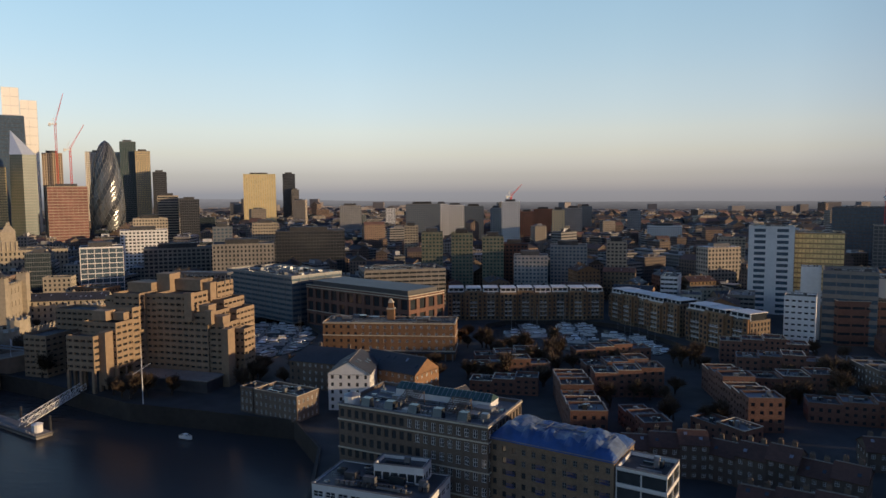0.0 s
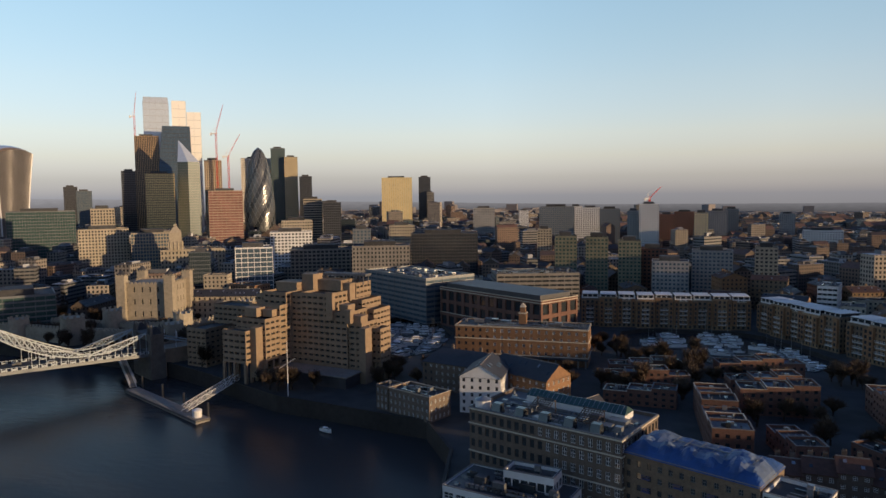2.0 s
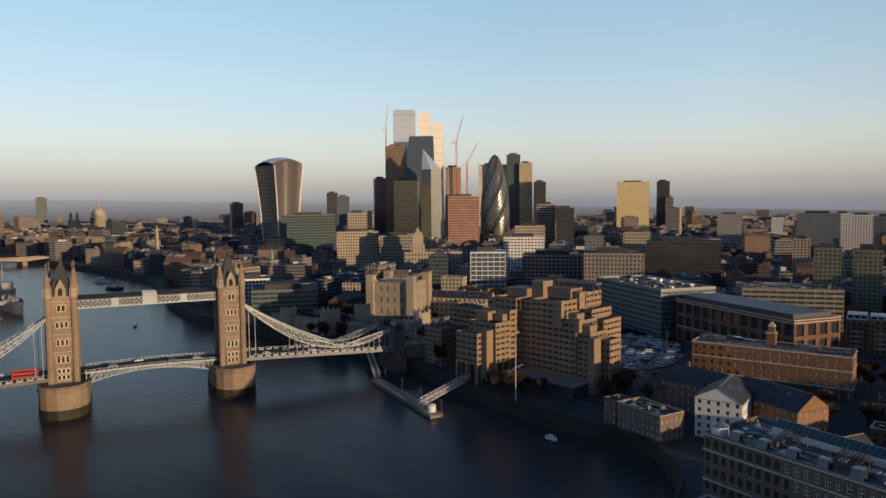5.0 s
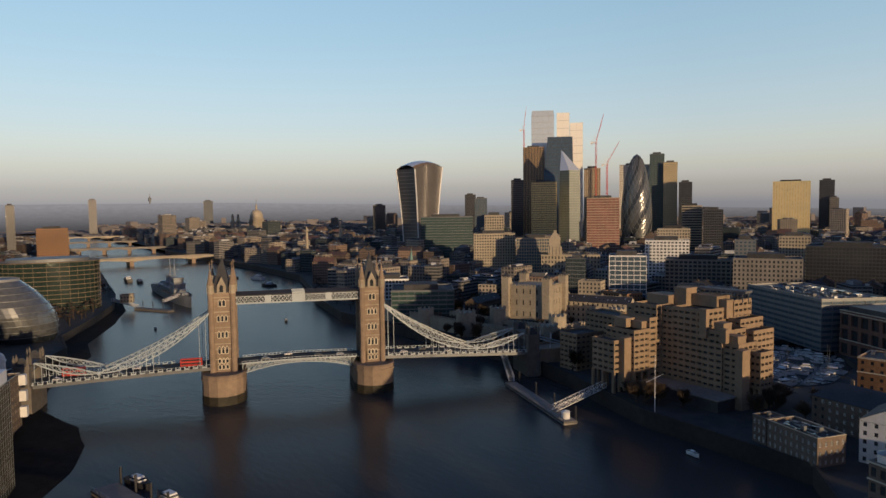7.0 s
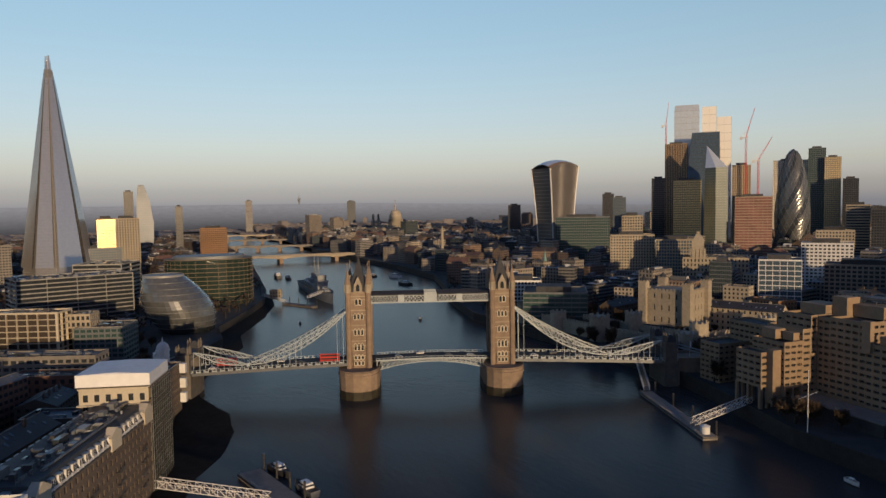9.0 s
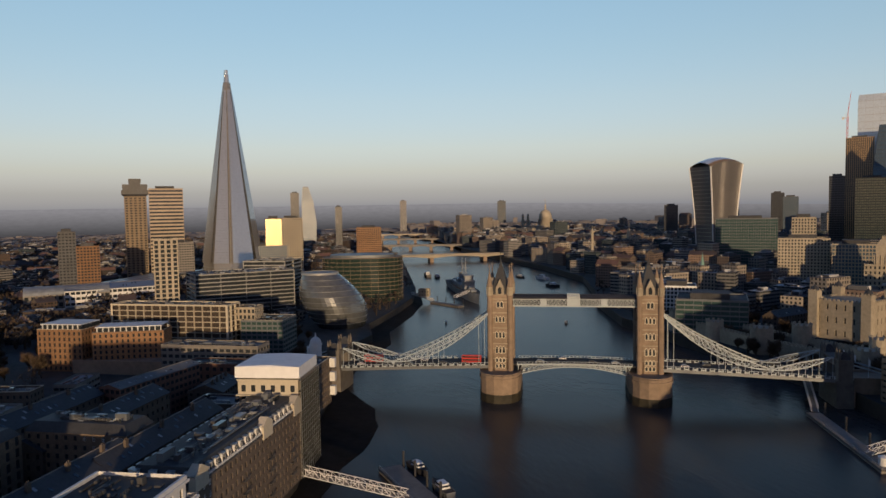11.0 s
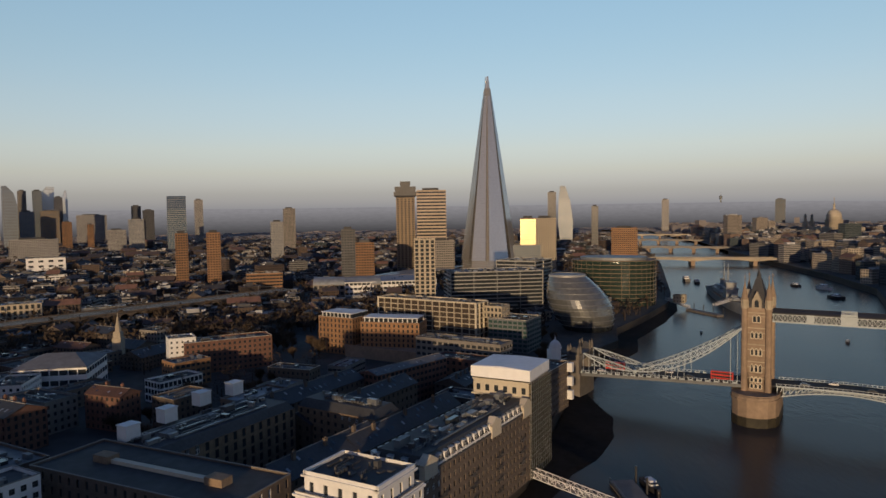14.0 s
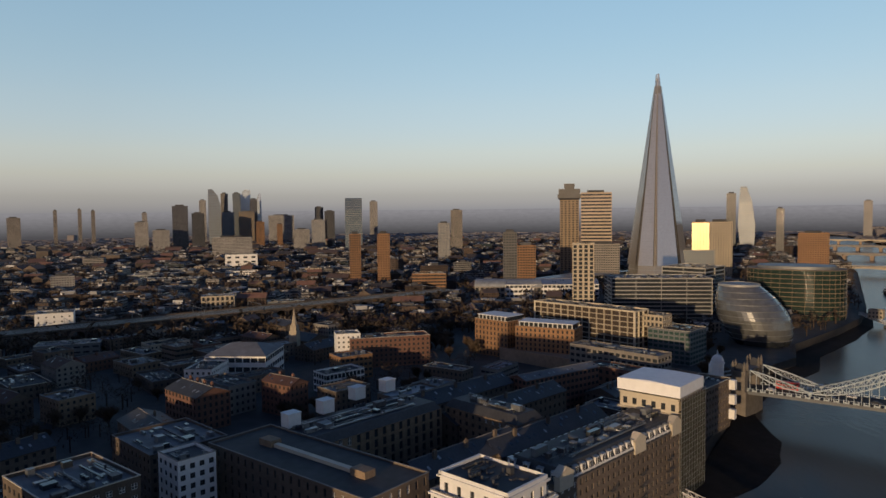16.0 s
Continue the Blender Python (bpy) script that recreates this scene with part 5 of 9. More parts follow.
def quay_flats(x0, y0, x1, y1, depth, n):
    """A row of brick flats with projecting bays, white balconies and glazed top floor."""
    L = math.hypot(x1 - x0, y1 - y0)
    a = math.atan2(y1 - y0, x1 - x0)
    for i in range(n):
        u = (i + 0.5) / n
        ox, oy = math.sin(a) * (1.5 if i % 2 else 0), -math.cos(a) * (1.5 if i % 2 else 0)
        e = building("brown brick dockside flats with balconies and a white attic", x0 + (x1 - x0) * u - math.sin(a) * depth / 2 + ox, y0 + (y1 - y0) * u + math.cos(a) * depth / 2 + oy,
                     L / n - 0.1, depth, math.degrees(a), 26.5 + (0, 1.2, -0.8)[i % 3], wall=M_FLATS if i % 2 else M_BRICK, bay=2.7, floor=3.0, ow=0.5, oh=0.6, junk=0, name="dockside_flats", group="flats round the dock", frame_mat=M_WHITE)
        q = MB()
        w = L / n
        q.box(-w / 2 + 1.5, w / 2 - 1.5, -depth / 2 + 1.5, depth / 2 - 1.5, 18.6, 22)
        q.box(-w / 2 + 1, w / 2 - 1, -depth / 2 + 1, depth / 2 - 1, 22, 22.4, bottom=True)
        part("attic", q, M_PANE, e, "glazed attic storey")
        q = MB()
        q.box(-w / 2 + 0.6, w / 2 - 0.6, -depth / 2 + 0.9, -depth / 2 + 1.1, 19.4, 20.4)
        q.box(-w / 2 + 0.8, w / 2 - 0.8, -depth / 2 + 0.8, depth / 2 - 0.8, 22.4, 22.75, bottom=True)
        for t in (-0.42, -0.14, 0.14, 0.42):
            q.box(w * t - 0.25, w * t + 0.25, -depth / 2 + 1.2, -depth / 2 + 1.5, 18.6, 22.4)
        part("attic_frame", q, M_WHITE, e, "white attic frame and roof edge")
        for t in (-0.36, 0.36):
            q = MB()
            q.box(w * t - w * 0.11, w * t + w * 0.11, -depth / 2 - 1.5, -depth / 2 + 0.3, 3.0, 18.2 + (1.6 if i % 3 else 0), bottom=True)
            for k in range(5):
                q.box(w * t - w * 0.05, w * t + w * 0.05, -depth / 2 - 1.56, -depth / 2 - 1.49, 4.1 + 2.95 * k, 5.9 + 2.95 * k, 1, bottom=True)
            part("bay", q, [M_BRICKO, M_PANE], e, "projecting brick bay")
        for k in range(4):
            b = MB()
            b.box(-w * 0.2, w * 0.2, -depth / 2 - 1.3, -depth / 2, 3.2 + 3 * k, 3.4 + 3 * k, bottom=True)
            for t in range(6):
                b.bar((-w * 0.2 + w * 0.4 * t / 5, -depth / 2 - 1.25, 3.4 + 3 * k), (-w * 0.2 + w * 0.4 * t / 5, -depth / 2 - 1.25, 4.4 + 3 * k), 0.05)
            b.bar((-w * 0.2, -depth / 2 - 1.25, 4.4 + 3 * k), (w * 0.2, -depth / 2 - 1.25, 4.4 + 3 * k), 0.06)
            part("balcony", b, M_WHITE, e)


quay_flats(252, 328, 362, 330, 16, 9)
quay_flats(366, 328, 396, 268, 16, 5)
quay_flats(398, 262, 420, 222, 16, 3)


def terrace(x0, y0, x1, y1, depth, n, top, label, wall, roof="flat", rise_h=None, single=True):
    L = math.hypot(x1 - x0, y1 - y0)
    a = math.degrees(math.atan2(y1 - y0, x1 - x0))
    for i in range(n):
        u = (i + 0.5) / n
        building(label, x0 + (x1 - x0) * u, y0 + (y1 - y0) * u, L / n - 0.05, depth, a, top + 1.2 * ((i * 7) % 3 - 1), wall=wall, roof=roof, bay=2.9, floor=2.9, ow=0.42, oh=0.45, junk=2, single=single,
                 name="terraced_house", group="terraced houses by the docks", roofm=(M_FELTL if i % 2 else M_FELT) if roof == "flat" else M_TILE, rise_h=rise_h)


terrace(311, 150, 309, 84, 13, 6, 19, "red-brown brick terraced house with roof terraces", M_BRICKR, single=False)
terrace(322, 150, 352, 150, 12, 3, 19, "red-brown brick terraced house with roof terraces", M_BRICKR, single=False)
terrace(322, 175, 352, 178, 11, 3, 16, "red-brown brick terraced house with roof terraces", M_BRICKR, single=False)
terrace(380, 160, 377, 100, 13, 6, 19, "brown brick terraced house with pale flat roof", M_BRICKR, single=False)
terrace(392, 150, 425, 146, 12, 3, 17, "brown brick terraced house with pale flat roof", M_BRICKR, single=False)
terrace(452, 180, 449, 130, 14, 4, 18, "brown brick terraced house with pale flat roof", M_BRICKD)
terrace(268, 178, 306, 182, 10, 4, 15, "low brown brick house with a roof terrace", M_BRICKR, single=False)
terrace(270, 204, 312, 208, 10, 4, 13.5, "low brown brick house with a roof terrace", M_BRICKR, single=False)
terrace(268, 155, 298, 150, 10, 3, 14, "low brown brick house with a roof terrace", M_BRICKR, single=False)
terrace(330, 112, 333, 84, 10, 3, 15, "low brown brick house with a roof terrace", M_BRICKR, single=False)
terrace(354, 104, 366, 84, 10, 2, 14, "low brown brick house with a roof terrace", M_BRICKR, single=False)
terrace(400, 118, 434, 108, 11, 3, 16, "low brown brick house with a roof terrace", M_BRICKR, single=False)
terrace(322, 206, 362, 212, 11, 4, 16, "low brown brick house with a roof terrace", M_BRICKR, single=False)
terrace(398, 184, 436, 172, 11, 4, 18, "low brown brick house with a roof terrace", M_BRICKR, single=False)
terrace(400, 212, 440, 200, 11, 4, 20, "low brown brick house with a roof terrace", M_BRICKR, single=False)
terrace(470, 160, 500, 130, 12, 4, 17, "low brown brick house with a roof terrace", M_BRICKD, single=False)
terrace(470, 100, 520, 80, 12, 5, 17, "low brown brick house with a roof terrace", M_BRICKD, single=False)
terrace(316, 66, 342, 62, 10, 3, 17, "dark brick terraced house with white windows", M_BRICKD, "gable", 3)
terrace(344, 62, 378, 36, 11, 5, 17, "dark brick terraced house with white windows", M_BRICKD, "gable", 3)
terrace(340, 30, 372, 12, 11, 4, 16, "dark brick terraced house with white windows", M_BRICKD, "gable", 3)
terrace(395, 70, 440, 60, 11, 5, 15, "dark brick terraced house with white windows", M_BRICKD, "gable", 3)

# print works and offices east of the docks
building("white slab office tower with ladder-like side windows", 490, 361, 30, 22, -23, 71, wall=M_WHITE, ow=0.5, oh=0.55, bay=12, floor=4.2, pane=M_PANEB, junk=3, name="office_tower")
building("bronze glazed office block beside the white tower", 527, 366, 32, 30, -25, 66, wall=M_BRONZE, ow=0.9, oh=0.7, bay=2.5, floor=3.6, pane=M_GOLD, junk=3, name="office_block")
building("slim pale windowless service tower", 475, 270, 11, 10, -26, 51, wall=M_WHITE, faces="", junk=1, name="service_tower")
building("white and grey stepped office block", 494, 262, 28, 30, -28, 50, wall=M_CONC, ow=0.95, oh=0.5, bay=7, floor=4.5, pane=M_PANEB, junk=6, name="office_block")
building("low white office wing beside the tower", 455, 240, 16, 14, -28, 38, wall=M_WHITE, faces="s", ow=0.6, oh=0.3, junk=1, name="office_block")
building("slim white end block of the print works", 522, 274, 12, 30, -28, 44, wall=M_WHITE, faces="", junk=1, name="office_block")
building("dark red brick print works with a flat roof", 503, 254, 44, 22, -10, 33, wall=M_BRICKR, ow=0.9, oh=0.3, bay=8, floor=5.5, pane=M_PANE, junk=5, name="office_block")
building("sand-coloured block of flats", 532, 549, 26, 20, -21, 50, wall=M_STONE, ow=0.6, oh=0.5, bay=3.2, floor=3, name="apartment_tower")
building("large dark glass block under construction with a red crane", 708, 632, 60, 40, -29, 78, wall=M_DARK, ow=0.85, oh=0.75, bay=3, floor=3.6, pane=M_PANEB, name="office_block")
building("block under construction with open concrete floors", 690, 540, 40, 30, -29, 62, wall=M_CONC, ow=0.85, oh=0.75, bay=4, floor=3.6, pane=M_DARK, name="office_block")

# ---------------------------------------------------------------- south bank, warehouses by the river
e = building("white stuccoed corner warehouse with a parapet and rooftop garden", 101, -155, 20, 26, -30, 36.5, wall=M_WHITE, roofm=M_FELT, single=True, bay=3.3, floor=3.7, ow=0.36, oh=0.55, junk=0, name="corner_warehouse", frame_mat=M_DARK)
W, P, R = MB(), MB(), MB()
c4 = rect(16.5, 22.5)
for i in range(4):
    facade(W, P, c4[i], c4[(i + 1) % 4], 28.6, 33.0, 1, 5 if i % 2 else 4, 0.3, 0.62, 0.12, 0.3)
part("attic_wall", W, M_WHITE, e, "white set-back attic storey with a cornice")
for z0, z1, o_ in ((33.0, 33.6, 0.5), (33.6, 34.6, 0.05)):
    for i in range(4):
        p_, q_ = c4[i], c4[(i + 1) % 4]
        W = MB()
        W.box(min(p_[0], q_[0]) - o_, max(p_[0], q_[0]) + o_, min(p_[1], q_[1]) - o_ - (0.3 if i % 2 == 0 else 0), max(p_[1], q_[1]) + o_ + (0.3 if i % 2 == 0 else 0), z0, z1, bottom=True)
        part("attic_cornice", W, M_WHITE, e)
part("attic_window", P, M_PANE, e)
R.face([(*p_, 33.7) for p_ in c4])
clutter(R, 13, 19, 33.7, 24, random.Random(8))
part("attic_roof", R, M_FELT, e, "dark roof with planters and vents")
for z_, o_ in ((28.4, 0.5), (12.0, 0.3)):
    W = MB()
    for x0, x1, y0, y1 in ((-10 - o_, 10 + o_, -13 - o_, -13.002), (-10 - o_, 10 + o_, 13.002, 13 + o_), (-10 - o_, -10.002, -13, 13), (10.002, 10 + o_, -13, 13)):
        W.box(x0, x1, y0, y1, z_, z_ + 0.6, bottom=True)
    part("cornice", W, M_WHITE, e)
e = building("long yellow brick riverside warehouse with a dark attic", 50, -128, 72, 20, -32, 33, wall=M_BRICKD, roof="mansard", single=True, bay=3.0, floor=3.3, ow=0.42, oh=0.55, junk=30, rise_h=4.2, name="riverside_warehouse", dormers=3.4)
q = MB()
q.box(-36, 36, 9.6, 9.75, 26.0, 27.1, bottom=True)
for k in range(25):
    q.box(-36 + 3 * k - 0.1, -36 + 3 * k + 0.1, 9.5, 9.85, 26.0, 27.3)
part("terrace_rail", q, M_WHITE, e, "white terrace balustrade along the river front")
for u in (-33, -8, 33):
    q = MB()
    q.box(u - 3.4, u + 3.4, 8.4, 10.3, 24.5, 28.5)
    q.face([(u - 3.7, 10.35, 28.5), (u - 3.7, 10.35, 28.9), (u, 10.35, 31), (u + 3.7, 10.35, 28.9), (u + 3.7, 10.35, 28.5)])
    q.face([(u - 3.7, 10.35, 28.9), (u - 3.7, 7.6, 28.9), (u, 7.6, 31), (u, 10.35, 31)])
    q.face([(u, 10.35, 31), (u, 7.6, 31), (u + 3.7, 7.6, 28.9), (u + 3.7, 10.35, 28.9)])
    q.face([(u - 3.7, 7.6, 28.5), (u + 3.7, 7.6, 28.5), (u + 3.7, 7.6, 28.9), (u, 7.6, 31), (u - 3.7, 7.6, 28.9)])
    part("pediment", q, M_TRIM, e, "pale stone pediment")
for k in range(12):
    for z in (5, 9, 13, 17):
        if k % 3 != 1:
            continue
        q = MB()
        u = -33 + 6 * k
        q.box(u - 1.5, u + 1.5, 10.0, 11.2, z, z + 0.2, bottom=True)
        for t in range(7):
            q.bar((u - 1.5 + 0.5 * t, 11.15, z + 0.2), (u - 1.5 + 0.5 * t, 11.15, z + 1.2), 0.05)
        q.bar((u - 1.5, 11.15, z + 1.2), (u + 1.5, 11.15, z + 1.2), 0.06)
        part("balcony", q, M_DARK, e, "dark iron balcony")
e = building("brick warehouse wing with a flat dark roof and a long rooflight", 88, -212, 72, 24, 64, 37, wall=M_BRICKD, roofm=M_FELT, single=True, bay=3.6, floor=3.5, ow=0.32, oh=0.62, junk=0, par=0.5, name="warehouse")
q = MB()
q.box(-17, 20, -0.9, 0.9, 29.4, 30.6, 0)
part("rooflight", q, M_TRIM, e, "long pale ridge of rooflights")
for u in (-20, 22):
    q = MB()
    q.box(u - 3, u + 3, -2, 2, 29.4, 31.6, 0)
    part("roof_hatch", q, M_BRICK, e, "small brick roof housing")
building("courtyard warehouse wing with slate slopes", 40, -214, 64, 22, -30, 33, wall=M_BRICK, roof="mansard", single=True, bay=4.0, floor=3.5, ow=0.4, oh=0.8, junk=20, rise_h=3.0, name="warehouse")
building("courtyard warehouse with dark window bays", 14, -169, 38, 15, 57, 32, wall=M_BRICK, roof="mansard", single=True, bay=3.4, floor=3.3, ow=0.36, oh=0.5, junk=16, rise_h=3.0, name="warehouse")
building("dark slate-roofed warehouse inside the courtyard", 58, -172, 48, 14, -32, 30, wall=M_BRICKD, roof="gable", rise_h=4, bay=3.5, floor=3.4, ow=0.3, oh=0.45, junk=3, name="warehouse")
building("dark slate-roofed warehouse behind the riverside range", 24, -148, 64, 13, -32, 29, wall=M_BRICKD, roof="gable", rise_h=4, bay=3.5, floor=3.4, ow=0.3, oh=0.45, junk=3, name="warehouse")
# stands out of view, added only to block the sun from the wharves
building("tall brick block out of view, added to shade the warehouses", 204, -256, 70, 24, 64, 57, wall=M_BRICKD, faces="", junk=4, name="warehouse")
building("white rendered block of flats with square windows", 94, -250, 13, 12, 60, 38, wall=M_WHITE, bay=3.4, floor=3.0, ow=0.52, oh=0.55, single=True, junk=3, name="apartment_block", frame_mat=M_DARK)
building("grey flat-roofed block with long roof vents", 118, -270, 30, 24, 64, 38, wall=M_BRICKD, roofm=M_FELTL, bay=3.5, floor=3.3, ow=0.5, oh=0.5, single=True, junk=18, name="apartment_block")
building("dark brick warehouse with a wide blue-grey roof", 46, -290, 34, 30, 60, 25, wall=M_BRICKD, roofm=M_FELTL, bay=3.5, floor=3.3, ow=0.36, oh=0.5, junk=6, name="warehouse")
building("long low brick range with skylights", -20, -170, 74, 15, -32, 26, wall=M_BRICKD, roof="gable", rise_h=3.5, bay=3.6, floor=3.5, ow=0.36, oh=0.45, junk=3, name="warehouse")
building("brick range with dark pitched roofs and rows of skylights", -36, -196, 70, 16, -32, 25, wall=M_BRICKD, roof="gable", rise_h=4, bay=3.6, floor=3.5, ow=0.36, oh=0.45, junk=3, name="warehouse")
building("long building with a red end wall and grey monopitch roof", -81, -151, 52, 12, -42, 27, wall=M_BRICKR, roof="gable", roofm=M_FELTL, rise_h=1.6, bay=3.0, floor=3.3, ow=0.7, oh=0.5, junk=0, name="workshop_building")
building("red brick block with white-framed bays", -168, -270, 54, 17, -62, 27, wall=M_BRICKR, bay=3.2, floor=3.2, ow=0.45, oh=0.5, junk=5, name="apartment_block")
building("white rendered block of flats", -158, -296, 16, 14, -62, 30, wall=M_WHITE, bay=3.0, floor=3.2, ow=0.35, oh=0.4, junk=2, name="apartment_block")
e_g1 = building("golden brick residential block with white attic", -216, -200, 30, 22, 60, 33, wall=M_BRICKO, bay=3.3, floor=3.4, ow=0.4, oh=0.62, junk=3, name="apartment_block")
e_g2 = building("golden brick residential block with long balconies", -201, -164, 42, 20, 76, 31, wall=M_BRICKO, bay=3.3, floor=3.4, ow=0.4, oh=0.62, junk=4, name="apartment_block")
building("white-framed residential block with deep loggias", -240, -138, 88, 18, 57, 41, wall=M_TRIM, bay=6.2, floor=3.7, ow=0.965, oh=0.89, rec=1.5, pane=M_UMBER, junk=10, name="apartment_block", sill=0.1)
building("tall slim residential tower with gold panels", -287, -143, 17, 17, 91, 84, wall=M_STONE, bay=4.0, floor=3.3, ow=0.6, oh=0.75, pane=M_PANE, junk=2, name="residential_tower")
building("stone-fronted riverside block with pale terraces", -150, -118, 60, 16, 58, 27, wall=M_CONC, bay=4, floor=3.8, ow=0.7, oh=0.5, junk=5, roofm=M_FELTL, name="apartment_block")
building("low brick block behind the bridge approach", -112, -118, 36, 14, 58, 24, wall=M_BRICKR, bay=4, floor=3.6, ow=0.5, oh=0.5, junk=4, name="apartment_block")
building("grey stepped glass and stone flats by the bridge", -215, -78, 30, 26, 60, 30, wall=M_GREYP, bay=4, floor=3.4, ow=0.8, oh=0.6, junk=5, pane=M_PANEG, name="apartment_block")
building("small glazed pavilion with a stone cornice", -222, -92, 18, 14, 60, 38, base=29, wall=M_STONE, bay=3, floor=4, ow=0.6, oh=0.6, junk=1, name="rooftop_pavilion", foot=False)
building("dark brick school with a shaped gable and stone bands", -22, -322, 30, 18, 62, 24, wall=M_BRICKR, roof="gable", rise_h=3.5, bay=3.2, floor=3.6, ow=0.45, oh=0.6, junk=4, name="school")
building("low brick block with a bright orange end wall", -128, -282, 22, 16, -42, 22, wall=M_BRICKO, roofm=M_FELTL, bay=3, floor=3.2, ow=0.7, oh=0.5, junk=4, name="office_block")
building("low glazed block with a white roof edge", -98, -278, 26, 14, -36, 19, wall=M_WHITE, roofm=M_FELT, bay=2.6, floor=3.6, ow=0.85, oh=0.7, junk=3, name="office_block")
building("white cut-cornered house with plain walls", -240, -606, 30, 24, 128, 25, wall=M_WHITE, roofm=M_FELTL, bay=6, floor=4, ow=0.2, oh=0.35, junk=2, name="house")
building("cream building with tall arched window bays", -386, -532, 34, 22, 118, 24, wall=M_STONE, roofm=M_WHITE, bay=5, floor=6, ow=0.55, oh=0.7, junk=2, name="house")
building("white institutional block with a set-back front", -941, -819, 60, 34, 118, 34, wall=M_WHITE, roofm=M_FELTL, bay=14, floor=8, ow=0.5, oh=0.4, junk=3, name="office_block")
building("low white block with window bands", -742, -706, 50, 20, 120, 19, wall=M_WHITE, roofm=M_FELTL, bay=5, floor=4, ow=0.8, oh=0.5, junk=3, name="office_block")
building("orange brick block with white floor bands", -592, -350, 44, 26, 104, 32, wall=M_BRICKO, roofm=M_FELT, bay=4, floor=4, ow=0.9, oh=0.5, junk=3, name="office_block")
for x, y, w, d, z, rm in ((-640, -770, 90, 44, 15, "b"), (-700, -840, 70, 40, 16, "b"), (-790, -880, 90, 50, 15, "b"), (-470, -735, 60, 26, 14, "s"), (-560, -700, 50, 30, 13, "b"), (-820, -760, 80, 30, 15, "s"), (-540, -620, 60, 26, 13, "b"), (-450, -640, 44, 24, 15, "s"),
                          (-640, -600, 54, 24, 14, "b"), (-330, -640, 46, 24, 14, "b"), (-250, -690, 60, 26, 15, "s"), (-160, -520, 44, 20, 15, "b"), (-420, -470, 40, 18, 15, "b"), (-720, -520, 66, 26, 15, "s"), (-860, -620, 70, 26, 16, "b")):
    building("low shed with a blue-grey sheet roof" if rm == "b" else "low shed with a pale flat roof", x, y, w, d, 118 + (x * 7 + y) % 14 - 7, z, wall=M_GREYP if rm == "b" else M_CONC, roofm=M_ROOFB if rm == "b" else M_FELTL, bay=6, floor=5, ow=0.7, oh=0.35, junk=6, par=0.4, name="industrial_shed", group="industrial sheds")
building("broad hall with a pale metal roof", -117, -349, 38, 38, 100, 24, wall=M_WHITE, bay=5, floor=5, ow=0.9, oh=0.5, roof="gable", roofm=M_FELTL, rise_h=5, hip=12, junk=0, name="market_hall")
building("white house with an open roof frame", -78, -352, 16, 26, 100, 23, wall=M_WHITE, bay=3, floor=3.2, ow=0.45, oh=0.5, junk=2, name="house")

for e, w, d, h in ((e_g1, 30, 22, 26), (e_g2, 42, 20, 24)):
    q = MB()
    q.box(-w / 2 + 2, w / 2 - 2, -d / 2 + 2, d / 2 - 2, h - 0.8, h + 2.6, 0)
    q.box(-w / 2 + 1.4, w / 2 - 1.4, -d / 2 + 1.4, d / 2 - 1.4, h + 2.6, h + 3.1, 1, bottom=True)
    for k in range(int(w / 3.4)):
        u = -w / 2 + 2.4 + 3.4 * k
        for y_ in (-d / 2 + 1.7, d / 2 - 1.7):
            q.box(u, u + 0.5, y_ - 0.3, y_ + 0.3, h - 0.8, h + 2.6, 1)
    part("attic", q, [M_PANE, M_WHITE], e, "white-framed glazed attic")


for x, y in ((60, -232), (42, -227), (22, -222), (8, -214)):
    e = thing("roof_plant_box", "pale louvred plant box on a warehouse roof", "plant room", x, y, 36.5, -30, "roof plant boxes")
    q = MB()
    q.box(-2.6, 2.6, -2.2, 2.2, 0, 4.6)
    q.box(-2.8, 2.8, -2.4, 2.4, 4.6, 4.9, bottom=True)
    part("casing", q, M_WHITE, e)
    for k in range(5):
        q = MB()
        q.box(-2.3, 2.3, -2.32, -2.2, 0.6 + 0.75 * k, 0.95 + 0.75 * k, bottom=True)
        part("louvre", q, M_METAL, e)


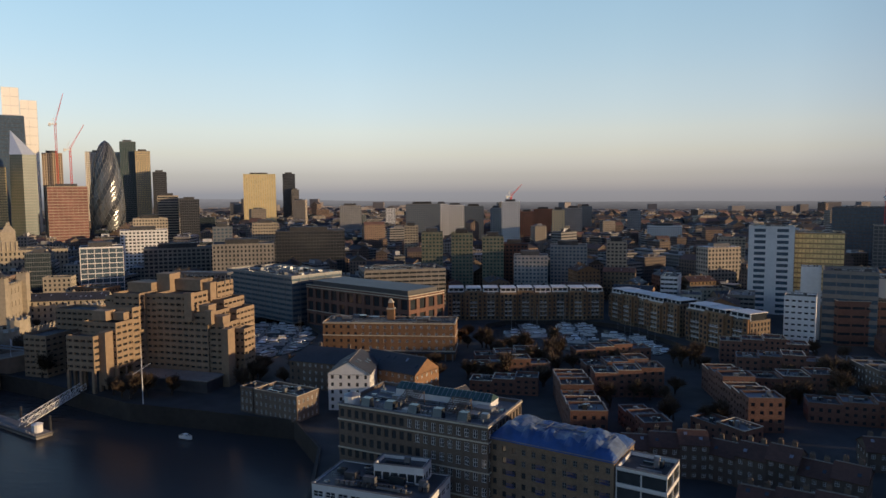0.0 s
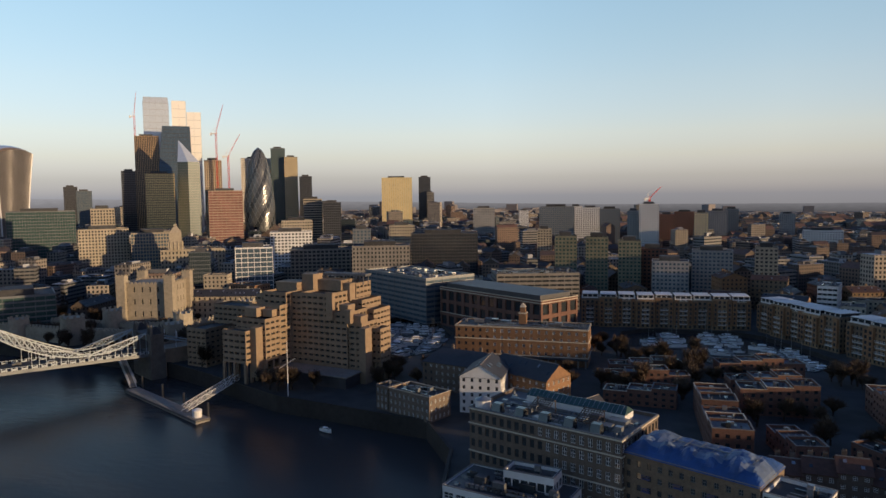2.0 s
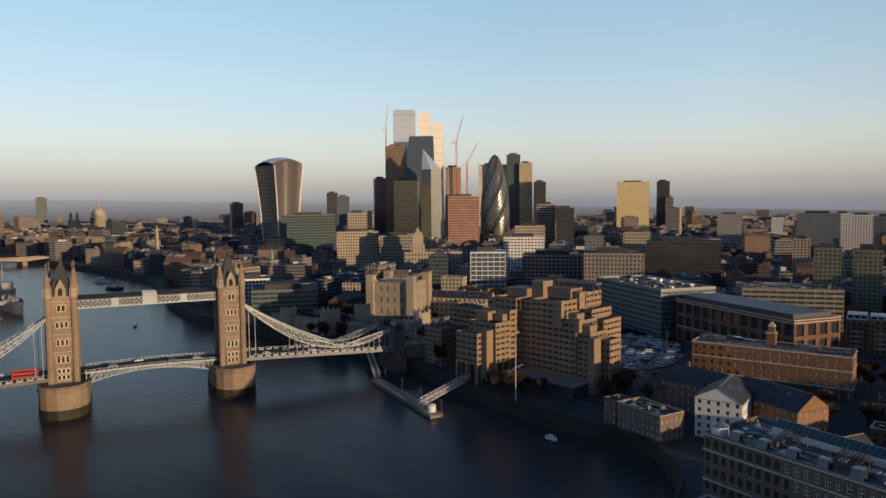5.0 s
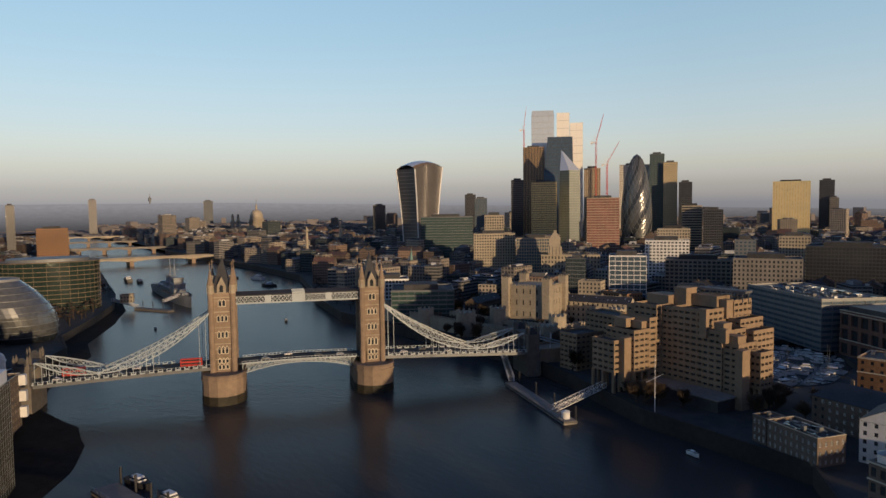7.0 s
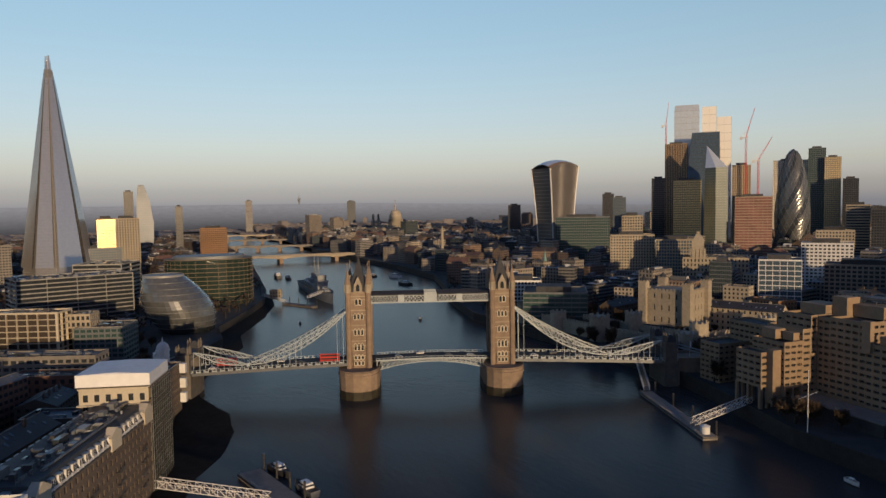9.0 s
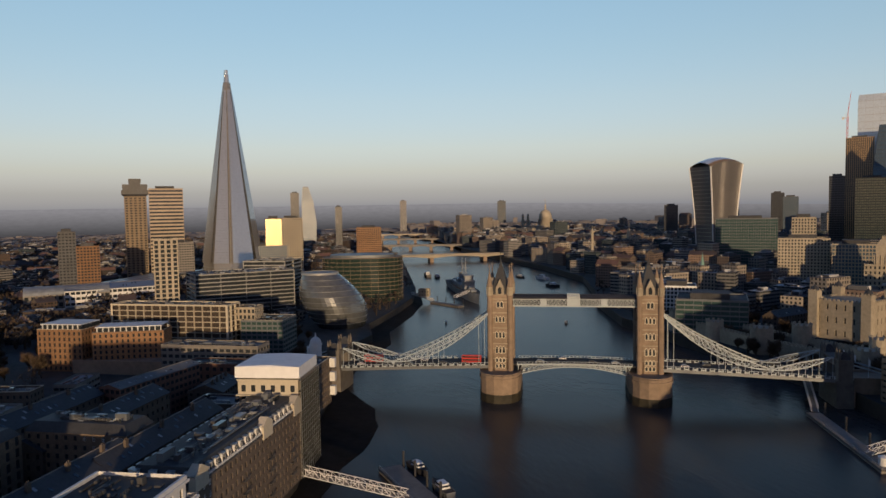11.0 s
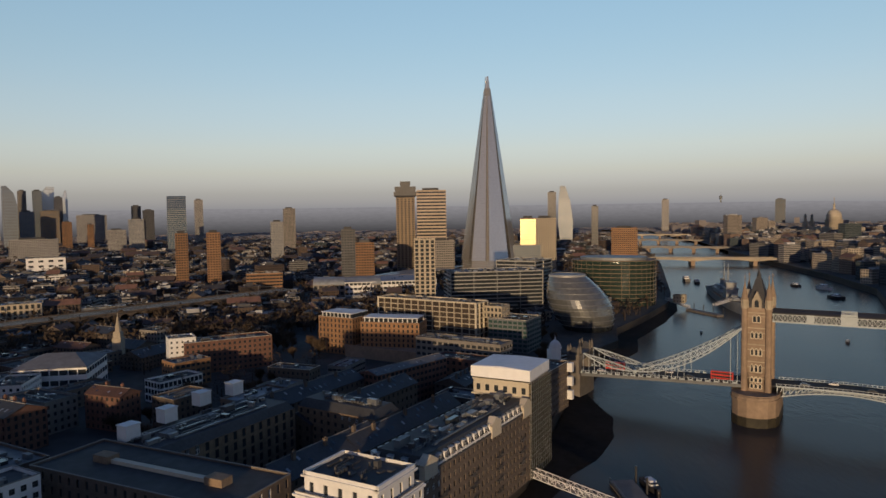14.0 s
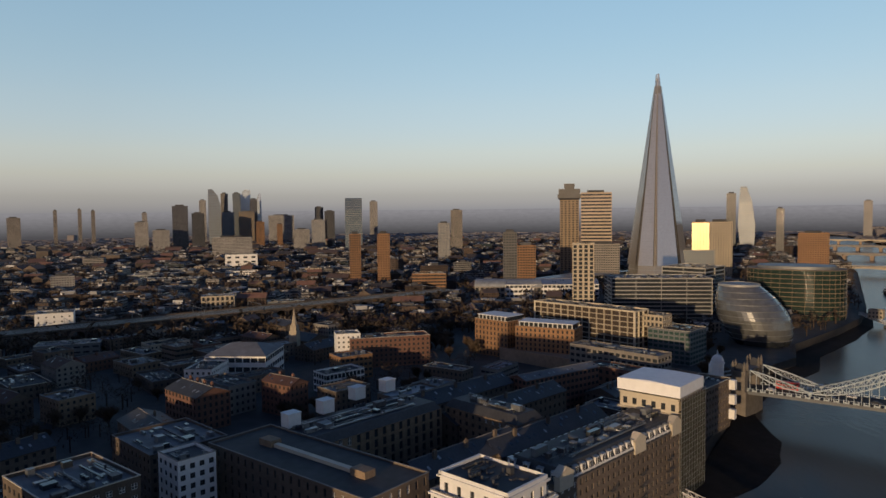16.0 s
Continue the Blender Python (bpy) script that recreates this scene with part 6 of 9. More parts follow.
def scaffolded_warehouse():
    """Warehouse wrapped in scaffolding with a white sheeted temporary roof."""
    w, d = 20, 22
    e = building("riverside warehouse wrapped in scaffolding under a white temporary roof", 9.5, -106, w, d, -28, 42, wall=M_BRICKD, bay=3, floor=3.4, ow=0.5, oh=0.5, junk=0, name="scaffolded_warehouse")
    h, hw, hd = 42 - GZ, w / 2, d / 2
    q = MB()
    q.box(-hw - 1, hw + 1, -hd - 1, hd + 1, h + 1.4, h + 5.5, bottom=True)
    q.loft(rect(w + 2, d + 2), h + 5.5, rect(w + 1, 3), h + 6.0, 0, 0)
    part("temporary_roof", q, M_SHEET, e, "white sheeted temporary roof")
    q = MB()
    for z0, z1, o_ in ((-9, -8.2, 0.7), (-5.4, -4.8, 0.9), (-4.8, 0.2, 0.25), (0.2, 0.8, 0.6)):
        q.box(-hw - o_, hw + o_, -hd - o_, hd + o_, h + z0, h + z1, bottom=True)
    part("attic", q, M_TRIM, e, "pale stone attic and cornices")
    for k in range(6):
        q = MB()
        u = -hd + d * (k + 0.5) / 6
        q.box(hw + 0.24, hw + 0.28, u - 0.8, u + 0.8, h - 3.8, h - 1.4, bottom=True)
        part("attic_window", q, M_PANE, e)
    for face in range(2):
        n = 9
        L = w + 2.4 if face == 0 else d + 2.4
        off = hd + 1.6 if face == 0 else hw + 1.6
        P3 = lambda u, z, k=0.0: (u, off + k, z) if face == 0 else (off + k, u, z)  # noqa: E731
        top = h + 1.2 if face == 0 else h - 9.5
        q = MB()
        for i in range(n + 1):
            u = -L / 2 + L * i / n
            q.bar(P3(u, 0), P3(u, top), 0.09)
            if i < n:
                q.bar(P3(u, 2 * (i % 4)), P3(u + L / n, 2 * (i % 4) + 8), 0.06)
        for k in range(int(top / 2)):
            q.bar(P3(-L / 2, 2 * k + 2.6), P3(L / 2, 2 * k + 2.6), 0.07)
        tagged(part("scaffold", q, M_METAL, e, "tube scaffold in dull steel"), kind="stuff")
        for k in range(int(top / 4)):
            q = MB()
            z = 4 * k + 3.4
            a_, b_ = P3(-L / 2, z, -1.2), P3(L / 2, z + 0.14, 0.1)
            q.box(a_[0], b_[0], min(a_[1], b_[1]), max(a_[1], b_[1]), z, z + 0.16, bottom=True) if face == 0 else q.box(off - 1.2, off + 0.1, -L / 2, L / 2, z, z + 0.16, bottom=True)
            part("scaffold_board", q, M_WOOD, e)
            q = MB()
            lo_ = z - 3.7
            q.face([P3(-L / 2, lo_, 0.02), P3(L / 2, lo_, 0.02), P3(L / 2, z - 0.1, 0.02), P3(-L / 2, z - 0.1, 0.02)])
            part("netting", q, M_SCAF, e, "olive debris netting")
    return e


scaffolded_warehouse()
e = building("brick warehouse with white oriel boxes by the bridge foot", -50, -88, 52, 15, -31, 30, wall=M_BRICKD, bay=3, floor=3.4, ow=0.4, oh=0.5, junk=5, name="riverside_warehouse")
for k in range(3):
    q = MB()
    q.box(-26.5, -24, 7.2, 10.2, 4 + 7 * k, 8.5 + 7 * k, bottom=True)
    part("oriel", q, M_WHITE, e, "white boxed oriel")


def domed_turret():
    e = thing("domed_turret", "white octagonal roof turret with a ribbed dome", "turret", -96, -70, GZ, 0)
    claim(-98, -76, 8, 8, 0)
    q = MB()
    q.cyl(0, 0, 0, 24, 3.2, 3.2, 8)
    q.cyl(0, 0, 24, 24.8, 3.6, 3.6, 8)
    q.box(-9, -5, -3, 3, 0, 22)
    part("shaft", q, M_WHITE, e)
    q = MB()
    q.lathe([(3.2 * math.cos(a), 24.8 + 3.8 * math.sin(a)) for a in [i * math.pi / 16 for i in range(9)]], n=16)
    q.cyl(0, 0, 28.5, 31, 0.5, 0.1, 8)
    part("dome", q, M_WHITE, e)


domed_turret()


def railway_viaduct():
    """Brick arches under a broad deck of tracks, from the south-east into the station."""
    p, q_ = Vector((-60, -690)), Vector((-540, -306))
    L, d = (q_ - p).length, (q_ - p).normalized()
    m = (p + q_) / 2
    rot = math.degrees(math.atan2(d.y, d.x))
    e = thing("railway_viaduct", "long dark brick railway viaduct with many tracks", "viaduct", m.x, m.y, GZ, rot)
    for k in range(8):
        s = L / 8
        claim(p.x + d.x * s * (k + 0.5), p.y + d.y * s * (k + 0.5), s, 40, rot)
    n = int(L / 12)
    for i in range(n):
        x0, x1 = -L / 2 + L * i / n, -L / 2 + L * (i + 1) / n
        q = MB()
        q.box(x0, x0 + 2.0, -17, 17, 0, 8.5)
        for k in range(8):          # stepped ring of the arch
            a0, a1 = math.pi * k / 8, math.pi * (k + 1) / 8
            c, r = (x0 + 2 + x1) / 2, (x1 - x0 - 2) / 2
            xa, xb = c - r * math.cos(a0), c - r * math.cos(a1)
            za, zb = 4 + 3.6 * math.sin(a0), 4 + 3.6 * math.sin(a1)
            for y_ in (-17, 17):
                f_ = [(xa, y_, za), (xb, y_, zb), (xb, y_, 8.5), (xa, y_, 8.5)]
                q.face(f_ if y_ < 0 else f_[::-1])
            q.face([(xa, -17, za), (xa, 17, za), (xb, 17, zb), (xb, -17, zb)])
        part("arch", q, M_BRICKD, e)
    q = MB()
    q.box(-L / 2, L / 2, -17.3, 17.3, 8.5, 9.1, bottom=True)
    part("deck", q, M_ASPH, e, "ballasted dark deck")
    for y_ in (-17, 17):
        q = MB()
        q.box(-L / 2, L / 2, y_ - 0.3, y_ + 0.3, 9.1, 10.3)
        part("parapet", q, M_BRICKD, e)
    for k in range(7):
        for s in (-0.72, 0.72):
            q = MB()
            y_ = -13.5 + 4.5 * k + s
            q.box(-L / 2, L / 2, y_ - 0.1, y_ + 0.1, 9.1, 9.35)
            part("rail", q, M_METAL, e)
    for k in range(int(L / 55)):
        q = MB()
        x_ = -L / 2 + 30 + 55 * k
        for y_ in (-16, 16):
            q.bar((x_, y_, 9), (x_, y_, 16), 0.18)
        q.bar((x_, -16, 15.8), (x_, 16, 15.8), 0.16)
        part("gantry", q, M_METAL, e, "steel signal gantry")
    return e


railway_viaduct()
# station: an arched shed at its throat and long platform canopies
def train_shed(x, y, w, L, z, h, rot):
    e = thing("train_shed", "station shed with a curved grey metal roof", "station", x, y, GZ, rot)
    claim(x, y, L, w, rot)
    q = MB()
    for k in range(10):
        a0, a1 = math.pi * k / 10, math.pi * (k + 1) / 10
        q.face([(-L / 2, w / 2 * math.cos(a0), z + h * math.sin(a0)), (L / 2, w / 2 * math.cos(a0), z + h * math.sin(a0)), (L / 2, w / 2 * math.cos(a1), z + h * math.sin(a1)), (-L / 2, w / 2 * math.cos(a1), z + h * math.sin(a1))])
    part("roof", q, M_ROOFB, e)
    q = MB()
    for s in (-1, 1):
        q.face([(s * L / 2, w / 2 * math.cos(math.pi * k / 10), z + h * math.sin(math.pi * k / 10)) for k in range(11)])
    part("gable", q, M_GREYP, e)
    W, P = MB(), MB()
    c = [(-L / 2, -w / 2), (L / 2, -w / 2), (L / 2, w / 2), (-L / 2, w / 2)]
    for i in range(4):
        a, b = c[i], c[(i + 1) % 4]
        facade(W, P, a, b, 0, z, 2, max(2, round(math.dist(a, b) / 6)), 0.6, 0.6, 0.2, 0.4)
    part("wall", W, M_CONC, e)
    tagged(part("window_panes", P, M_PANE, e), kind="stuff")


train_shed(-552, -240, 30, 80, 14, 8, 94)
for k in range(7):
    e = thing("platform_canopy", "long pale platform canopy of the station", "canopy", -715 + 6.3 * k, -172 - 11.5 * k + 34, GZ + 9, 151, "platform canopies")
    claim(-715 + 6.3 * k, -172 - 11.5 * k + 34, 200, 9, 151, 0)
    q = MB()
    q.box(-100, 100, -3.6, 3.6, 3.2, 3.9, bottom=True)
    part("canopy", q, M_ROOFB if k % 2 else M_METAL, e)
    for j in range(8):
        q = MB()
        q.cyl(-90 + 26 * j, 0, -9, 3.2, 0.35, 0.35, 6)
        part("column", q, M_METAL, e)


# ---------------------------------------------------------------- towers and landmarks
def tower(label, x, y, w, d, rot, top, wall, pane, bay=3.0, floor=3.9, ow=0.8, oh=0.7, base=10.0, cap=True, name="office_tower", rec=0.3):
    """A plain high-rise: a grid of fins and floors over set-back glazing."""
    claim(x, y, w, d, rot)
    e = thing(name, label, "tower", x, y, base, rot)
    W, P, R = MB(), MB(), MB()
    h = top - base
    c = [(-w / 2, -d / 2), (w / 2, -d / 2), (w / 2, d / 2), (-w / 2, d / 2)]
    rows = max(2, round(h / floor))
    for i in range(4):
        L = w if i % 2 == 0 else d
        facade(W, P, c[i], c[(i + 1) % 4], 0, h - 1, rows, max(1, round(L / bay)), ow, oh, (1 - oh) / 2, rec)
        a, b = c[i], c[(i + 1) % 4]
        W.face([(*a, h - 1), (*b, h - 1), (*b, h), (*a, h)])
    flat_roof(W, R, c, h, 0.9)
    if cap:
        R.box(-w * 0.3, w * 0.25, -d * 0.3, d * 0.3, h - 1, h + 3.5)
    part("frame", W, wall, e)
    tagged(part("glazing", P, pane, e), kind="stuff")
    part("roof", R, M_FELT, e)
    return e


def skin(name, label, x, y, rot, base, sections, glass, rib, step=2, category="tower", floor=4.0, roof=None, mull=3.0):
    """A tower whose plan changes with height: lofted glazing, with proud floor bands and mullions that follow it."""
    e = thing(name, label, category, x, y, base, rot)
    G_, B_ = MB(), MB()
    for (p, z0), (q, z1) in zip(sections, sections[1:]):
        rows = max(1, round((z1 - z0) / floor))
        n = len(p)

        def at(t):
            return [(a[0] + (b[0] - a[0]) * t, a[1] + (b[1] - a[1]) * t) for a, b in zip(p, q)]
        for r in range(rows):
            t0, t1 = r / rows, (r + 1) / rows
            G_.loft(at(t0), z0 + (z1 - z0) * t0, at(t1), z0 + (z1 - z0) * t1)
            z = z0 + (z1 - z0) * t0
            ringp = at(t0)
            cx, cy = sum(a[0] for a in ringp) / n, sum(a[1] for a in ringp) / n
            out = [(a[0] + (a[0] - cx) * 0.006 + 0.0, a[1] + (a[1] - cy) * 0.006) for a in ringp]
            B_.loft(out, z, out, z + 0.7)
        for i in range(n):
            a, b = p[i], p[(i + 1) % n]
            c, d = q[i], q[(i + 1) % n]
            L = math.hypot(b[0] - a[0], b[1] - a[1])
            k = max(1, round(L / mull))
            for j in range(k):
                u = j / k
                B_.bar((a[0] + (b[0] - a[0]) * u, a[1] + (b[1] - a[1]) * u, z0), (c[0] + (d[0] - c[0]) * u, c[1] + (d[1] - c[1]) * u, z1), 0.14)
    G_.face([(*a, sections[-1][1]) for a in sections[-1][0]])
    part("glazing", G_, glass, e)
    tagged(part("floor_band", B_, rib, e), kind="stuff")
    if roof:
        part("crown", roof, rib, e)
    return e


# the glass spire
def glass_spire():
    x, y = -797, -50
    claim(x, y, 80, 80, 0)
    oct0 = [(-38, -15), (-21, -38), (17, -38), (40, -21), (40, 17), (19, 40), (-17, 40), (-38, 21)]
    oct1 = [(a * 0.055, b * 0.055) for a, b in oct0]

    def at(t):
        return [(a[0] + (b[0] - a[0]) * t, a[1] + (b[1] - a[1]) * t) for a, b in zip(oct0, oct1)]
    secs = [(at(t), 8 + 304 * t) for t in (0, 0.2, 0.4, 0.6, 0.8, 0.94)]
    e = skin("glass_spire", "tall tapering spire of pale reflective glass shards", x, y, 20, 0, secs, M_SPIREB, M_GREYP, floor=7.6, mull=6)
    top = secs[-1][0]
    for i in range(0, 8):
        q = MB()
        a, b = top[i], top[(i + 1) % 8]
        zt = 312 - 6 * (i % 3)
        m = ((a[0] + b[0]) / 2 * 0.5, (a[1] + b[1]) / 2 * 0.5)
        q.face([(*a, 280), (*b, 280), (b[0] * 0.5 + m[0] * 0.3, b[1] * 0.5 + m[1] * 0.3, zt), (a[0] * 0.5 + m[0] * 0.3, a[1] * 0.5 + m[1] * 0.3, zt)])
        q.bar((*a, 280), (a[0] * 0.4, a[1] * 0.4, zt), 0.4)
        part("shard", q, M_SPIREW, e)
    # proud overlapping glass faces, reflected light put into each one's tone
    for i in range(8):
        q = MB()
        a0, b0, a1, b1 = Vector(oct0[i]), Vector(oct0[(i + 1) % 8]), Vector(oct1[i]), Vector(oct1[(i + 1) % 8])
        d = (b0 - a0).normalized()
        n = Vector((d.y, -d.x)) * 1.2
        k0, k1 = (0.08, 0.92)
        lo0, lo1 = a0.lerp(b0, k0) + n, a0.lerp(b0, k1) + n
        hi0, hi1 = a0.lerp(a1, 0.9).lerp(b0.lerp(b1, 0.9), k0) + n * 0.4, a0.lerp(a1, 0.9).lerp(b0.lerp(b1, 0.9), k1) + n * 0.4
        m = 64
        for r in range(m):
            t0, t1 = r / m, (r + 0.97) / m
            q.face([(*lo0.lerp(hi0, t0), 30 + 252 * t0), (*lo1.lerp(hi1, t0), 30 + 252 * t0), (*lo1.lerp(hi1, t1), 30 + 252 * t1), (*lo0.lerp(hi0, t1), 30 + 252 * t1)])
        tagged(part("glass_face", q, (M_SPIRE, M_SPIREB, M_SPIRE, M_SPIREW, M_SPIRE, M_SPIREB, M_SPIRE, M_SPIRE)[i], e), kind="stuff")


glass_spire()


# the rounded diagrid tower
def gherkin():
    x, y = -376, 1050
    claim(x, y, 60, 60, 0)
    e = thing("rounded_glass_tower", "cigar-shaped dark glass tower with spiralling lattice", "tower", x, y, 12)
    H = 182.0

    def rad(z):
        t = z / H
        return 24.5 + 4.2 * math.sin(math.pi * min(1, t / 0.72)) if t < 0.36 else 28.7 * math.sqrt(max(0.0, 1 - (max(0, t - 0.36) / 0.64) ** 1.4))
    G_ = MB()
    n, rows = 36, 40
    for r in range(rows):
        z0, z1 = H * r / rows, H * (r + 1) / rows
        for i in range(n):
            tw = 2 * math.pi * 0.5 / n
            a0, a1 = 2 * math.pi * i / n + r * tw, 2 * math.pi * (i + 1) / n + r * tw
            b0, b1 = a0 + tw, a1 + tw
            dark = 1 if (i % 6) in (0, 1) else 0
            G_.face([(rad(z0) * math.cos(a0), rad(z0) * math.sin(a0), z0), (rad(z0) * math.cos(a1), rad(z0) * math.sin(a1), z0), (rad(z1) * math.cos(b1), rad(z1) * math.sin(b1), z1), (rad(z1) * math.cos(b0), rad(z1) * math.sin(b0), z1)], dark)
    part("glazing", G_, [M_HALL, M_PANE], e, "spiralling bands of dark and clear glass")
    B_ = MB()
    for s in (-1, 1):
        for i in range(18):
            for r in range(0, rows - 2, 2):
                a, b = 2 * math.pi * (i + s * r * 0.25) / 18, 2 * math.pi * (i + s * (r + 2) * 0.25) / 18
                z0, z1 = H * r / rows, H * (r + 2) / rows
                B_.bar(((rad(z0) + 0.2) * math.cos(a), (rad(z0) + 0.2) * math.sin(a), z0), ((rad(z1) + 0.2) * math.cos(b), (rad(z1) + 0.2) * math.sin(b), z1), 0.27)
    part("diagrid", B_, M_GREYP, e, "pale diagonal lattice")


gherkin()


# the top-heavy curved tower
def top_heavy():
    x, y = -602, 693
    claim(x, y, 64, 64, 86)
    e = thing("top_heavy_tower", "curved top-heavy tower with close grey fins and a glazed crown", "tower", x, y, 14, 86)
    F, S, n = MB(), MB(), 20
    ribs = {}
    K = 24

    def half(t):
        return 21 + 10.5 * t ** 1.7, 20 + 5.5 * t ** 1.5

    def front(u, t, sy):      # broad fronts swell outwards in the middle
        w, d = half(t)
        return u * w, sy * (d + 3.0 * (1 - u * u) * t)

    def flank(v, t, sx):      # narrow flanks are slightly hollow
        w, d = half(t)
        return sx * (w - 2.0 * (1 - v * v)), v * d
    top = lambda u: 150 + 9 * (1 - ((u - 0.15) / 1.15) ** 2)  # noqa: E731
    for k in range(K):
        t0, t1 = k / K, (k + 1) / K
        for sy in (-1, 1):
            for i in range(n):
                u0, u1 = -1 + 2 * i / n, -1 + 2 * (i + 1) / n
                pts = [(*front(u0, t0, sy), top(u0) * t0), (*front(u1, t0, sy), top(u1) * t0), (*front(u1, t1, sy), top(u1) * t1), (*front(u0, t1, sy), top(u0) * t1)]
                F.face(pts if sy < 0 else pts[::-1], 0)
                nx = front(u0, t0, sy)
                F.bar((nx[0], nx[1] + sy * 0.25, top(u0) * t0), (front(u0, t1, sy)[0], front(u0, t1, sy)[1] + sy * 0.25, top(u0) * t1), 0.2, 1)
                um = (u0 + u1) / 2
                F.bar((front(um, t0, sy)[0], front(um, t0, sy)[1] + sy * 0.25, top(um) * t0), (front(um, t1, sy)[0], front(um, t1, sy)[1] + sy * 0.25, top(um) * t1), 0.28, 1)
        for sx in (-1, 1):
            m = 8
            for i in range(m):
                v0, v1 = -1 + 2 * i / m, -1 + 2 * (i + 1) / m
                pts = [(*flank(v0, t0, sx), top(sx) * t0), (*flank(v1, t0, sx), top(sx) * t0), (*flank(v1, t1, sx), top(sx) * t1), (*flank(v0, t1, sx), top(sx) * t1)]
                S.face(pts if sx > 0 else pts[::-1], 0)
            a, b = flank(-1, t0, sx), flank(1, t0, sx)
            S.bar((*a, top(sx) * t0 + 0.5), (*b, top(sx) * t0 + 0.5), 0.35, 1)
            for sy in (-1, 1):
                c0, c1 = flank(sy, t0, sx), flank(sy, t1, sx)
                ribs.setdefault((sx, sy), MB()).bar((*c0, top(sx) * t0), (*c1, top(sx) * t1), 0.9)
    part("broad_front", F, [M_FIN, M_FINP], e, "bowed front with close grey fins")
    tagged(part("flank", S, [M_FIN, M_BAND], e, "dark glazed flank with floor bands"), kind="stuff")
    for q in ribs.values():
        part("corner_rib", q, M_WHITE, e, "pale curved corner rib")
    R = MB()
    for i in range(n):
        u0, u1 = -1 + 2 * i / n, -1 + 2 * (i + 1) / n
        for k in range(8):
            v0, v1 = -1 + 2 * k / 8, -1 + 2 * (k + 1) / 8
            pt = lambda u, v: (u * 31.5, v * (25.5 + 3 * (1 - u * u)), top(u) + 7 * (1 - v * v))  # noqa: E731
            R.face([pt(u0, v0), pt(u1, v0), pt(u1, v1), pt(u0, v1)], 1 if k in (0, 7) else 0)
    part("crown", R, [M_PANEM, M_BRONZE], e, "curved glazed crown")


top_heavy()

# the cluster
skin("tall_glass_tower", "faceted pale glass tower, the tallest of the cluster", -586, 1039, 36, 14, [(rect(46, 38), 0), (rect(46, 38), 268), (rect(43, 35), 280)], M_PANEM, M_BAND, floor=12, mull=12)
# both shoulders carry the sunlight in the colour of glass and bars
skin("tall_glass_tower", "shoulder of the tallest tower, sunlight put into its bright glass", -551, 1062, 34, 14, [(rect(26, 24), 0), (rect(26, 24), 275)], M_PANEW, M_RIBW, floor=16, mull=13)
skin("tall_glass_tower", "lower shoulder of the tallest tower, sunlight put into its bright glass", -529, 1078, 34, 14, [(rect(26, 24), 0), (rect(26, 24), 254)], M_PANEW, M_RIBW, floor=16, mull=13)
claim(-560, 1055, 100, 60, 35)
tower("brown tower under construction with open upper floors", -562, 975, 42, 36, 36, 214, M_BRONZE, M_PANE, 3.0, 4, 0.55, 0.9, 12)
tower("scaffolded lower tower floors", -588, 955, 26, 30, 38, 150, M_DARK, M_PANE, 4, 4, 0.9, 0.7, 12)
skin("wedge_tower", "dark blue glass wedge tower sloping back to its top", -510, 982, 35, 12, [(rect(62, 56), 0), (rect(56, 40, 2, 8), 150), (rect(48, 22, 5, 17), 221)], M_PANEB, M_DARK, floor=7, mull=5)
claim(-510, 982, 60, 60, 35)
skin("folded_tower", "angular folded glass tower with a sloping peak", -447, 929, 33, 12, [([(-20, -18), (0, -22), (20, -16), (20, 18), (-20, 18)], 0), ([(-17, -14), (0, -22), (19, -14), (19, 16), (-17, 16)], 150)], M_TEAL, M_GREYP, floor=4.5, mull=3)
q = MB()
pk = [(-17, -14, 150), (0, -22, 150), (19, -14, 150), (19, 16, 150), (-17, 16, 150)]
tip = (-15, 12, 190)
for a, b in zip(pk, pk[1:] + pk[:1]):
    q.face([a, b, tip])
pkt = thing("folded_tower_peak", "sloping glass peak of a folded tower", "tower", -447, 929, 12, 33)
part("slope", q, M_PANEM, pkt)
claim(-447, 929, 44, 44, 33)
tower("gold-bronze mirrored office tower", -461, 868, 45, 34, 36, 141, M_BRONZE, M_GOLD, 3, 4, 0.85, 0.75, 12)
tower("concrete core tower under construction", -335, 826, 26, 24, 32, 158, M_CREAM, M_SAND, 3, 4, 0.6, 0.85, 12)
tower("building frame behind red scaffolding", -304, 808, 50, 36, 31, 110, M_CREAM, M_ROSE, 6, 4, 0.95, 0.75, 12)
tower("broad pale tower behind the rounded tower", -490, 1256, 68, 40, 28, 186, M_STONE, M_PANEW, 3, 4, 0.6, 0.6, 12)
tower("dark slab of a stepped tower with mast", -427, 1233, 30, 36, 27, 205, M_GREYP, M_PANEG, 3, 4, 0.8, 0.8, 12)
# gold panes paint the sunlit half of the stepped tower
tower("slab of a stepped tower, sunlight put into its gold panes", -399, 1238, 28, 40, 26, 186, M_STONE, M_GOLD, 3, 4, 0.6, 0.6, 12)
tower("dark brown office tower", -354, 1213, 26, 24, 25, 143, M_DARK, M_PANE, 3, 4, 0.7, 0.7, 12)
tower("dark banded tower with pale rounded top", -199, 898, 30, 26, 24, 96, M_STONE, M_PANE, 30, 4, 0.95, 0.5, 12)
tower("dark glass office block", -159, 883, 28, 26, 22, 90, M_DARK, M_PANE, 3, 4, 0.7, 0.7, 12)
tower("residential tower, sun glare put into its pale gold", -245, 1520, 76, 40, 17, 146, M_PALEG, M_GOLD, 5.5, 4, 0.45, 0.97, 12)
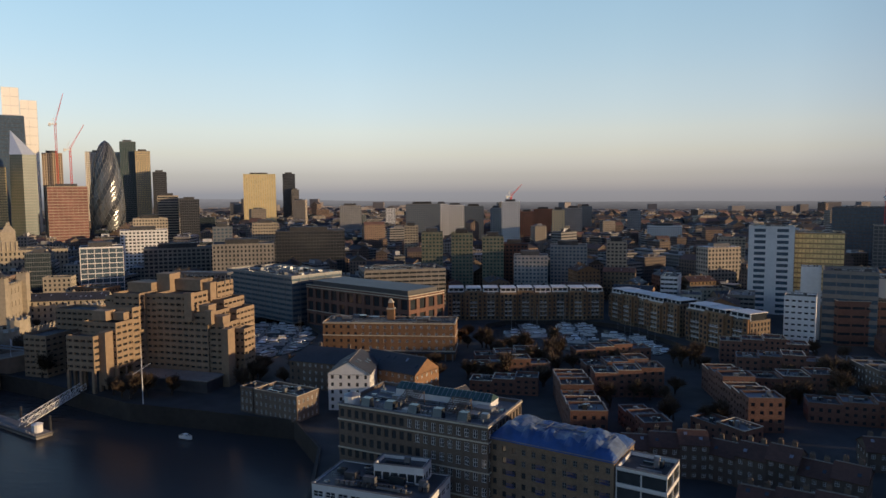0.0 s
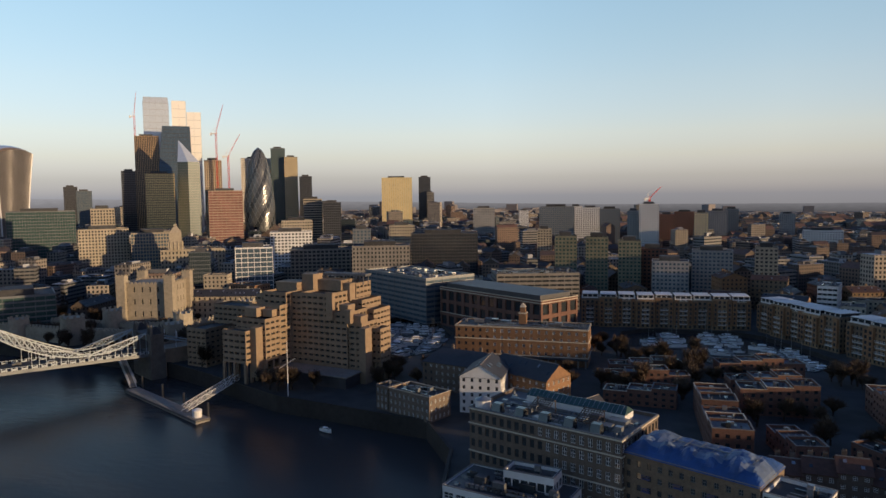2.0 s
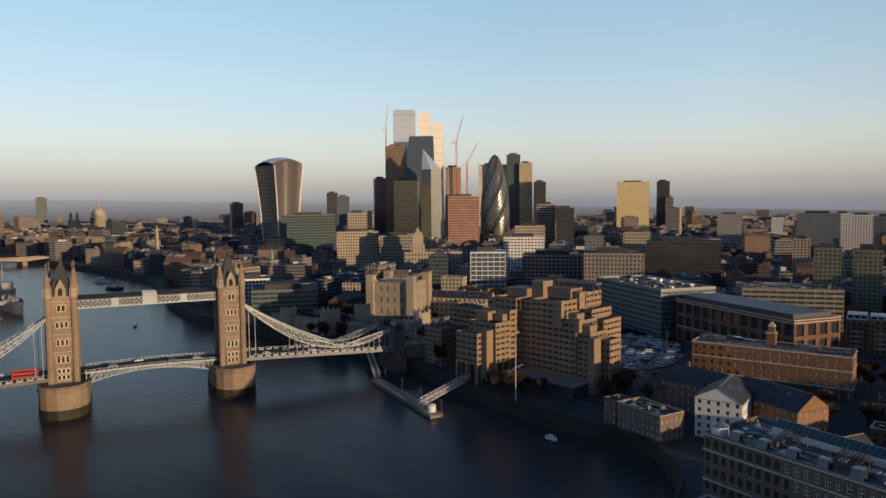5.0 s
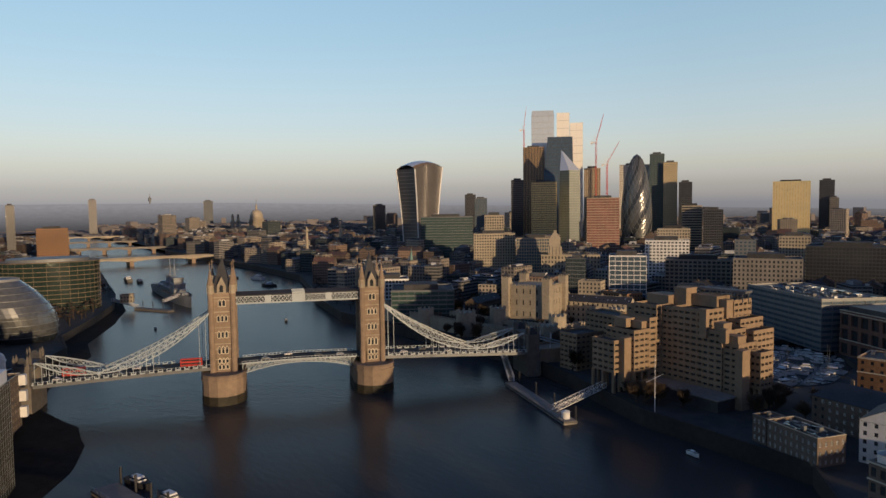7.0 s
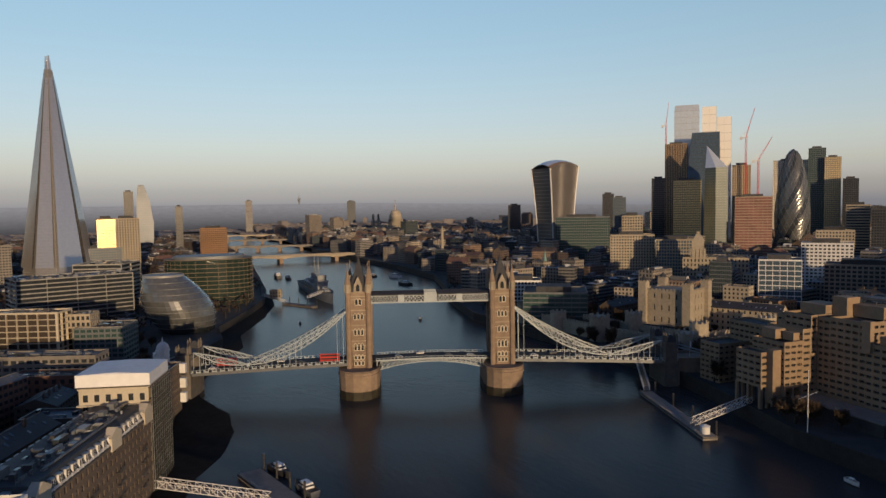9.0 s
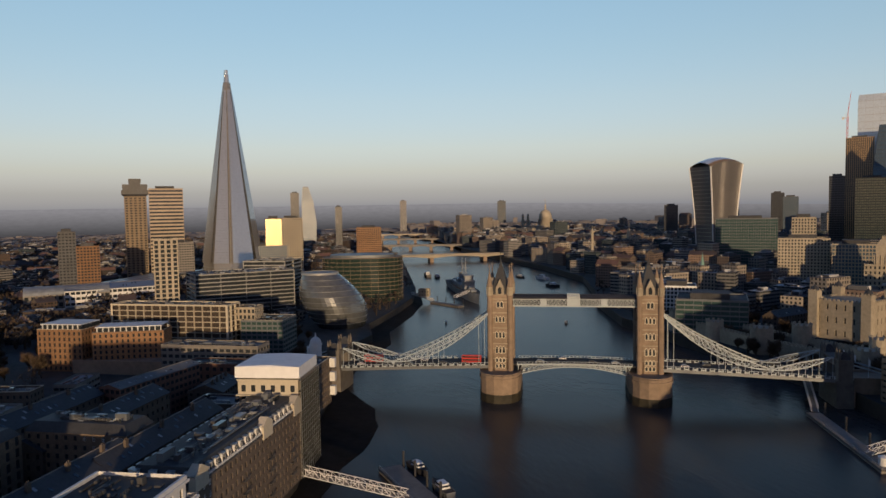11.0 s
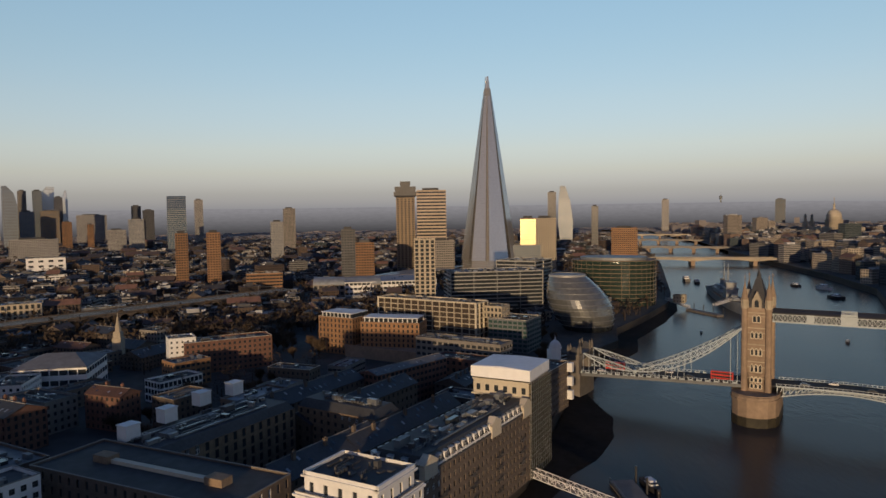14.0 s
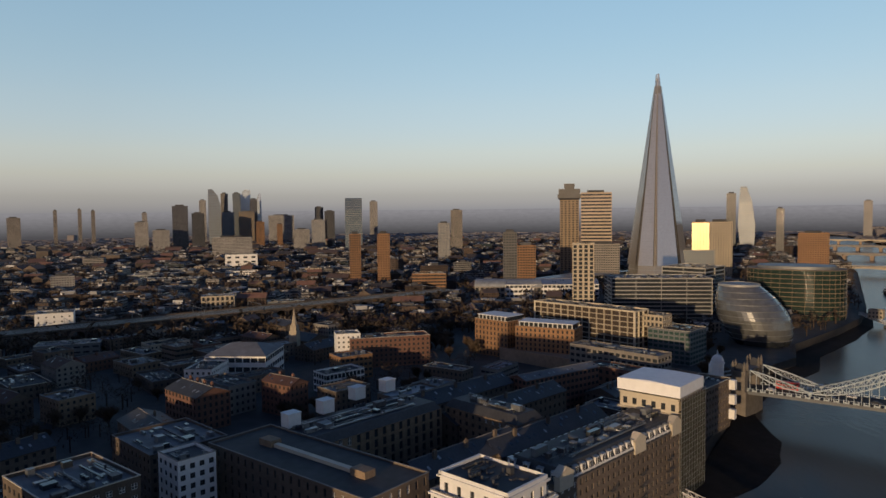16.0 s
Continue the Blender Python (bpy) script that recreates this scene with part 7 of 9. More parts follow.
tower("dark slim twin tower", -178, 1541, 30, 26, 15, 147, M_DARK, M_PANE, 3, 4, 0.7, 0.7, 12)
tower("grey slim tower beside the twin", -160, 1530, 18, 24, 15, 108, M_CONC, M_PANE, 3, 4, 0.6, 0.6, 12)
tower("dark tower on the north skyline", -994, 1267, 30, 26, 42, 130, M_DARK, M_PANE, 3, 4, 0.7, 0.7, 12)
tower("blue glass tower on the north skyline", -972, 1286, 34, 26, 41, 120, M_GREYP, M_PANEB, 3, 4, 0.8, 0.8, 12)
tower("dark slab on the north-west skyline", -1170, 1088, 34, 28, 49, 104, M_DARK, M_PANE, 3, 4, 0.7, 0.7, 14)
tower("green glass office block", -455, 607, 78, 40, 44, 84, M_GREYP, M_PANEG, 3, 4, 0.85, 0.8, 10)
tower("white office block with many windows", -80, 568, 46, 30, 26, 60, M_WHITE, M_PANE, 4, 3.6, 0.6, 0.5, 10)
tower("gold-lit stone offices with set-back top", -95, 616, 36, 30, 25, 71, M_STONE, M_PANE, 3, 3.6, 0.5, 0.5, 10)
tower("glass box with a white frame", -38, 405, 32, 30, 29, 55, M_WHITE, M_PANEB, 5, 4.2, 0.92, 0.85, 9, rec=0.6)
tower("long dark office range", 0, 470, 60, 30, 23, 49, M_CONC, M_PANE, 4, 3.6, 0.7, 0.6, 9)
tower("long dark office slab", 95, 587, 72, 36, 13, 58, M_DARK, M_PANE, 3, 3.6, 0.8, 0.7, 9)
tower("pale stone office block", 30, 640, 30, 24, 17, 64, M_STONE, M_PANE, 3, 3.6, 0.5, 0.5, 9)
tower("grey stone offices with ranks of windows", 66, 452, 52, 34, 18, 54, M_CONC, M_PANE, 3.2, 3.6, 0.45, 0.55, 9)
tower("glass-fronted riverside office block", -133, 240, 50, 42, 46, 34, M_GREYP, M_PANEG, 6, 3.6, 0.95, 0.7, 8, name="office_block")
tower("white-framed riverside flats with balconies", -196, 262, 30, 28, 50, 36, M_WHITE, M_PANE, 3, 3.3, 0.7, 0.7, 8, name="office_block")
tower("white-framed riverside flats with balconies", -235, 272, 26, 28, 50, 38, M_WHITE, M_PANE, 3, 3.3, 0.7, 0.7, 8, name="office_block")
tower("stepped pink stone office block", -276, 505, 50, 36, 40, 66, M_STONE, M_PANE, 3.2, 3.6, 0.5, 0.55, 10)
tower("stepped pink stone office block top", -282, 512, 24, 22, 40, 88, M_STONE, M_PANE, 3.2, 3.6, 0.5, 0.55, 60)
tower("stone office block with a sloping glass front", -217, 510, 44, 34, 36, 62, M_STONE, M_PANEB, 3, 3.6, 0.7, 0.7, 10)
# north-east skyline
for lab, x, y, w, top, rot, wm, pm in (
        ("dark blue glass block", 194, 945, 54, 80, 4, M_GREYP, M_PANEB), ("striped white flats", 222, 996, 20, 79, 2, M_WHITE, M_PANE), ("striped white flats", 244, 1047, 32, 76, 1, M_WHITE, M_PANE),
        ("dark flats", 276, 997, 32, 75, 0, M_GREYP, M_PANEB), ("slim grey flats", 311, 947, 18, 73, -2, M_PALE, M_PANEB), ("pale flats with a roof crane", 333, 925, 28, 83, -4, M_WHITE, M_PANE),
        ("dark brown flats", 368, 1043, 24, 64, -5, M_BRICKR, M_PANE), ("brown flats", 407, 1140, 35, 66, -6, M_BRICKR, M_PANE), ("flats with sunlight put into their gold panes", 396, 839, 18, 72, -7, M_STONE, M_GOLD),
        ("grey flats", 454, 1083, 30, 69, -9, M_PALE, M_PANEB), ("blue-grey flats", 492, 1179, 24, 70, -10, M_GREYP, M_PANEB), ("slim concrete tower", 592, 1209, 26, 60, -13, M_PALE, M_PANEB),
        ("white slab of flats", 566, 906, 50, 45, -16, M_WHITE, M_PANE), ("grey tower", 46, 1128, 40, 75, 10, M_PALE, M_PANEB), ("white tower", 86, 1437, 22, 63, 6, M_WHITE, M_PANE),
        ("pale framed flats", 196, 694, 17, 57, 5, M_STONE, M_PANE), ("yellow-green panelled flats", 234, 467, 19, 62, 3, M_OLIVE, M_PANEG), ("yellow-green panelled flats", 261, 467, 19, 61, 1, M_OLIVE, M_PANEG),
        ("yellow-green panelled flats", 289, 467, 19, 58, -2, M_OLIVE, M_PANEG), ("red-brown flats", 310, 486, 24, 50, -4, M_BRICKR, M_PANE), ("low pale block", 321, 445, 29, 43, -5, M_PALE, M_PANEB),
        ("pale office block", 359, 481, 33, 49, -8, M_PALE, M_PANEB), ("pale spotted flats", 397, 454, 17, 54, -12, M_STONE, M_PANE), ("dark glass flats", 28, 505, 18, 66, 20, M_GREYP, M_PANEB)):
    tower(lab + " on the north-east skyline", x, y, w, 22, rot, top, wm, pm, 3.4, 3.3, 0.55, 0.5, 9, name="residential_tower")
# south skyline
for lab, x, y, w, d, top, rot, wm, pm in (
        ("brick tower block with white bands", -661, -478, 16, 18, 81, 111, M_BRICKO, M_PANE),
        ("brick tower block with white bands", -674, -439, 18, 18, 81, 108, M_BRICKO, M_PANE), 
        
        ("stone riverside tower", -930, 200, 44, 40, 72, 74, M_BRICKO, M_PANE),
        ("dark tower behind the glass sliver", -1747, 213, 24, 24, 156, 80, M_DARK, M_PANE), ("slim dark tower", -1382, 254, 16, 18, 112, 77, M_DARK, M_PANE),
        ("white stepped flats", -1190, -469, 26, 20, 88, 103, M_PALE, M_PANEB), ("grey tower block", -1587, -526, 32, 24, 118, 102, M_CONC, M_PANE), ("dark slim flats", -620, -247, 18, 18, 84, 97, M_DARK, M_PANE),
        ("orange brick flats", -623, -226, 24, 20, 67, 96, M_BRICKO, M_PANE), ("sand-coloured tower", -2567, 826, 28, 24, 140, 71, M_PALE, M_PANE),
        ("dark tower", -2844, 1447, 42, 30, 138, 63, M_DARK, M_PANEB), 
        ("pale block at the spire's foot", -770, -130, 50, 30, 62, 90, M_CONC, M_PANE), ("glass podium block", -800, 5, 60, 40, 52, 88, M_GREYP, M_PANEB)):
    tower(lab + " on the south skyline", x, y, w, d, rot, top, wm, pm, 3.4, 3.5, 0.6, 0.5, 9, name="office_tower")

for lab, x, y, w, d, top, rot, wm, pm in (
        ("gold-brown slatted residential tower", -1503, -1334, 43, 30, 139, 124, M_FIN, M_PANE), ("dark residential tower", -1530, -1293, 35, 24, 117, 123, M_DARK, M_PANE),
        ("slim pale tower", -1791, -1443, 22, 15, 161, 122, M_PALE, M_PANE), ("grey residential tower", -1802, -1368, 23, 16, 183, 121, M_CONC, M_PANE),
        ("blue glass tower", -1787, -1314, 25, 18, 182, 120, M_GREYP, M_PANEB), ("bronze panelled tower", -1787, -1252, 23, 16, 162, 118, M_FIN, M_PANE),
        ("lower blue glass block", -1704, -1298, 38, 27, 120, 120, M_GREYP, M_PANEB), ("lower gold-topped block", -1732, -1248, 49, 34, 121, 119, M_SAND, M_PANEB),
        ("pale round-cornered tower", -1899, -875, 26, 18, 151, 109, M_PALE, M_PANE), ("white sunlit block of flats", -1558, -925, 38, 27, 95, 113, M_PALE, M_PANEB),
        ("small white tower block", -1930, -2161, 13, 14, 135, 132, M_CONC, M_PANE), ("small white tower block", -1985, -2099, 13, 14, 139, 131, M_CONC, M_PANE),
        ("small white tower block", -2015, -2064, 14, 14, 134, 130, M_CONC, M_PANE), ("sand-coloured tower block", -1728, -1621, 16, 14, 121, 126, M_PALE, M_PANE),
        ("sand-coloured low block", -1562, -1509, 38, 27, 91, 127, M_PALE, M_PANE), ("pale concrete twin slab", -1554, -1973, 38, 27, 109, 135, M_CONC, M_PANE),
        ("long sand-coloured slab", -1192, -985, 90, 30, 58, 120, M_PALE, M_PANE), ("gold-lit slab block", -1432, -1348, 44, 31, 70, 125, M_PALE, M_PANE),
        ("brown brick block", -1664, -1164, 25, 18, 89, 118, M_BRICKO, M_PANE), ("brown brick block", -1691, -1112, 17, 14, 81, 116, M_BRICKO, M_PANE),
        ("pale block of flats", -1539, -968, 44, 31, 68, 114, M_PALE, M_PANE), ("dark slim tower", -2201, -1201, 32, 23, 138, 113, M_DARK, M_PANE),
        ("dark slim tower", -2125, -1126, 37, 26, 122, 112, M_DARK, M_PANE), ("pale far flats", -2231, -1375, 98, 40, 108, 116, M_PALE, M_PANE),
        ("lit cream block", -522, -854, 29, 20, 29, 132, M_PALE, M_PANE)):
    tower(lab + " on the south skyline", x, y, w, d, rot, top, wm, pm, 3.4, 3.5, 0.6, 0.5, 9, name="residential_tower")
skin("glass_tower", "tall blue-grey glass tower with a sloping top", -1862, -1323, 119, 9, [(rect(33, 24), 0), (rect(33, 24), 170), (rect(20, 24, 6), 187)], M_PANEM, M_GREYP, floor=7, mull=5)
skin("glass_tower", "slim pale blue glass tower with a pointed top", -1839, -1262, 118, 9, [(rect(18, 16), 0), (rect(18, 16), 145), (rect(5, 8, 4), 174)], M_PANEM, M_GREYP, floor=7, mull=5)
skin("turbine_tower", "bulging tower with striped sides and a slanted open crown", -1725, -1358, 121, 9, [(rect(34, 26), 0), (rect(40, 28), 70), (rect(38, 26), 130), (rect(30, 22, -4), 165), (rect(12, 12, -12), 186)], M_SLIVER, M_DARK, floor=9, mull=6)
skin("sloping_roof_tower", "dark glass tower cut off by a pale sloping gable", -1549, -814, 110, 9, [(rect(47, 34), 0), (rect(47, 34), 112), (rect(47, 3, 0, 15), 146)], M_PANEB, M_BAND, floor=5, mull=4)
for cx_, cy_ in ((-1862, -1323), (-1839, -1262), (-1725, -1358), (-1549, -814)):
    claim(cx_, cy_, 40, 34, 118)

tower("sand-coloured hospital slab with dark window bands", -815, -139, 46, 26, 91, 139, M_CREAM, M_PANE, 40, 5.2, 0.98, 0.5, 9, rec=0.5)
tower("sand-coloured hospital lift tower", -815, -180, 29, 24, 93, 128, M_SAND, M_PANE, 6, 3.6, 0.5, 0.5, 9)
e = thing("hospital_tower_crown", "dark overhanging upper storeys of the hospital tower", "tower", -815, -180, 128, 93)
for zz, w_, h_ in ((0, 36, 9), (9, 33, 8), (17, 16, 8)):
    q = MB()
    q.loft(rect(29 if h_ == 9 else w_ - 2, 24), zz, rect(w_, 27 if h_ == 9 else 24), zz + 3, 0, 0)
    q.box(-w_ / 2, w_ / 2, -12, 12, zz + 3, zz + h_, bottom=True)
    part("storey", q, M_DARK, e)
tower("pale office block with a gold mirrored front", -795, 38, 34, 34, 81, 93, M_STONE, M_PANE, 3.4, 3.5, 0.4, 0.5, 9)
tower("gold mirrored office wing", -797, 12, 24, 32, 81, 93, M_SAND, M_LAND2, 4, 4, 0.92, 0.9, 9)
skin("glass_sliver_tower", "bulging pale glass residential tower", -1690, 244, 79, 10, [(rect(34, 26), 0), (rect(42, 30, -2), 60), (rect(32, 26, -5), 120), (rect(14, 14, -10), 162)], M_SLIVER, M_BAND, floor=6, mull=4)
claim(-1690, 244, 44, 34, 79)


# the leaning egg of banded glass
def city_hall():
    x, y = -292, -8
    claim(x, y, 52, 52, 0, 8)
    e = thing("egg_shaped_hall", "leaning egg-shaped hall of banded dark glass", "hall", x, y, GZ)
    G_ = MB()
    n = 44
    H = 44
    ld = Vector((-0.35, -0.94)) * 17
    prof = ((0, 19.5), (0.14, 23.0), (0.3, 25.4), (0.45, 26.0), (0.6, 25.0), (0.75, 22.4), (0.88, 19.0), (1.0, 15.2))

    def ringp(t, k=1.0):
        for (t0, r0), (t1, r1) in zip(prof, prof[1:]):
            if t <= t1:
                r = r0 + (r1 - r0) * (t - t0) / (t1 - t0)
                break
        c = ld * (t ** 1.25)
        return [(c.x + k * r * math.cos(2 * math.pi * i / n), c.y + k * r * math.sin(2 * math.pi * i / n)) for i in range(n)]
    rows = 20
    for k in range(rows):
        t0, t1 = k / rows, (k + 1) / rows
        G_.loft(ringp(t0), H * t0, ringp(t1), H * t1, 1 if k < 2 else 0)
        if k % 2 == 0 and k > 1:
            B_ = MB()
            B_.loft(ringp(t0, 1.012), H * t0 - 0.15, ringp(t0, 1.012), H * t0 + 0.3, 0, 0)
            part("ledge", B_, M_GREYP, e, "thin dark ledge")
    part("glazing", G_, [M_HALL, M_PANE], e)
    R = MB()
    R.loft(ringp(1.0, 1.03), H - 0.3, ringp(1.0, 1.0), H + 1.4, 0)
    R.face([(*a, H + 0.9) for a in ringp(1.0, 0.98)], 1)
    part("roof", R, [M_BAND, M_ROOFB], e, "flat blue-grey roof inside a pale rim")


city_hall()


def round_office(label, x, y, rx, ry, rot, h, rows, n=36, pane=None):
    claim(x, y, 2 * rx, 2 * ry, rot)
    e = thing("rounded_office", label, "office building", x, y, GZ, rot)
    G_, B_, R = MB(), MB(), MB()
    p = [(rx * math.copysign(abs(math.cos(a)) ** 0.8, math.cos(a)), ry * math.copysign(abs(math.sin(a)) ** 0.8, math.sin(a))) for a in [2 * math.pi * i / n for i in range(n)]]
    for k in range(rows):
        z0, z1 = h * k / rows, h * (k + 1) / rows
        G_.loft(p, z0, p, z1)
        o = [(a * 1.012, b * 1.012) for a, b in p]
        B_.loft(o, z1 - 0.3, o, z1 + 0.2, 0, 0)
        for i in range(n):
            B_.bar((*p[i], z0), (*p[i], z1), 0.12)
    R.prism([(a * 0.8, b * 0.8) for a, b in p], h, h + 3)
    part("glazing", G_, pane or M_DEEPG, e)
    tagged(part("floor_band", B_, M_SAND, e), kind="stuff")
    part("plant_storey", R, M_GREYP, e)
    return e


round_office("curved green glass riverside office block", -447, 54, 43, 29, 70, 46, 11)
building("long banded office block with pale sunshades", -378, -80, 40, 88, 8, 50, wall=M_BAND, pane=M_PANE, ow=0.985, oh=0.78, bay=22, floor=3.5, rec=0.9, roofm=M_FELTL, junk=10, name="office_block")
building("banded office block with pale sunshades", -480, -36, 46, 50, 60, 52, wall=M_BAND, pane=M_PANE, ow=0.985, oh=0.7, bay=22, floor=4.1, rec=0.9, roofm=M_FELTL, junk=10, name="office_block")
building("long white railway station roof with rows of lights", -560, -190, 110, 34, 100, 24, wall=M_WHITE, ow=0.8, oh=0.5, bay=5, floor=6, roof="gable", roofm=M_METAL, rise_h=5, junk=0, name="station_shed")


# the keep with four corner turrets
def keep(x, y, rot):
    claim(x, y, 40, 38, rot)
    e = thing("stone_keep", "pale stone medieval keep with four capped corner turrets", "castle keep", x, y, 12, rot)
    W, P = MB(), MB()
    c = rect(34, 32)
    for i in range(4):
        facade(W, P, c[i], c[(i + 1) % 4], 0, 26, 3, 6, 0.22, 0.45, 0.3, 0.6)
    W.face([(*a, 26) for a in c])
    for i in range(4):
        a, b = c[i], c[(i + 1) % 4]
        for k in range(12):
            u = (k + 0.5) / 12
            px, py = a[0] + (b[0] - a[0]) * u, a[1] + (b[1] - a[1]) * u
            W.box(px - 0.7, px + 0.7, py - 0.5, py + 0.5, 26, 27.4)
    part("wall", W, M_STONE, e)
    tagged(part("window_panes", P, M_PANE, e), kind="stuff")
    for a, b in c:
        t = MB()
        t.box(a - 3, a + 3, b - 3, b + 3, 0, 32)
        for k in range(4):
            for s in (-1, 1):
                t.box(a - 3 + k * 2 - 0.0, a - 2 + k * 2, b + s * 2.9 - 0.3, b + s * 2.9 + 0.3, 32, 33)
        o = part("turret", t, M_STONE, e)
        t = MB()
        t.lathe([(2.6, 32.2), (2.7, 33), (2.0, 34.2), (0.9, 35.4), (0.2, 36.2), (0.05, 38)], a, b, 12)
        part("cap", t, M_SLATE, o, "lead onion cap")


keep(-52, 285, 12)
# outer walls and towers of the castle
for (x0, y0), (x1, y1) in (((-150, 222), (-60, 212)), ((-60, 212), (10, 214)), ((10, 214), (30, 290)), ((-150, 222), (-165, 310)), ((-130, 245), (-50, 236)), ((-50, 236), (0, 240)), ((0, 240), (12, 300))):
    L = math.hypot(x1 - x0, y1 - y0)
    e = thing("castle_wall", "battered grey stone curtain wall with battlements", "castle wall", (x0 + x1) / 2, (y0 + y1) / 2, GZ, math.degrees(math.atan2(y1 - y0, x1 - x0)), "castle walls")
    q = MB()
    q.box(-L / 2, L / 2, -1.4, 1.4, 0, 9)
    for k in range(int(L / 3)):
        for s in (-1.2, 1.2):
            q.box(-L / 2 + 3 * k + 0.5, -L / 2 + 3 * k + 2.2, s - 0.3, s + 0.3, 9, 10.3)
    part("wall", q, M_STONE, e)
    claim((x0 + x1) / 2, (y0 + y1) / 2, L, 6, math.degrees(math.atan2(y1 - y0, x1 - x0)), 2)
for x, y, r, h in ((-150, 222, 6, 15), (-60, 212, 7, 17), (10, 214, 6.5, 15), (-130, 245, 5.5, 16), (-50, 236, 6, 18), (0, 240, 6, 17), (12, 300, 6, 16), (30, 290, 6, 14), (-105, 216, 6, 14)):
    e = thing("castle_tower", "round grey stone wall tower with battlements", "castle tower", x, y, GZ, 0, "castle towers")
    q = MB()
    q.cyl(0, 0, 0, h, r * 1.05, r, 14)
    for k in range(10):
        a = 2 * math.pi * k / 10
        q.cyl((r - 0.5) * math.cos(a), (r - 0.5) * math.sin(a), h, h + 1.4, 0.8, 0.8, 5)
    part("drum", q, M_STONE, e)
    claim(x, y, 2 * r, 2 * r, 0)
building("long stone barracks with slate roof inside the castle", -20, 318, 62, 14, 14, 24, wall=M_STONE, roof="gable", bay=4, floor=4, ow=0.35, oh=0.5, junk=4, rise_h=4.5, name="barracks")
building("brick houses inside the castle walls", -110, 290, 40, 12, 100, 20, wall=M_BRICKD, roof="gable", bay=3.5, floor=3.5, ow=0.35, oh=0.5, junk=4, rise_h=4, name="barracks")


def domed_office(x, y, rot):
    """Grand stone office with a stepped tower over its portico."""
    claim(x, y, 70, 50, rot)
    building("grand pale stone office with columns", x, y, 64, 44, rot, 45, base=10, wall=M_STONE, bay=3.6, floor=4.6, ow=0.4, oh=0.55, junk=6, name="stone_office", foot=False)
    e = thing("stone_clock_tower", "stepped pale stone tower with columns over a portico", "tower", x - 4, y - 24, 45, rot)
    q = MB()
    q.box(-7.5, 7.5, -6, 6, 0, 9)
    q.box(-5.8, 5.8, -4.8, 4.8, 9, 18)
    for s in (-1, 1):
        for k in range(4):
            q.cyl(-5.5 + k * 3.7, s * 6.2, 0, 8.5, 0.6, 0.55, 8)
    q.loft(rect(11.6, 9.6), 18, rect(4, 4), 24, 0, 0)
    q.box(-1.6, 1.6, -1.6, 1.6, 24, 27)
    part("stage", q, M_STONE, e)


domed_office(-165, 505, 34)


def cathedral(x, y):
    claim(x, y, 90, 70, 0)
    e = thing("domed_cathedral", "pale stone cathedral with a great lead dome", "cathedral", x, y, 16, 30)
    q = MB()
    q.box(-75, 75, -18, 18, 0, 30)
    q.box(-18, 18, -38, 38, 0, 30)
    q.cyl(0, 0, 30, 58, 21, 20, 28)
    for k in range(28):
        a = 2 * math.pi * k / 28
        q.cyl(22 * math.cos(a), 22 * math.sin(a), 32, 50, 0.9, 0.9, 6)
    for s in (-1, 1):
        q.box(-78, -68, s * 16 - 5, s * 16 + 5, 0, 45)
        q.cyl(-73, s * 16, 45, 62, 4.5, 3.5, 10)
        q.cyl(-73, s * 16, 62, 68, 3.5, 0.3, 10)
    part("wall", q, M_STONE, e)
    q = MB()
    q.lathe([(19.5 * math.cos(a), 58 + 22 * math.sin(a)) for a in [i * math.pi / 24 for i in range(12)]], n=28)
    q.cyl(0, 0, 79, 92, 3.2, 2.6, 10)
    q.cyl(0, 0, 92, 97, 2.8, 0.6, 10)
    q.bar((0, 0, 97), (0, 0, 113), 0.5)
    q.bar((-2, 0, 108), (2, 0, 108), 0.4)
    part("dome", q, M_STONE, e, "grey lead dome with lantern and cross")


cathedral(-1623, 978)


def mast_tower(x, y):
    e = thing("telecom_tower", "slim cylindrical telecommunications tower", "tower", x, y, GZ)
    q = MB()
    q.cyl(0, 0, 0, 100, 8, 8, 16)
    q.cyl(0, 0, 100, 150, 5, 5, 12)
    for z in (105, 115, 125):
        q.cyl(0, 0, z, z + 7, 9, 9, 16)
    q.cyl(0, 0, 150, 172, 10, 10, 16)
    q.cyl(0, 0, 172, 182, 4, 3, 10)
    q.bar((0, 0, 182), (0, 0, 196), 1.0)
    part("shaft", q, M_GREYP, e)


mast_tower(-4400, 1826)


def spire(x, y, z, h, label, m=None, w=6):
    e = thing("church_steeple", label, "church", x, y, z)
    q = MB()
    q.box(-w / 2, w / 2, -w / 2, w / 2, 0, h * 0.5)
    q.box(-w * 0.4, w * 0.4, -w * 0.4, w * 0.4, h * 0.5, h * 0.62)
    q.cyl(0, 0, h * 0.62, h, w * 0.38, 0.05, 8)
    part("steeple", q, m or M_STONE, e)


e = thing("stone_column", "tall fluted stone column with a gilded urn", "monument", -675, 504, 9)
q = MB()
q.box(-4, 4, -4, 4, 0, 10)
q.cyl(0, 0, 10, 52, 2.6, 2.2, 16)
q.box(-3, 3, -3, 3, 52, 54)
q.cyl(0, 0, 54, 60, 1.6, 0.6, 10)
part("shaft", q, M_STONE, e)
spire(-310, 395, 10, 42, "stone church steeple with a copper spire", M_COPPER)
spire(-930, 770, 12, 62, "pale stone church tower with pinnacles")
spire(-1100, 900, 12, 58, "pale stone church steeple")
spire(-700, 850, 12, 48, "pale stone church steeple")
spire(-1300, 760, 12, 52, "pale stone church steeple")
spire(-190, -350, GZ, 34, "slim church steeple among the houses")


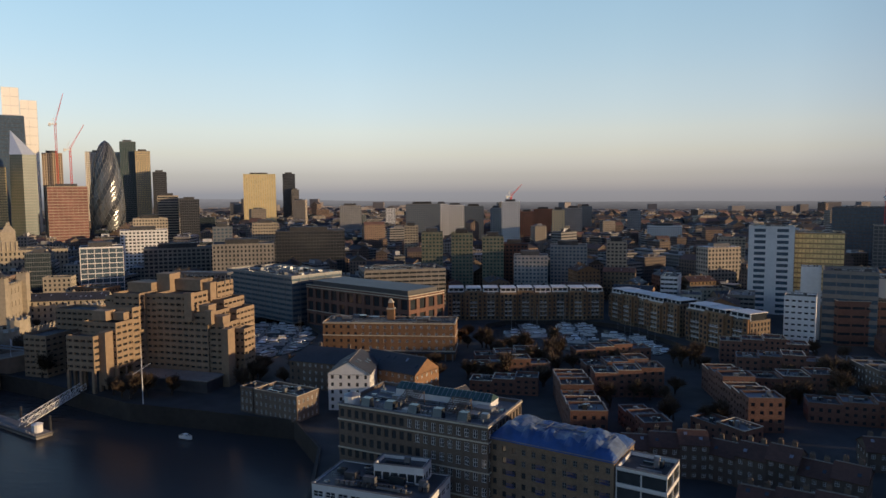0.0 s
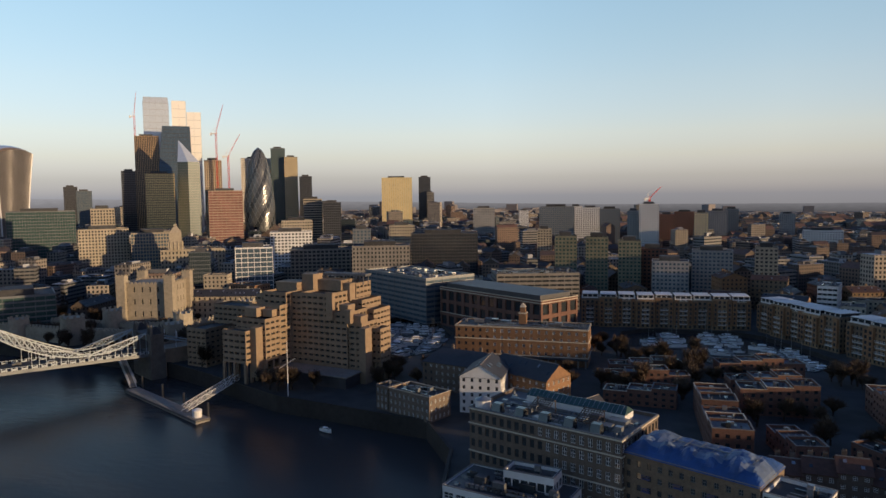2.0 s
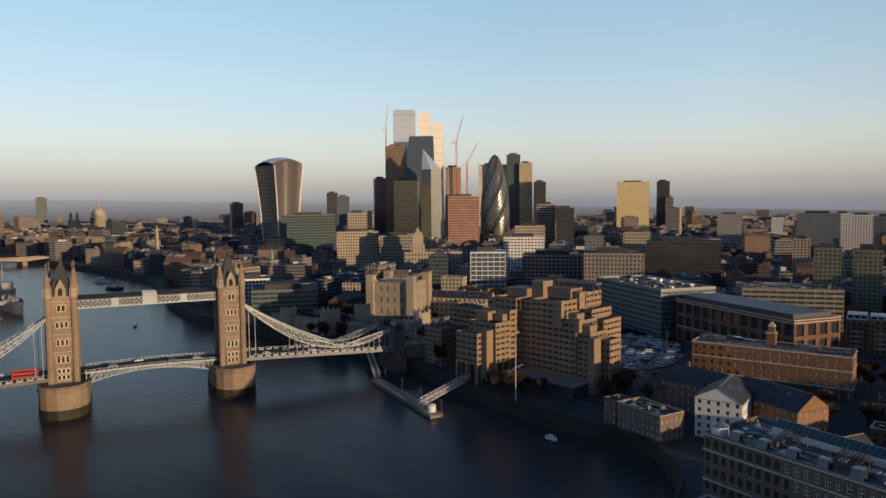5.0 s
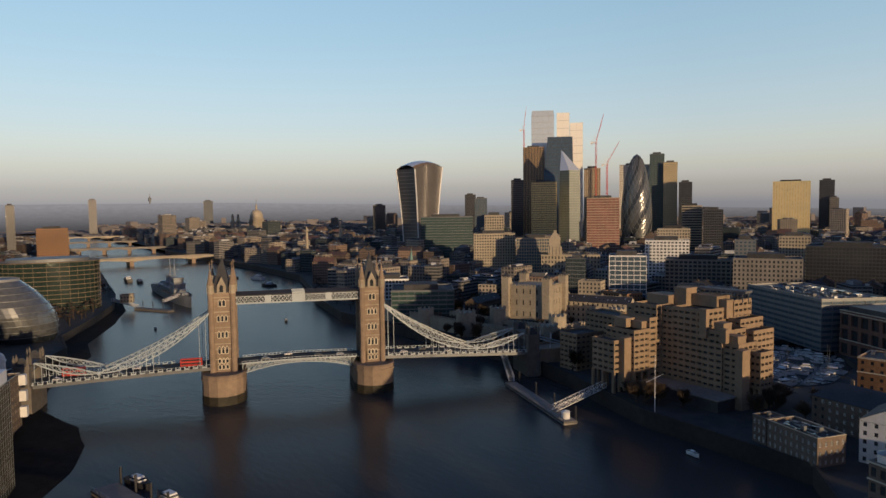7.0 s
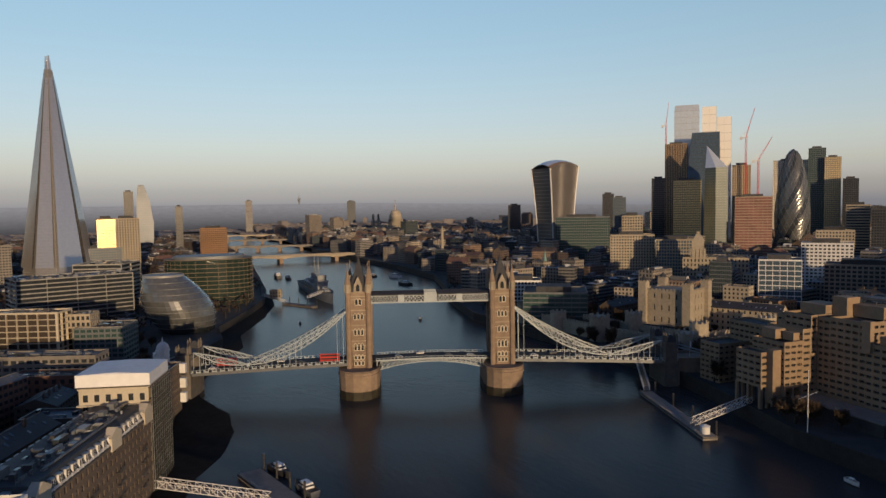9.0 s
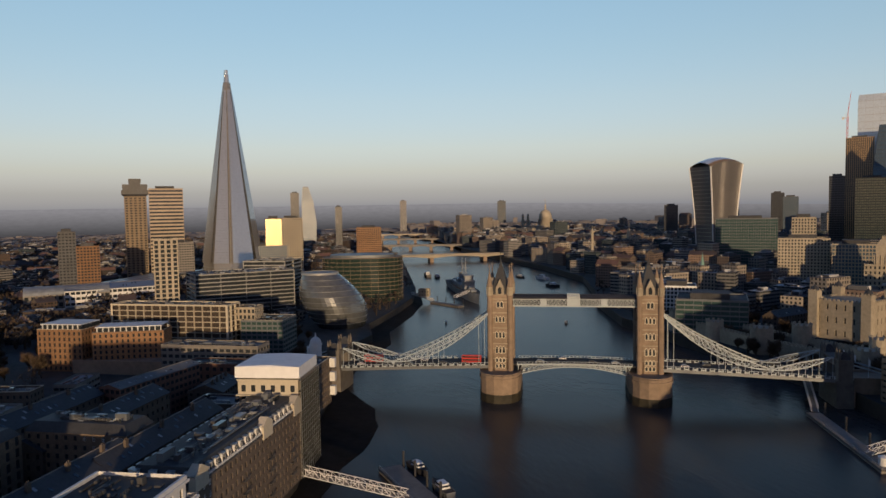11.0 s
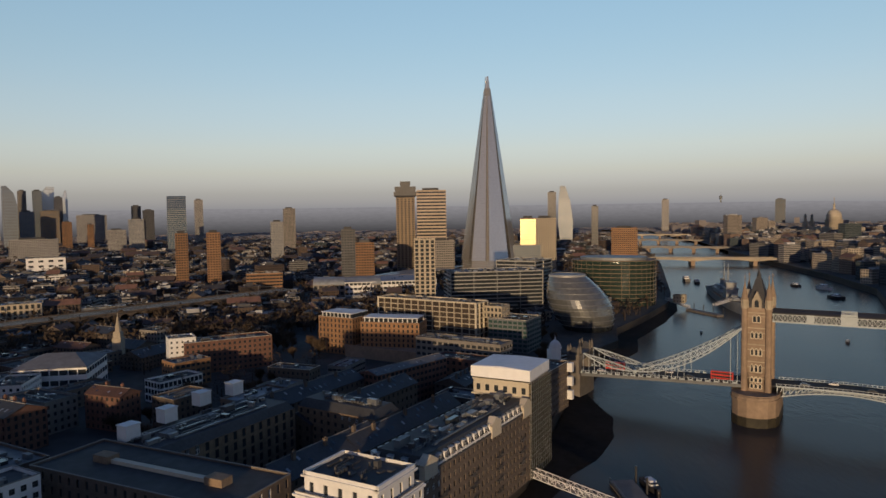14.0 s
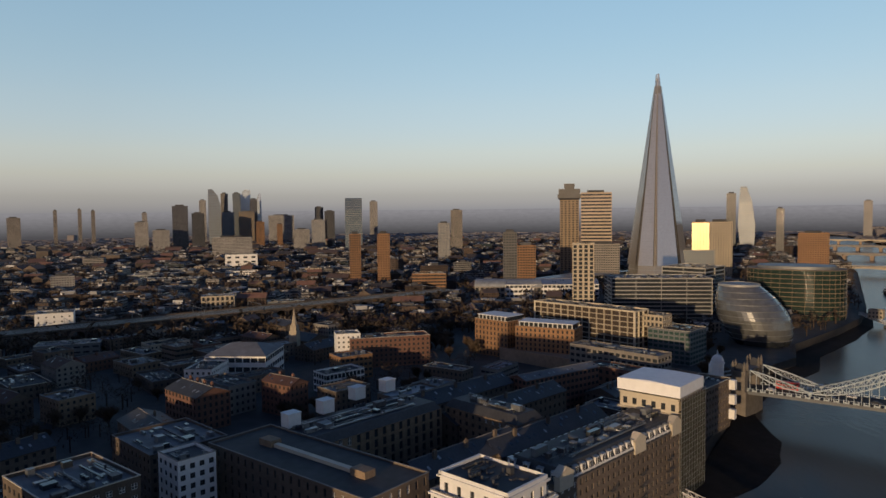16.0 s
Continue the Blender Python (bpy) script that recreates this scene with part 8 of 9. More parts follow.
# cranes
def crane(x, y, base, h, jib, luff, turn, label="red luffing tower crane"):
    e = thing("tower_crane", label, "crane", x, y, base, turn)
    q = MB()
    s = 1.1
    n = int(h / 4)
    for a, b in ((-s, -s), (s, -s), (s, s), (-s, s)):
        q.bar((a, b, 0), (a, b, h), 0.28)
    for k in range(n):
        z0, z1 = h * k / n, h * (k + 1) / n
        for (a, b), (c, d) in (((-s, -s), (s, -s)), ((s, -s), (s, s)), ((s, s), (-s, s)), ((-s, s), (-s, -s))):
            q.bar((a, b, z0), (c, d, z1), 0.16)
    mast = part("mast", q, M_RED, e)
    q = MB()
    cx, cz = math.cos(radians(luff)) * jib, math.sin(radians(luff)) * jib
    for dy in (-0.8, 0.8):
        q.bar((0, dy, h), (cx, 0, h + cz), 0.28)
    q.bar((-0.8, 0, h + 2), (cx, 0, h + cz), 0.2)
    for k in range(14):
        t0, t1 = k / 14, (k + 1) / 14
        q.bar((cx * t0, 0.8 * (1 - t0), h + cz * t0), (cx * t1, -0.8 * (1 - t1), h + cz * t1), 0.14)
    part("jib", q, M_RED, e)
    q = MB()
    q.box(-8, 0, -1.3, 1.3, h - 1, h + 0.5, bottom=True)
    q.box(-8.5, -5.5, -1.6, 1.6, h - 3, h + 1.2, bottom=True)
    q.box(-0.2, 2.2, 1, 2.8, h - 0.5, h + 2, bottom=True)
    q.bar((-3, 0, h), (-1.5, 0, h + 9), 0.3)
    q.bar((-8, 0, h), (-1.5, 0, h + 9), 0.12)
    q.bar((-1.5, 0, h + 9), (cx, 0, h + cz), 0.1)
    part("machinery_deck", q, M_WHITE, e)


crane(-312, 800, 12, 185, 45, 75, 30)
crane(-296, 806, 12, 150, 40, 62, 35)
crane(-575, 960, 150, 100, 45, 84, 40)
crane(333, 922, 83, 8, 26, 45, 20)
crane(690, 560, 9, 80, 40, 60, 60)


# ---------------------------------------------------------------- the rest of the city
OPEN = [(-60, 265, 120, 62, 8), (190, 250, 60, 60, 0), (330, 280, 60, 60, 0), (-150, -40, 60, 30, 50), (282, 195, 22, 24, 0), (-230, -240, 60, 26, 0), (232, 104, 30, 26, 0), (172, 150, 20, 30, 0)]
BUILT = len(FOOT)
for ox, oy, hw, hd, r in OPEN:
    claim(ox, oy, 2 * hw, 2 * hd, r, 0)
EYE0 = (270, -145)


def near_bank(x, y, r):
    """Too close to the river or a dock for a house."""
    for dx, dy in ((0, 0), (r, 0), (-r, 0), (0, r), (0, -r)):
        if in_poly(x + dx, y + dy, RIVER) or in_poly(x + dx, y + dy, DOCK_W) or in_poly(x + dx, y + dy, DOCK_E):
            return True
    return False


def bearing(x, y):
    return math.degrees(math.atan2(x - EYE0[0], y - EYE0[1]))


def district(x, y):
    """Typical heights and mix of walls for a part of the city."""
    if 262 < x < 560 and 20 < y < 262:
        return (6.5, 10), (0.9, 0.0, 0.1, 0.0)
    if -60 < x < 300 and y < -170:
        return (10, 17), (0.8, 0.05, 0.15, 0.0)
    north = y > -0.32 * x + 90 if x > -400 else y > -0.25 * x + 230
    if north:
        if x < 60 and y > 330:
            return (17, 36), (0.25, 0.45, 0.2, 0.1)
        if x < -250:
            return (16, 32), (0.3, 0.45, 0.15, 0.1)
        return (11, 26), (0.5, 0.15, 0.3, 0.05)
    return (6, 12.5), (0.62, 0.08, 0.27, 0.03)


rng = random.Random(7)
LABELS = {0: "brick city building with rows of windows", 1: "pale stone city building with rows of windows", 2: "concrete city building with window bands", 3: "glazed city office building"}
WALLS = {0: [M_BRICK, M_BRICKD, M_BRICKR, M_BRICKD, M_BRICK], 1: [M_STONE], 2: [M_CONC, M_GREYP, M_WHITE], 3: [M_GREYP, M_DARK]}
# lighter walls north of the river, in place of the haze there
NORTH = {0: [M_BRICK, M_FLATS, M_BRICKR, M_BRICKG, M_BRICKO], 1: [M_STONE, M_TRIM], 2: [M_CONC, M_PALE, M_WHITE], 3: [M_GREYP, M_PALE]}
SQUARES = []         # gaps left for gardens and yards with trees
step = 34
placed = []
for gx in range(-1000, 1000, step):
    for gy in range(-900, 1000, step):
        x, y = gx + rng.uniform(-6, 6), gy + rng.uniform(-6, 6)
        d = math.hypot(x - EYE0[0], y - EYE0[1])
        b = bearing(x, y)
        if d > 600 or d < 40:
            continue
        seen_ = -141 < b < 40
        if not seen_ and (d > 560 or rng.random() < 0.3):
            continue
        w, dp = rng.uniform(18, 31), rng.uniform(11, 20)
        if 262 < x < 560 and 20 < y < 262:
            w, dp = rng.uniform(16, 26), rng.uniform(9, 11)
        if near_bank(x, y, 17) or taken(x, y, 11):
            continue
        (h0, h1), mix = district(x, y)
        kind_ = rng.choices((0, 1, 2, 3), mix)[0]
        south_ = seen_ and y < -0.32 * x + 60
        if south_ and rng.random() < 0.2:
            SQUARES.append((x, y))
            continue
        # unseen blocks are invented, their heights chosen to shade the near streets
        top = GZ + (rng.uniform(h0, h1) if seen_ else rng.uniform(17, 25) if y > -120 else rng.uniform(26, 36))
        if south_ and rng.random() < 0.3:
            w, dp, top = rng.uniform(26, 38), rng.uniform(14, 22), GZ + rng.uniform(5, 9)
        pitched_ = kind_ == 0 and rng.random() < (0.35 if south_ else 0.6)
        rot = rng.choice((-32, 58, -24, 66)) + rng.uniform(-5, 5) if y < 100 else rng.choice((-20, 70, 10, 100)) + rng.uniform(-6, 6)
        wm = rng.choice((NORTH[kind_] if not south_ else WALLS[kind_]) if not south_ or rng.random() < 0.25 else [M_BRICKD, M_BRICKD, M_BRICKR, M_BRICKG, M_CONC])
        building(LABELS[kind_], x, y, w, dp, rot, top, wall=wm, roof="gable" if pitched_ else "flat", roofm=rng.choice((M_SLATE, M_SLATE, M_TILE)) if pitched_ else rng.choice((M_FELT, M_FELTL, M_FELTL, M_ROOFB) if south_ else (M_FELT, M_FELT, M_FELTL)),
                 bay=3.2, floor=3.3, ow=(0.42, 0.45, 0.9, 0.85)[kind_], oh=(0.48, 0.52, 0.45, 0.75)[kind_], junk=rng.choice((1, 2, 4)), rise_h=rng.uniform(2.5, 4) if pitched_ else None,
                 name="city_building", group="city buildings", foot=False, faces="nesw" if seen_ else "")

# farther off: streets of houses, joined, their panes left to the surface
FAR_W = [MB() for _ in range(5)]
FAR_R_ = MB()
FAR_T = MB()
HAZY = MB()


def far_house(x, y, w, d, rot, z0, z1, kind_, gable):
    c, s = math.cos(rot), math.sin(rot)
    P_ = [(x + c * a - s * b, y + s * a + c * b) for a, b in ((-w / 2, -d / 2), (w / 2, -d / 2), (w / 2, d / 2), (-w / 2, d / 2))]
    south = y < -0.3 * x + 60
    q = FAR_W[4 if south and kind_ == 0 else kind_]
    n = len(q.v)
    # one island a house, so that each takes one colour
    q.v.extend([(*p, z0) for p in P_] + [(*p, z1) for p in P_])
    for i in range(4):
        j = (i + 1) % 4
        q.f.append((n + i, n + j, n + 4 + j, n + 4 + i))
        q.m.append(0)
        L = w if i % 2 == 0 else d
        q.uv.extend([(0, z0), (L, z0), (L, z1), (0, z1)])
    if gable:
        h = d * 0.3
        r0, r1 = (x - c * w / 2, y - s * w / 2), (x + c * w / 2, y + s * w / 2)
        FAR_R_.face([(*P_[0], z1), (*P_[1], z1), (*r1, z1 + h), (*r0, z1 + h)], 1)
        FAR_R_.face([(*P_[2], z1), (*P_[3], z1), (*r0, z1 + h), (*r1, z1 + h)], 1)
        FAR_R_.face([(*P_[1], z1), (*P_[2], z1), (*r1, z1 + h)], 2)
        FAR_R_.face([(*P_[3], z1), (*P_[0], z1), (*r0, z1 + h)], 2)
        for t in (0.15, 0.5, 0.85):
            cx, cy = r0[0] + (r1[0] - r0[0]) * t, r0[1] + (r1[1] - r0[1]) * t
            FAR_R_.prism(rect(2.2, 1.2, cx, cy), z1 + h * 0.6, z1 + h + 1.6, 2, 2)
    else:
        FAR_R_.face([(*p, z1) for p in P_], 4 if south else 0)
        if w > 14:
            k = rng.uniform(0.25, 0.5)
            FAR_R_.prism([(x + (p[0] - x) * k, y + (p[1] - y) * k) for p in P_], z1, z1 + rng.uniform(1.5, 4), 3, 3)
            for _k in range(3):
                a, b = rng.uniform(-0.4, 0.4) * w, rng.uniform(-0.4, 0.4) * d
                FAR_R_.prism(rect(rng.uniform(1.5, 5), rng.uniform(1.5, 4), x + c * a - s * b, y + s * a + c * b), z1, z1 + rng.uniform(0.8, 2.5), 3, 3)


for r0, r1, step in ((600, 1300, 36), (1300, 2400, 48), (2400, 3560, 56)):
    n = int(r1 / step) + 1
    for i in range(-n, n + 1):
        for j in range(-n, n + 1):
            x, y = EYE0[0] + i * step + rng.uniform(-0.25, 0.25) * step, EYE0[1] + j * step + rng.uniform(-0.25, 0.25) * step
            d = math.hypot(x - EYE0[0], y - EYE0[1])
            if not r0 <= d < r1 or not -141 < bearing(x, y) < 41:
                continue
            if in_poly(x, y, RIVER) or (d < 2200 and (near_bank(x, y, 22) or taken(x, y, 12))):
                continue
            (h0, h1), mix = district(x, y)
            kind_ = rng.choices((0, 1, 2, 3), mix)[0]
            h = rng.uniform(h0, h1)
            if rng.random() < 0.025:
                h = min(h * rng.uniform(1.6, 2.6), 44 if d < 1300 else 90)
            z = GZ
            # past 2500 m: plain blocks whose colour carries the haze
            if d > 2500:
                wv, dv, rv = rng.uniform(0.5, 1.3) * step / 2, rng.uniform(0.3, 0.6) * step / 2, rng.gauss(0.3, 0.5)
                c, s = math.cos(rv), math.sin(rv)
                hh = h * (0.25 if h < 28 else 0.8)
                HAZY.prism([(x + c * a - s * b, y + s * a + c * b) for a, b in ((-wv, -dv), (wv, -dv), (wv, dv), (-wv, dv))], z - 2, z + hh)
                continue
            far_house(x, y, rng.uniform(0.45, 0.95) * step, rng.uniform(0.3, 0.5) * step, rng.choice((0.3, 1.87)) + rng.gauss(0, 0.25), z - 2, z + h, kind_, kind_ == 0 and rng.random() < (0.35 if y < -0.3 * x + 60 else 0.65) and step < 60)
# bare trees in the streets and parks far off: loose clumps of twigs
GARDEN = [(sx_ + rng.uniform(-14, 14), sy_ + rng.uniform(-14, 14)) for sx_, sy_ in SQUARES for _ in range(7)]
WILD = 15000
for k_ in range(WILD + len(GARDEN)):
    a = radians(rng.uniform(-138, 40))
    d = 560 + 2300 * rng.random() ** 1.7
    x, y = EYE0[0] + d * math.sin(a), EYE0[1] + d * math.cos(a)
    if k_ >= WILD:
        x, y = GARDEN[k_ - WILD]
        d = 500
    if y > -0.3 * x + 150 and rng.random() < 0.82:
        continue
    if near_bank(x, y, 6) or (d < 1400 and taken(x, y, 2)):
        continue
    r_ = rng.uniform(3.5, 7.5)
    for _k in range(11 if k_ < WILD else 60):
        v = Vector((rng.gauss(0, 1), rng.gauss(0, 1), rng.gauss(0, 0.8))).normalized() * r_ * rng.uniform(0.3, 1.0)
        o = Vector((x, y, GZ + r_ + 2.5)) + v
        s1 = Vector((rng.uniform(-1, 1), rng.uniform(-1, 1), rng.uniform(-1, 1))) * r_ * (0.38 if k_ < WILD else 0.2)
        s2 = Vector((rng.uniform(-1, 1), rng.uniform(-1, 1), rng.uniform(-1, 1))) * r_ * (0.38 if k_ < WILD else 0.08)
        FAR_T.face([o - s1, o + s1, o + s2])
    FAR_T.bar((x, y, GZ - 0.5), (x, y, GZ + r_ + 1), 0.3, 0, 3)
tagged(part("distant_trees", FAR_T, M_WOODS), "bare brown trees among distant streets and parks", "trees", kind="stuff")
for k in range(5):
    tagged(part("distant_houses", FAR_W[k], (*M_FAR, M_FARS)[k]), ("streets of distant brick houses", "blocks of distant pale stone offices", "blocks of distant concrete flats", "blocks of distant glass offices", "streets of distant brick houses, shade put into their dark colour")[k], "buildings", kind="stuff")
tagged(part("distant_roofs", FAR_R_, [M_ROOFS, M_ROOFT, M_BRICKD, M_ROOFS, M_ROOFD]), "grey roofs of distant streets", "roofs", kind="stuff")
tagged(part("far_streets", HAZY, M_FARLAND), "low streets and flats towards the hills, haze put into their pale colour", "buildings", kind="stuff")

# haze behind the last streets: a backdrop band that glows, up to the hills' skyline
M_MIST = bpy.data.materials.new("haze_glow")
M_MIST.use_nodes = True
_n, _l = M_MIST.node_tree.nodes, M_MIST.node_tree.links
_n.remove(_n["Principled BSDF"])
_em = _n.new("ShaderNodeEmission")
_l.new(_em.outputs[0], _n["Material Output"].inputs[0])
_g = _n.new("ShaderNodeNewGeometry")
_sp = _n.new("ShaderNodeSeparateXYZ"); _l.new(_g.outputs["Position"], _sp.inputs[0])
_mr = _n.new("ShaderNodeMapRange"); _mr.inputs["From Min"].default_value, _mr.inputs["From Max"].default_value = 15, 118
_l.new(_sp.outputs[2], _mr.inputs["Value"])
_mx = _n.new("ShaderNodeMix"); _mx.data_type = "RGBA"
# emitted colour, dim at the foot and brighter upwards, in place of haze
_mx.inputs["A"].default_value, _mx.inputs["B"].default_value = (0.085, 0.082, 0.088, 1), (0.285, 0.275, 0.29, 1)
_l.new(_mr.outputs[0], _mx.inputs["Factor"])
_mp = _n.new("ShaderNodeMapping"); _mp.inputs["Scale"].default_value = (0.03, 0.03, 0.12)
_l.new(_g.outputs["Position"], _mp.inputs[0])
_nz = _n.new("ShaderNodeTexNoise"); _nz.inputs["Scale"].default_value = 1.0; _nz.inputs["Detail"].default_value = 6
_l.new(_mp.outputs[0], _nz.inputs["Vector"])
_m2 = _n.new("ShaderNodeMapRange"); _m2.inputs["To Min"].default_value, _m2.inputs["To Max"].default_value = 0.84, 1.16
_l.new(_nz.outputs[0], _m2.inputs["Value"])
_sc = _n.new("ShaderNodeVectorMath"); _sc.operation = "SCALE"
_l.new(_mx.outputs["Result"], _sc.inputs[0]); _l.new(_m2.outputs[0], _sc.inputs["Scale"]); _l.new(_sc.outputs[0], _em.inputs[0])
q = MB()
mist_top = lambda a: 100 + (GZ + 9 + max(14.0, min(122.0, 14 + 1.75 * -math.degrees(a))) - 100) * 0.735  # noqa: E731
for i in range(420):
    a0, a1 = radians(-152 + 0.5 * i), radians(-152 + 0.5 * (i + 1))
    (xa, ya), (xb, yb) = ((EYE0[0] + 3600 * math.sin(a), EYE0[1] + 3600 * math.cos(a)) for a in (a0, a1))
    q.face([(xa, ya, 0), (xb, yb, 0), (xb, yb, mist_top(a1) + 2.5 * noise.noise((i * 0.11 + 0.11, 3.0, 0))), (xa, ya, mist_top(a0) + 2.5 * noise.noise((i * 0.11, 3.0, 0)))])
tagged(part("backdrop", q, M_MIST), "glowing backdrop band imitating grey-lilac haze below the skyline", "backdrop", kind="structure")


# ---------------------------------------------------------------- river bridges upstream
def road_bridge(x0, y0, x1, y1, z, width, piers, label, m, truss=False):
    L = math.hypot(x1 - x0, y1 - y0)
    e = thing("river_bridge", label, "bridge", (x0 + x1) / 2, (y0 + y1) / 2, 0, math.degrees(math.atan2(y1 - y0, x1 - x0)))
    q = MB()
    n = piers + 1
    hw = width / 2
    for k in range(n):      # arched spans
        a, b = -L / 2 + L * k / n, -L / 2 + L * (k + 1) / n
        s = 8
        for i in range(s):
            u0, u1 = a + (b - a) * i / s, a + (b - a) * (i + 1) / s
            lo0, lo1 = z - 1.6 - 4.0 * (2 * i / s - 1) ** 2, z - 1.6 - 4.0 * (2 * (i + 1) / s - 1) ** 2
            for sy in (-hw, hw):
                f = [(u0, sy, lo0), (u1, sy, lo1), (u1, sy, z), (u0, sy, z)]
                q.face(f if sy < 0 else f[::-1])
            q.face([(u0, -hw, lo0), (u0, hw, lo0), (u1, hw, lo1), (u1, -hw, lo1)])
    q.box(-L / 2 - 40, L / 2 + 40, -hw - 0.3, hw + 0.3, z - 0.6, z + 0.02, 0, bottom=True)
    for sy in (-hw, hw):
        q.box(-L / 2 - 40, L / 2 + 40, sy - 0.3, sy + 0.3, z, z + 1.2)
    part("span", q, m, e)
    for k in range(1, n):
        p = MB()
        u = -L / 2 + L * k / n
        p.box(u - 3.5, u + 3.5, -hw - 2, hw + 2, -2, z - 3.5)
        part("pier", p, M_GRANITE, e)


road_bridge(-1003, 235, -935, 545, 13, 30, 2, "plain concrete road bridge with three shallow arches", M_STONE)
road_bridge(-1395, 335, -1290, 570, 13, 24, 4, "railway bridge on rows of columns", M_CONC)
road_bridge(-1760, 425, -1655, 660, 13, 16, 4, "steel arched road bridge", M_CONC)
road_bridge(-2150, 480, -2060, 760, 13, 14, 4, "low distant river bridge", M_STONE)


# ---------------------------------------------------------------- ships, piers and boats
def hull_mesh(q, L, B, D, z0, mi=0, deck=1, sheer=1.0, bow=0.35):
    """A hull with a pointed bow at +x, flare and sheer."""
    st = []
    n = 12
    for i in range(n + 1):
        u = i / n
        x = -L / 2 + L * u
        b = B / 2 * (1 - max(0, (u - (1 - bow)) / bow) ** 1.8) * (0.86 + 0.14 * min(1, u * 4))
        zt = z0 + D + sheer * (max(0, u - 0.4) / 0.6) ** 2
        st.append((x, b, zt))
    for (xa, ba, za), (xb, bb, zb) in zip(st, st[1:]):
        for s in (-1, 1):
            f = [(xa, s * ba * 0.8, z0 - 0.6), (xb, s * bb * 0.7, z0 - 0.6), (xb, s * bb, zb), (xa, s * ba, za)]
            q.face(f if s < 0 else f[::-1], mi)
        q.face([(xa, -ba, za - 0.15), (xb, -bb, zb - 0.15), (xb, bb, zb - 0.15), (xa, ba, za - 0.15)], deck)
    x, b, z = st[0]
    q.face([(x, b * 0.8, z0 - 0.6), (x, -b * 0.8, z0 - 0.6), (x, -b, z), (x, b, z)], mi)


def warship():
    e = thing("museum_warship", "grey-painted gun cruiser moored in midstream", "ship", -485, 190, 0, -14)
    q = MB()
    hull_mesh(q, 187, 21, 8, 0.6, 0, 1, 3.0)
    part("hull", q, [M_NAVY, M_WOOD], e)
    for nm, x0, x1, b, z0, z1 in (("bridge_house", 18, 38, 6, 8.8, 19), ("bridge_house", 24, 34, 5, 19, 25), ("deck_house", -45, 18, 6.5, 8.8, 12.5), ("deck_house", -30, -10, 5, 12.5, 17)):
        q = MB()
        q.box(x0, x1, -b, b, z0, z1)
        q.box(x0 - 0.6, x1 + 0.6, -b - 0.8, b + 0.8, z1 - 0.3, z1 + 0.8, bottom=True)
        part(nm, q, M_NAVY, e)
    for x in (4, -22):
        q = MB()
        q.cyl(x, 0, 12, 25, 3.2, 2.9, 14)
        part("funnel", q, M_NAVY, e)
        q = MB()
        for s in (-1.6, 1.6):
            q.bar((x + 9, s, 12), (x + 9, 0, 40), 0.3)
        q.bar((x + 9, -5, 33), (x + 9, 5, 33), 0.25)
        q.bar((x + 9, 0, 38), (x + 9, 0, 45), 0.2)
        part("mast", q, M_NAVY, e)
    for x, z, a in ((62, 10, 0), (50, 12.5, 0), (-56, 12, math.pi), (-68, 9.5, math.pi)):
        q = MB()
        q.cyl(x, 0, z - 1.5, z, 4.4, 4.4, 14)
        q.loft(rect(8, 7, x, 0), z, rect(6, 6, x, 0), z + 2.6, 0, 0)
        for dy in (-1.4, 0, 1.4):
            q.bar((x + math.cos(a) * 3, dy, z + 1.4), (x + math.cos(a) * 10.5, dy, z + 2.2), 0.22, 0, 6)
        part("gun_turret", q, M_NAVY, e)


warship()


def launch(x, y, z, rot, L=9.0, label="white motor cruiser with a low cabin", hull=None, sail=False, group="boats in the dock"):
    hull = hull or M_SHEET
    e = thing("yacht" if sail else "motor_boat", label, "boat", x, y, z, rot, group)
    q = MB()
    hull_mesh(q, L, L * 0.3, L * 0.13, 0, 0, 1, 0.3)
    part("hull", q, [hull, M_WOOD], e)
    q = MB()
    h = L * 0.12
    q.loft(rect(L * 0.42, L * 0.22, -L * 0.04), h, rect(L * 0.3, L * 0.18, -L * 0.06), h + L * 0.12, 0, 0)
    q.loft(rect(L * 0.43, L * 0.23, -L * 0.04), h + L * 0.05, rect(L * 0.36, L * 0.2, -L * 0.05), h + L * 0.085, 1)
    part("cabin", q, [M_SHEET, M_PANE], e)
    if sail:
        q = MB()
        q.bar((L * 0.08, 0, h), (L * 0.08, 0, L * 1.35), 0.07)
        q.bar((L * 0.08, 0, L * 0.3), (-L * 0.35, 0, L * 0.28), 0.08)
        q.bar((L * 0.08, -0.9, L * 0.9), (L * 0.08, 0.9, L * 0.9), 0.04)
        part("mast", q, M_METAL, e, "bare aluminium mast")
    return e


def jetty(x0, y0, x1, y1, z, w=2.2, label="timber pontoon walkway between boats"):
    L = math.hypot(x1 - x0, y1 - y0)
    e = thing("pontoon", label, "pontoon", (x0 + x1) / 2, (y0 + y1) / 2, z, math.degrees(math.atan2(y1 - y0, x1 - x0)), "dock pontoons")
    q = MB()
    q.box(-L / 2, L / 2, -w / 2, w / 2, -0.6, 0.5, bottom=True)
    part("deck", q, M_CONC, e)
    for k in range(max(2, int(L / 9))):
        q = MB()
        u = -L / 2 + L * (k + 0.5) / max(2, int(L / 9))
        q.cyl(u, w / 2 + 0.2, -2, 2.2, 0.22, 0.22, 8)
        part("pile", q, M_DARK, e)


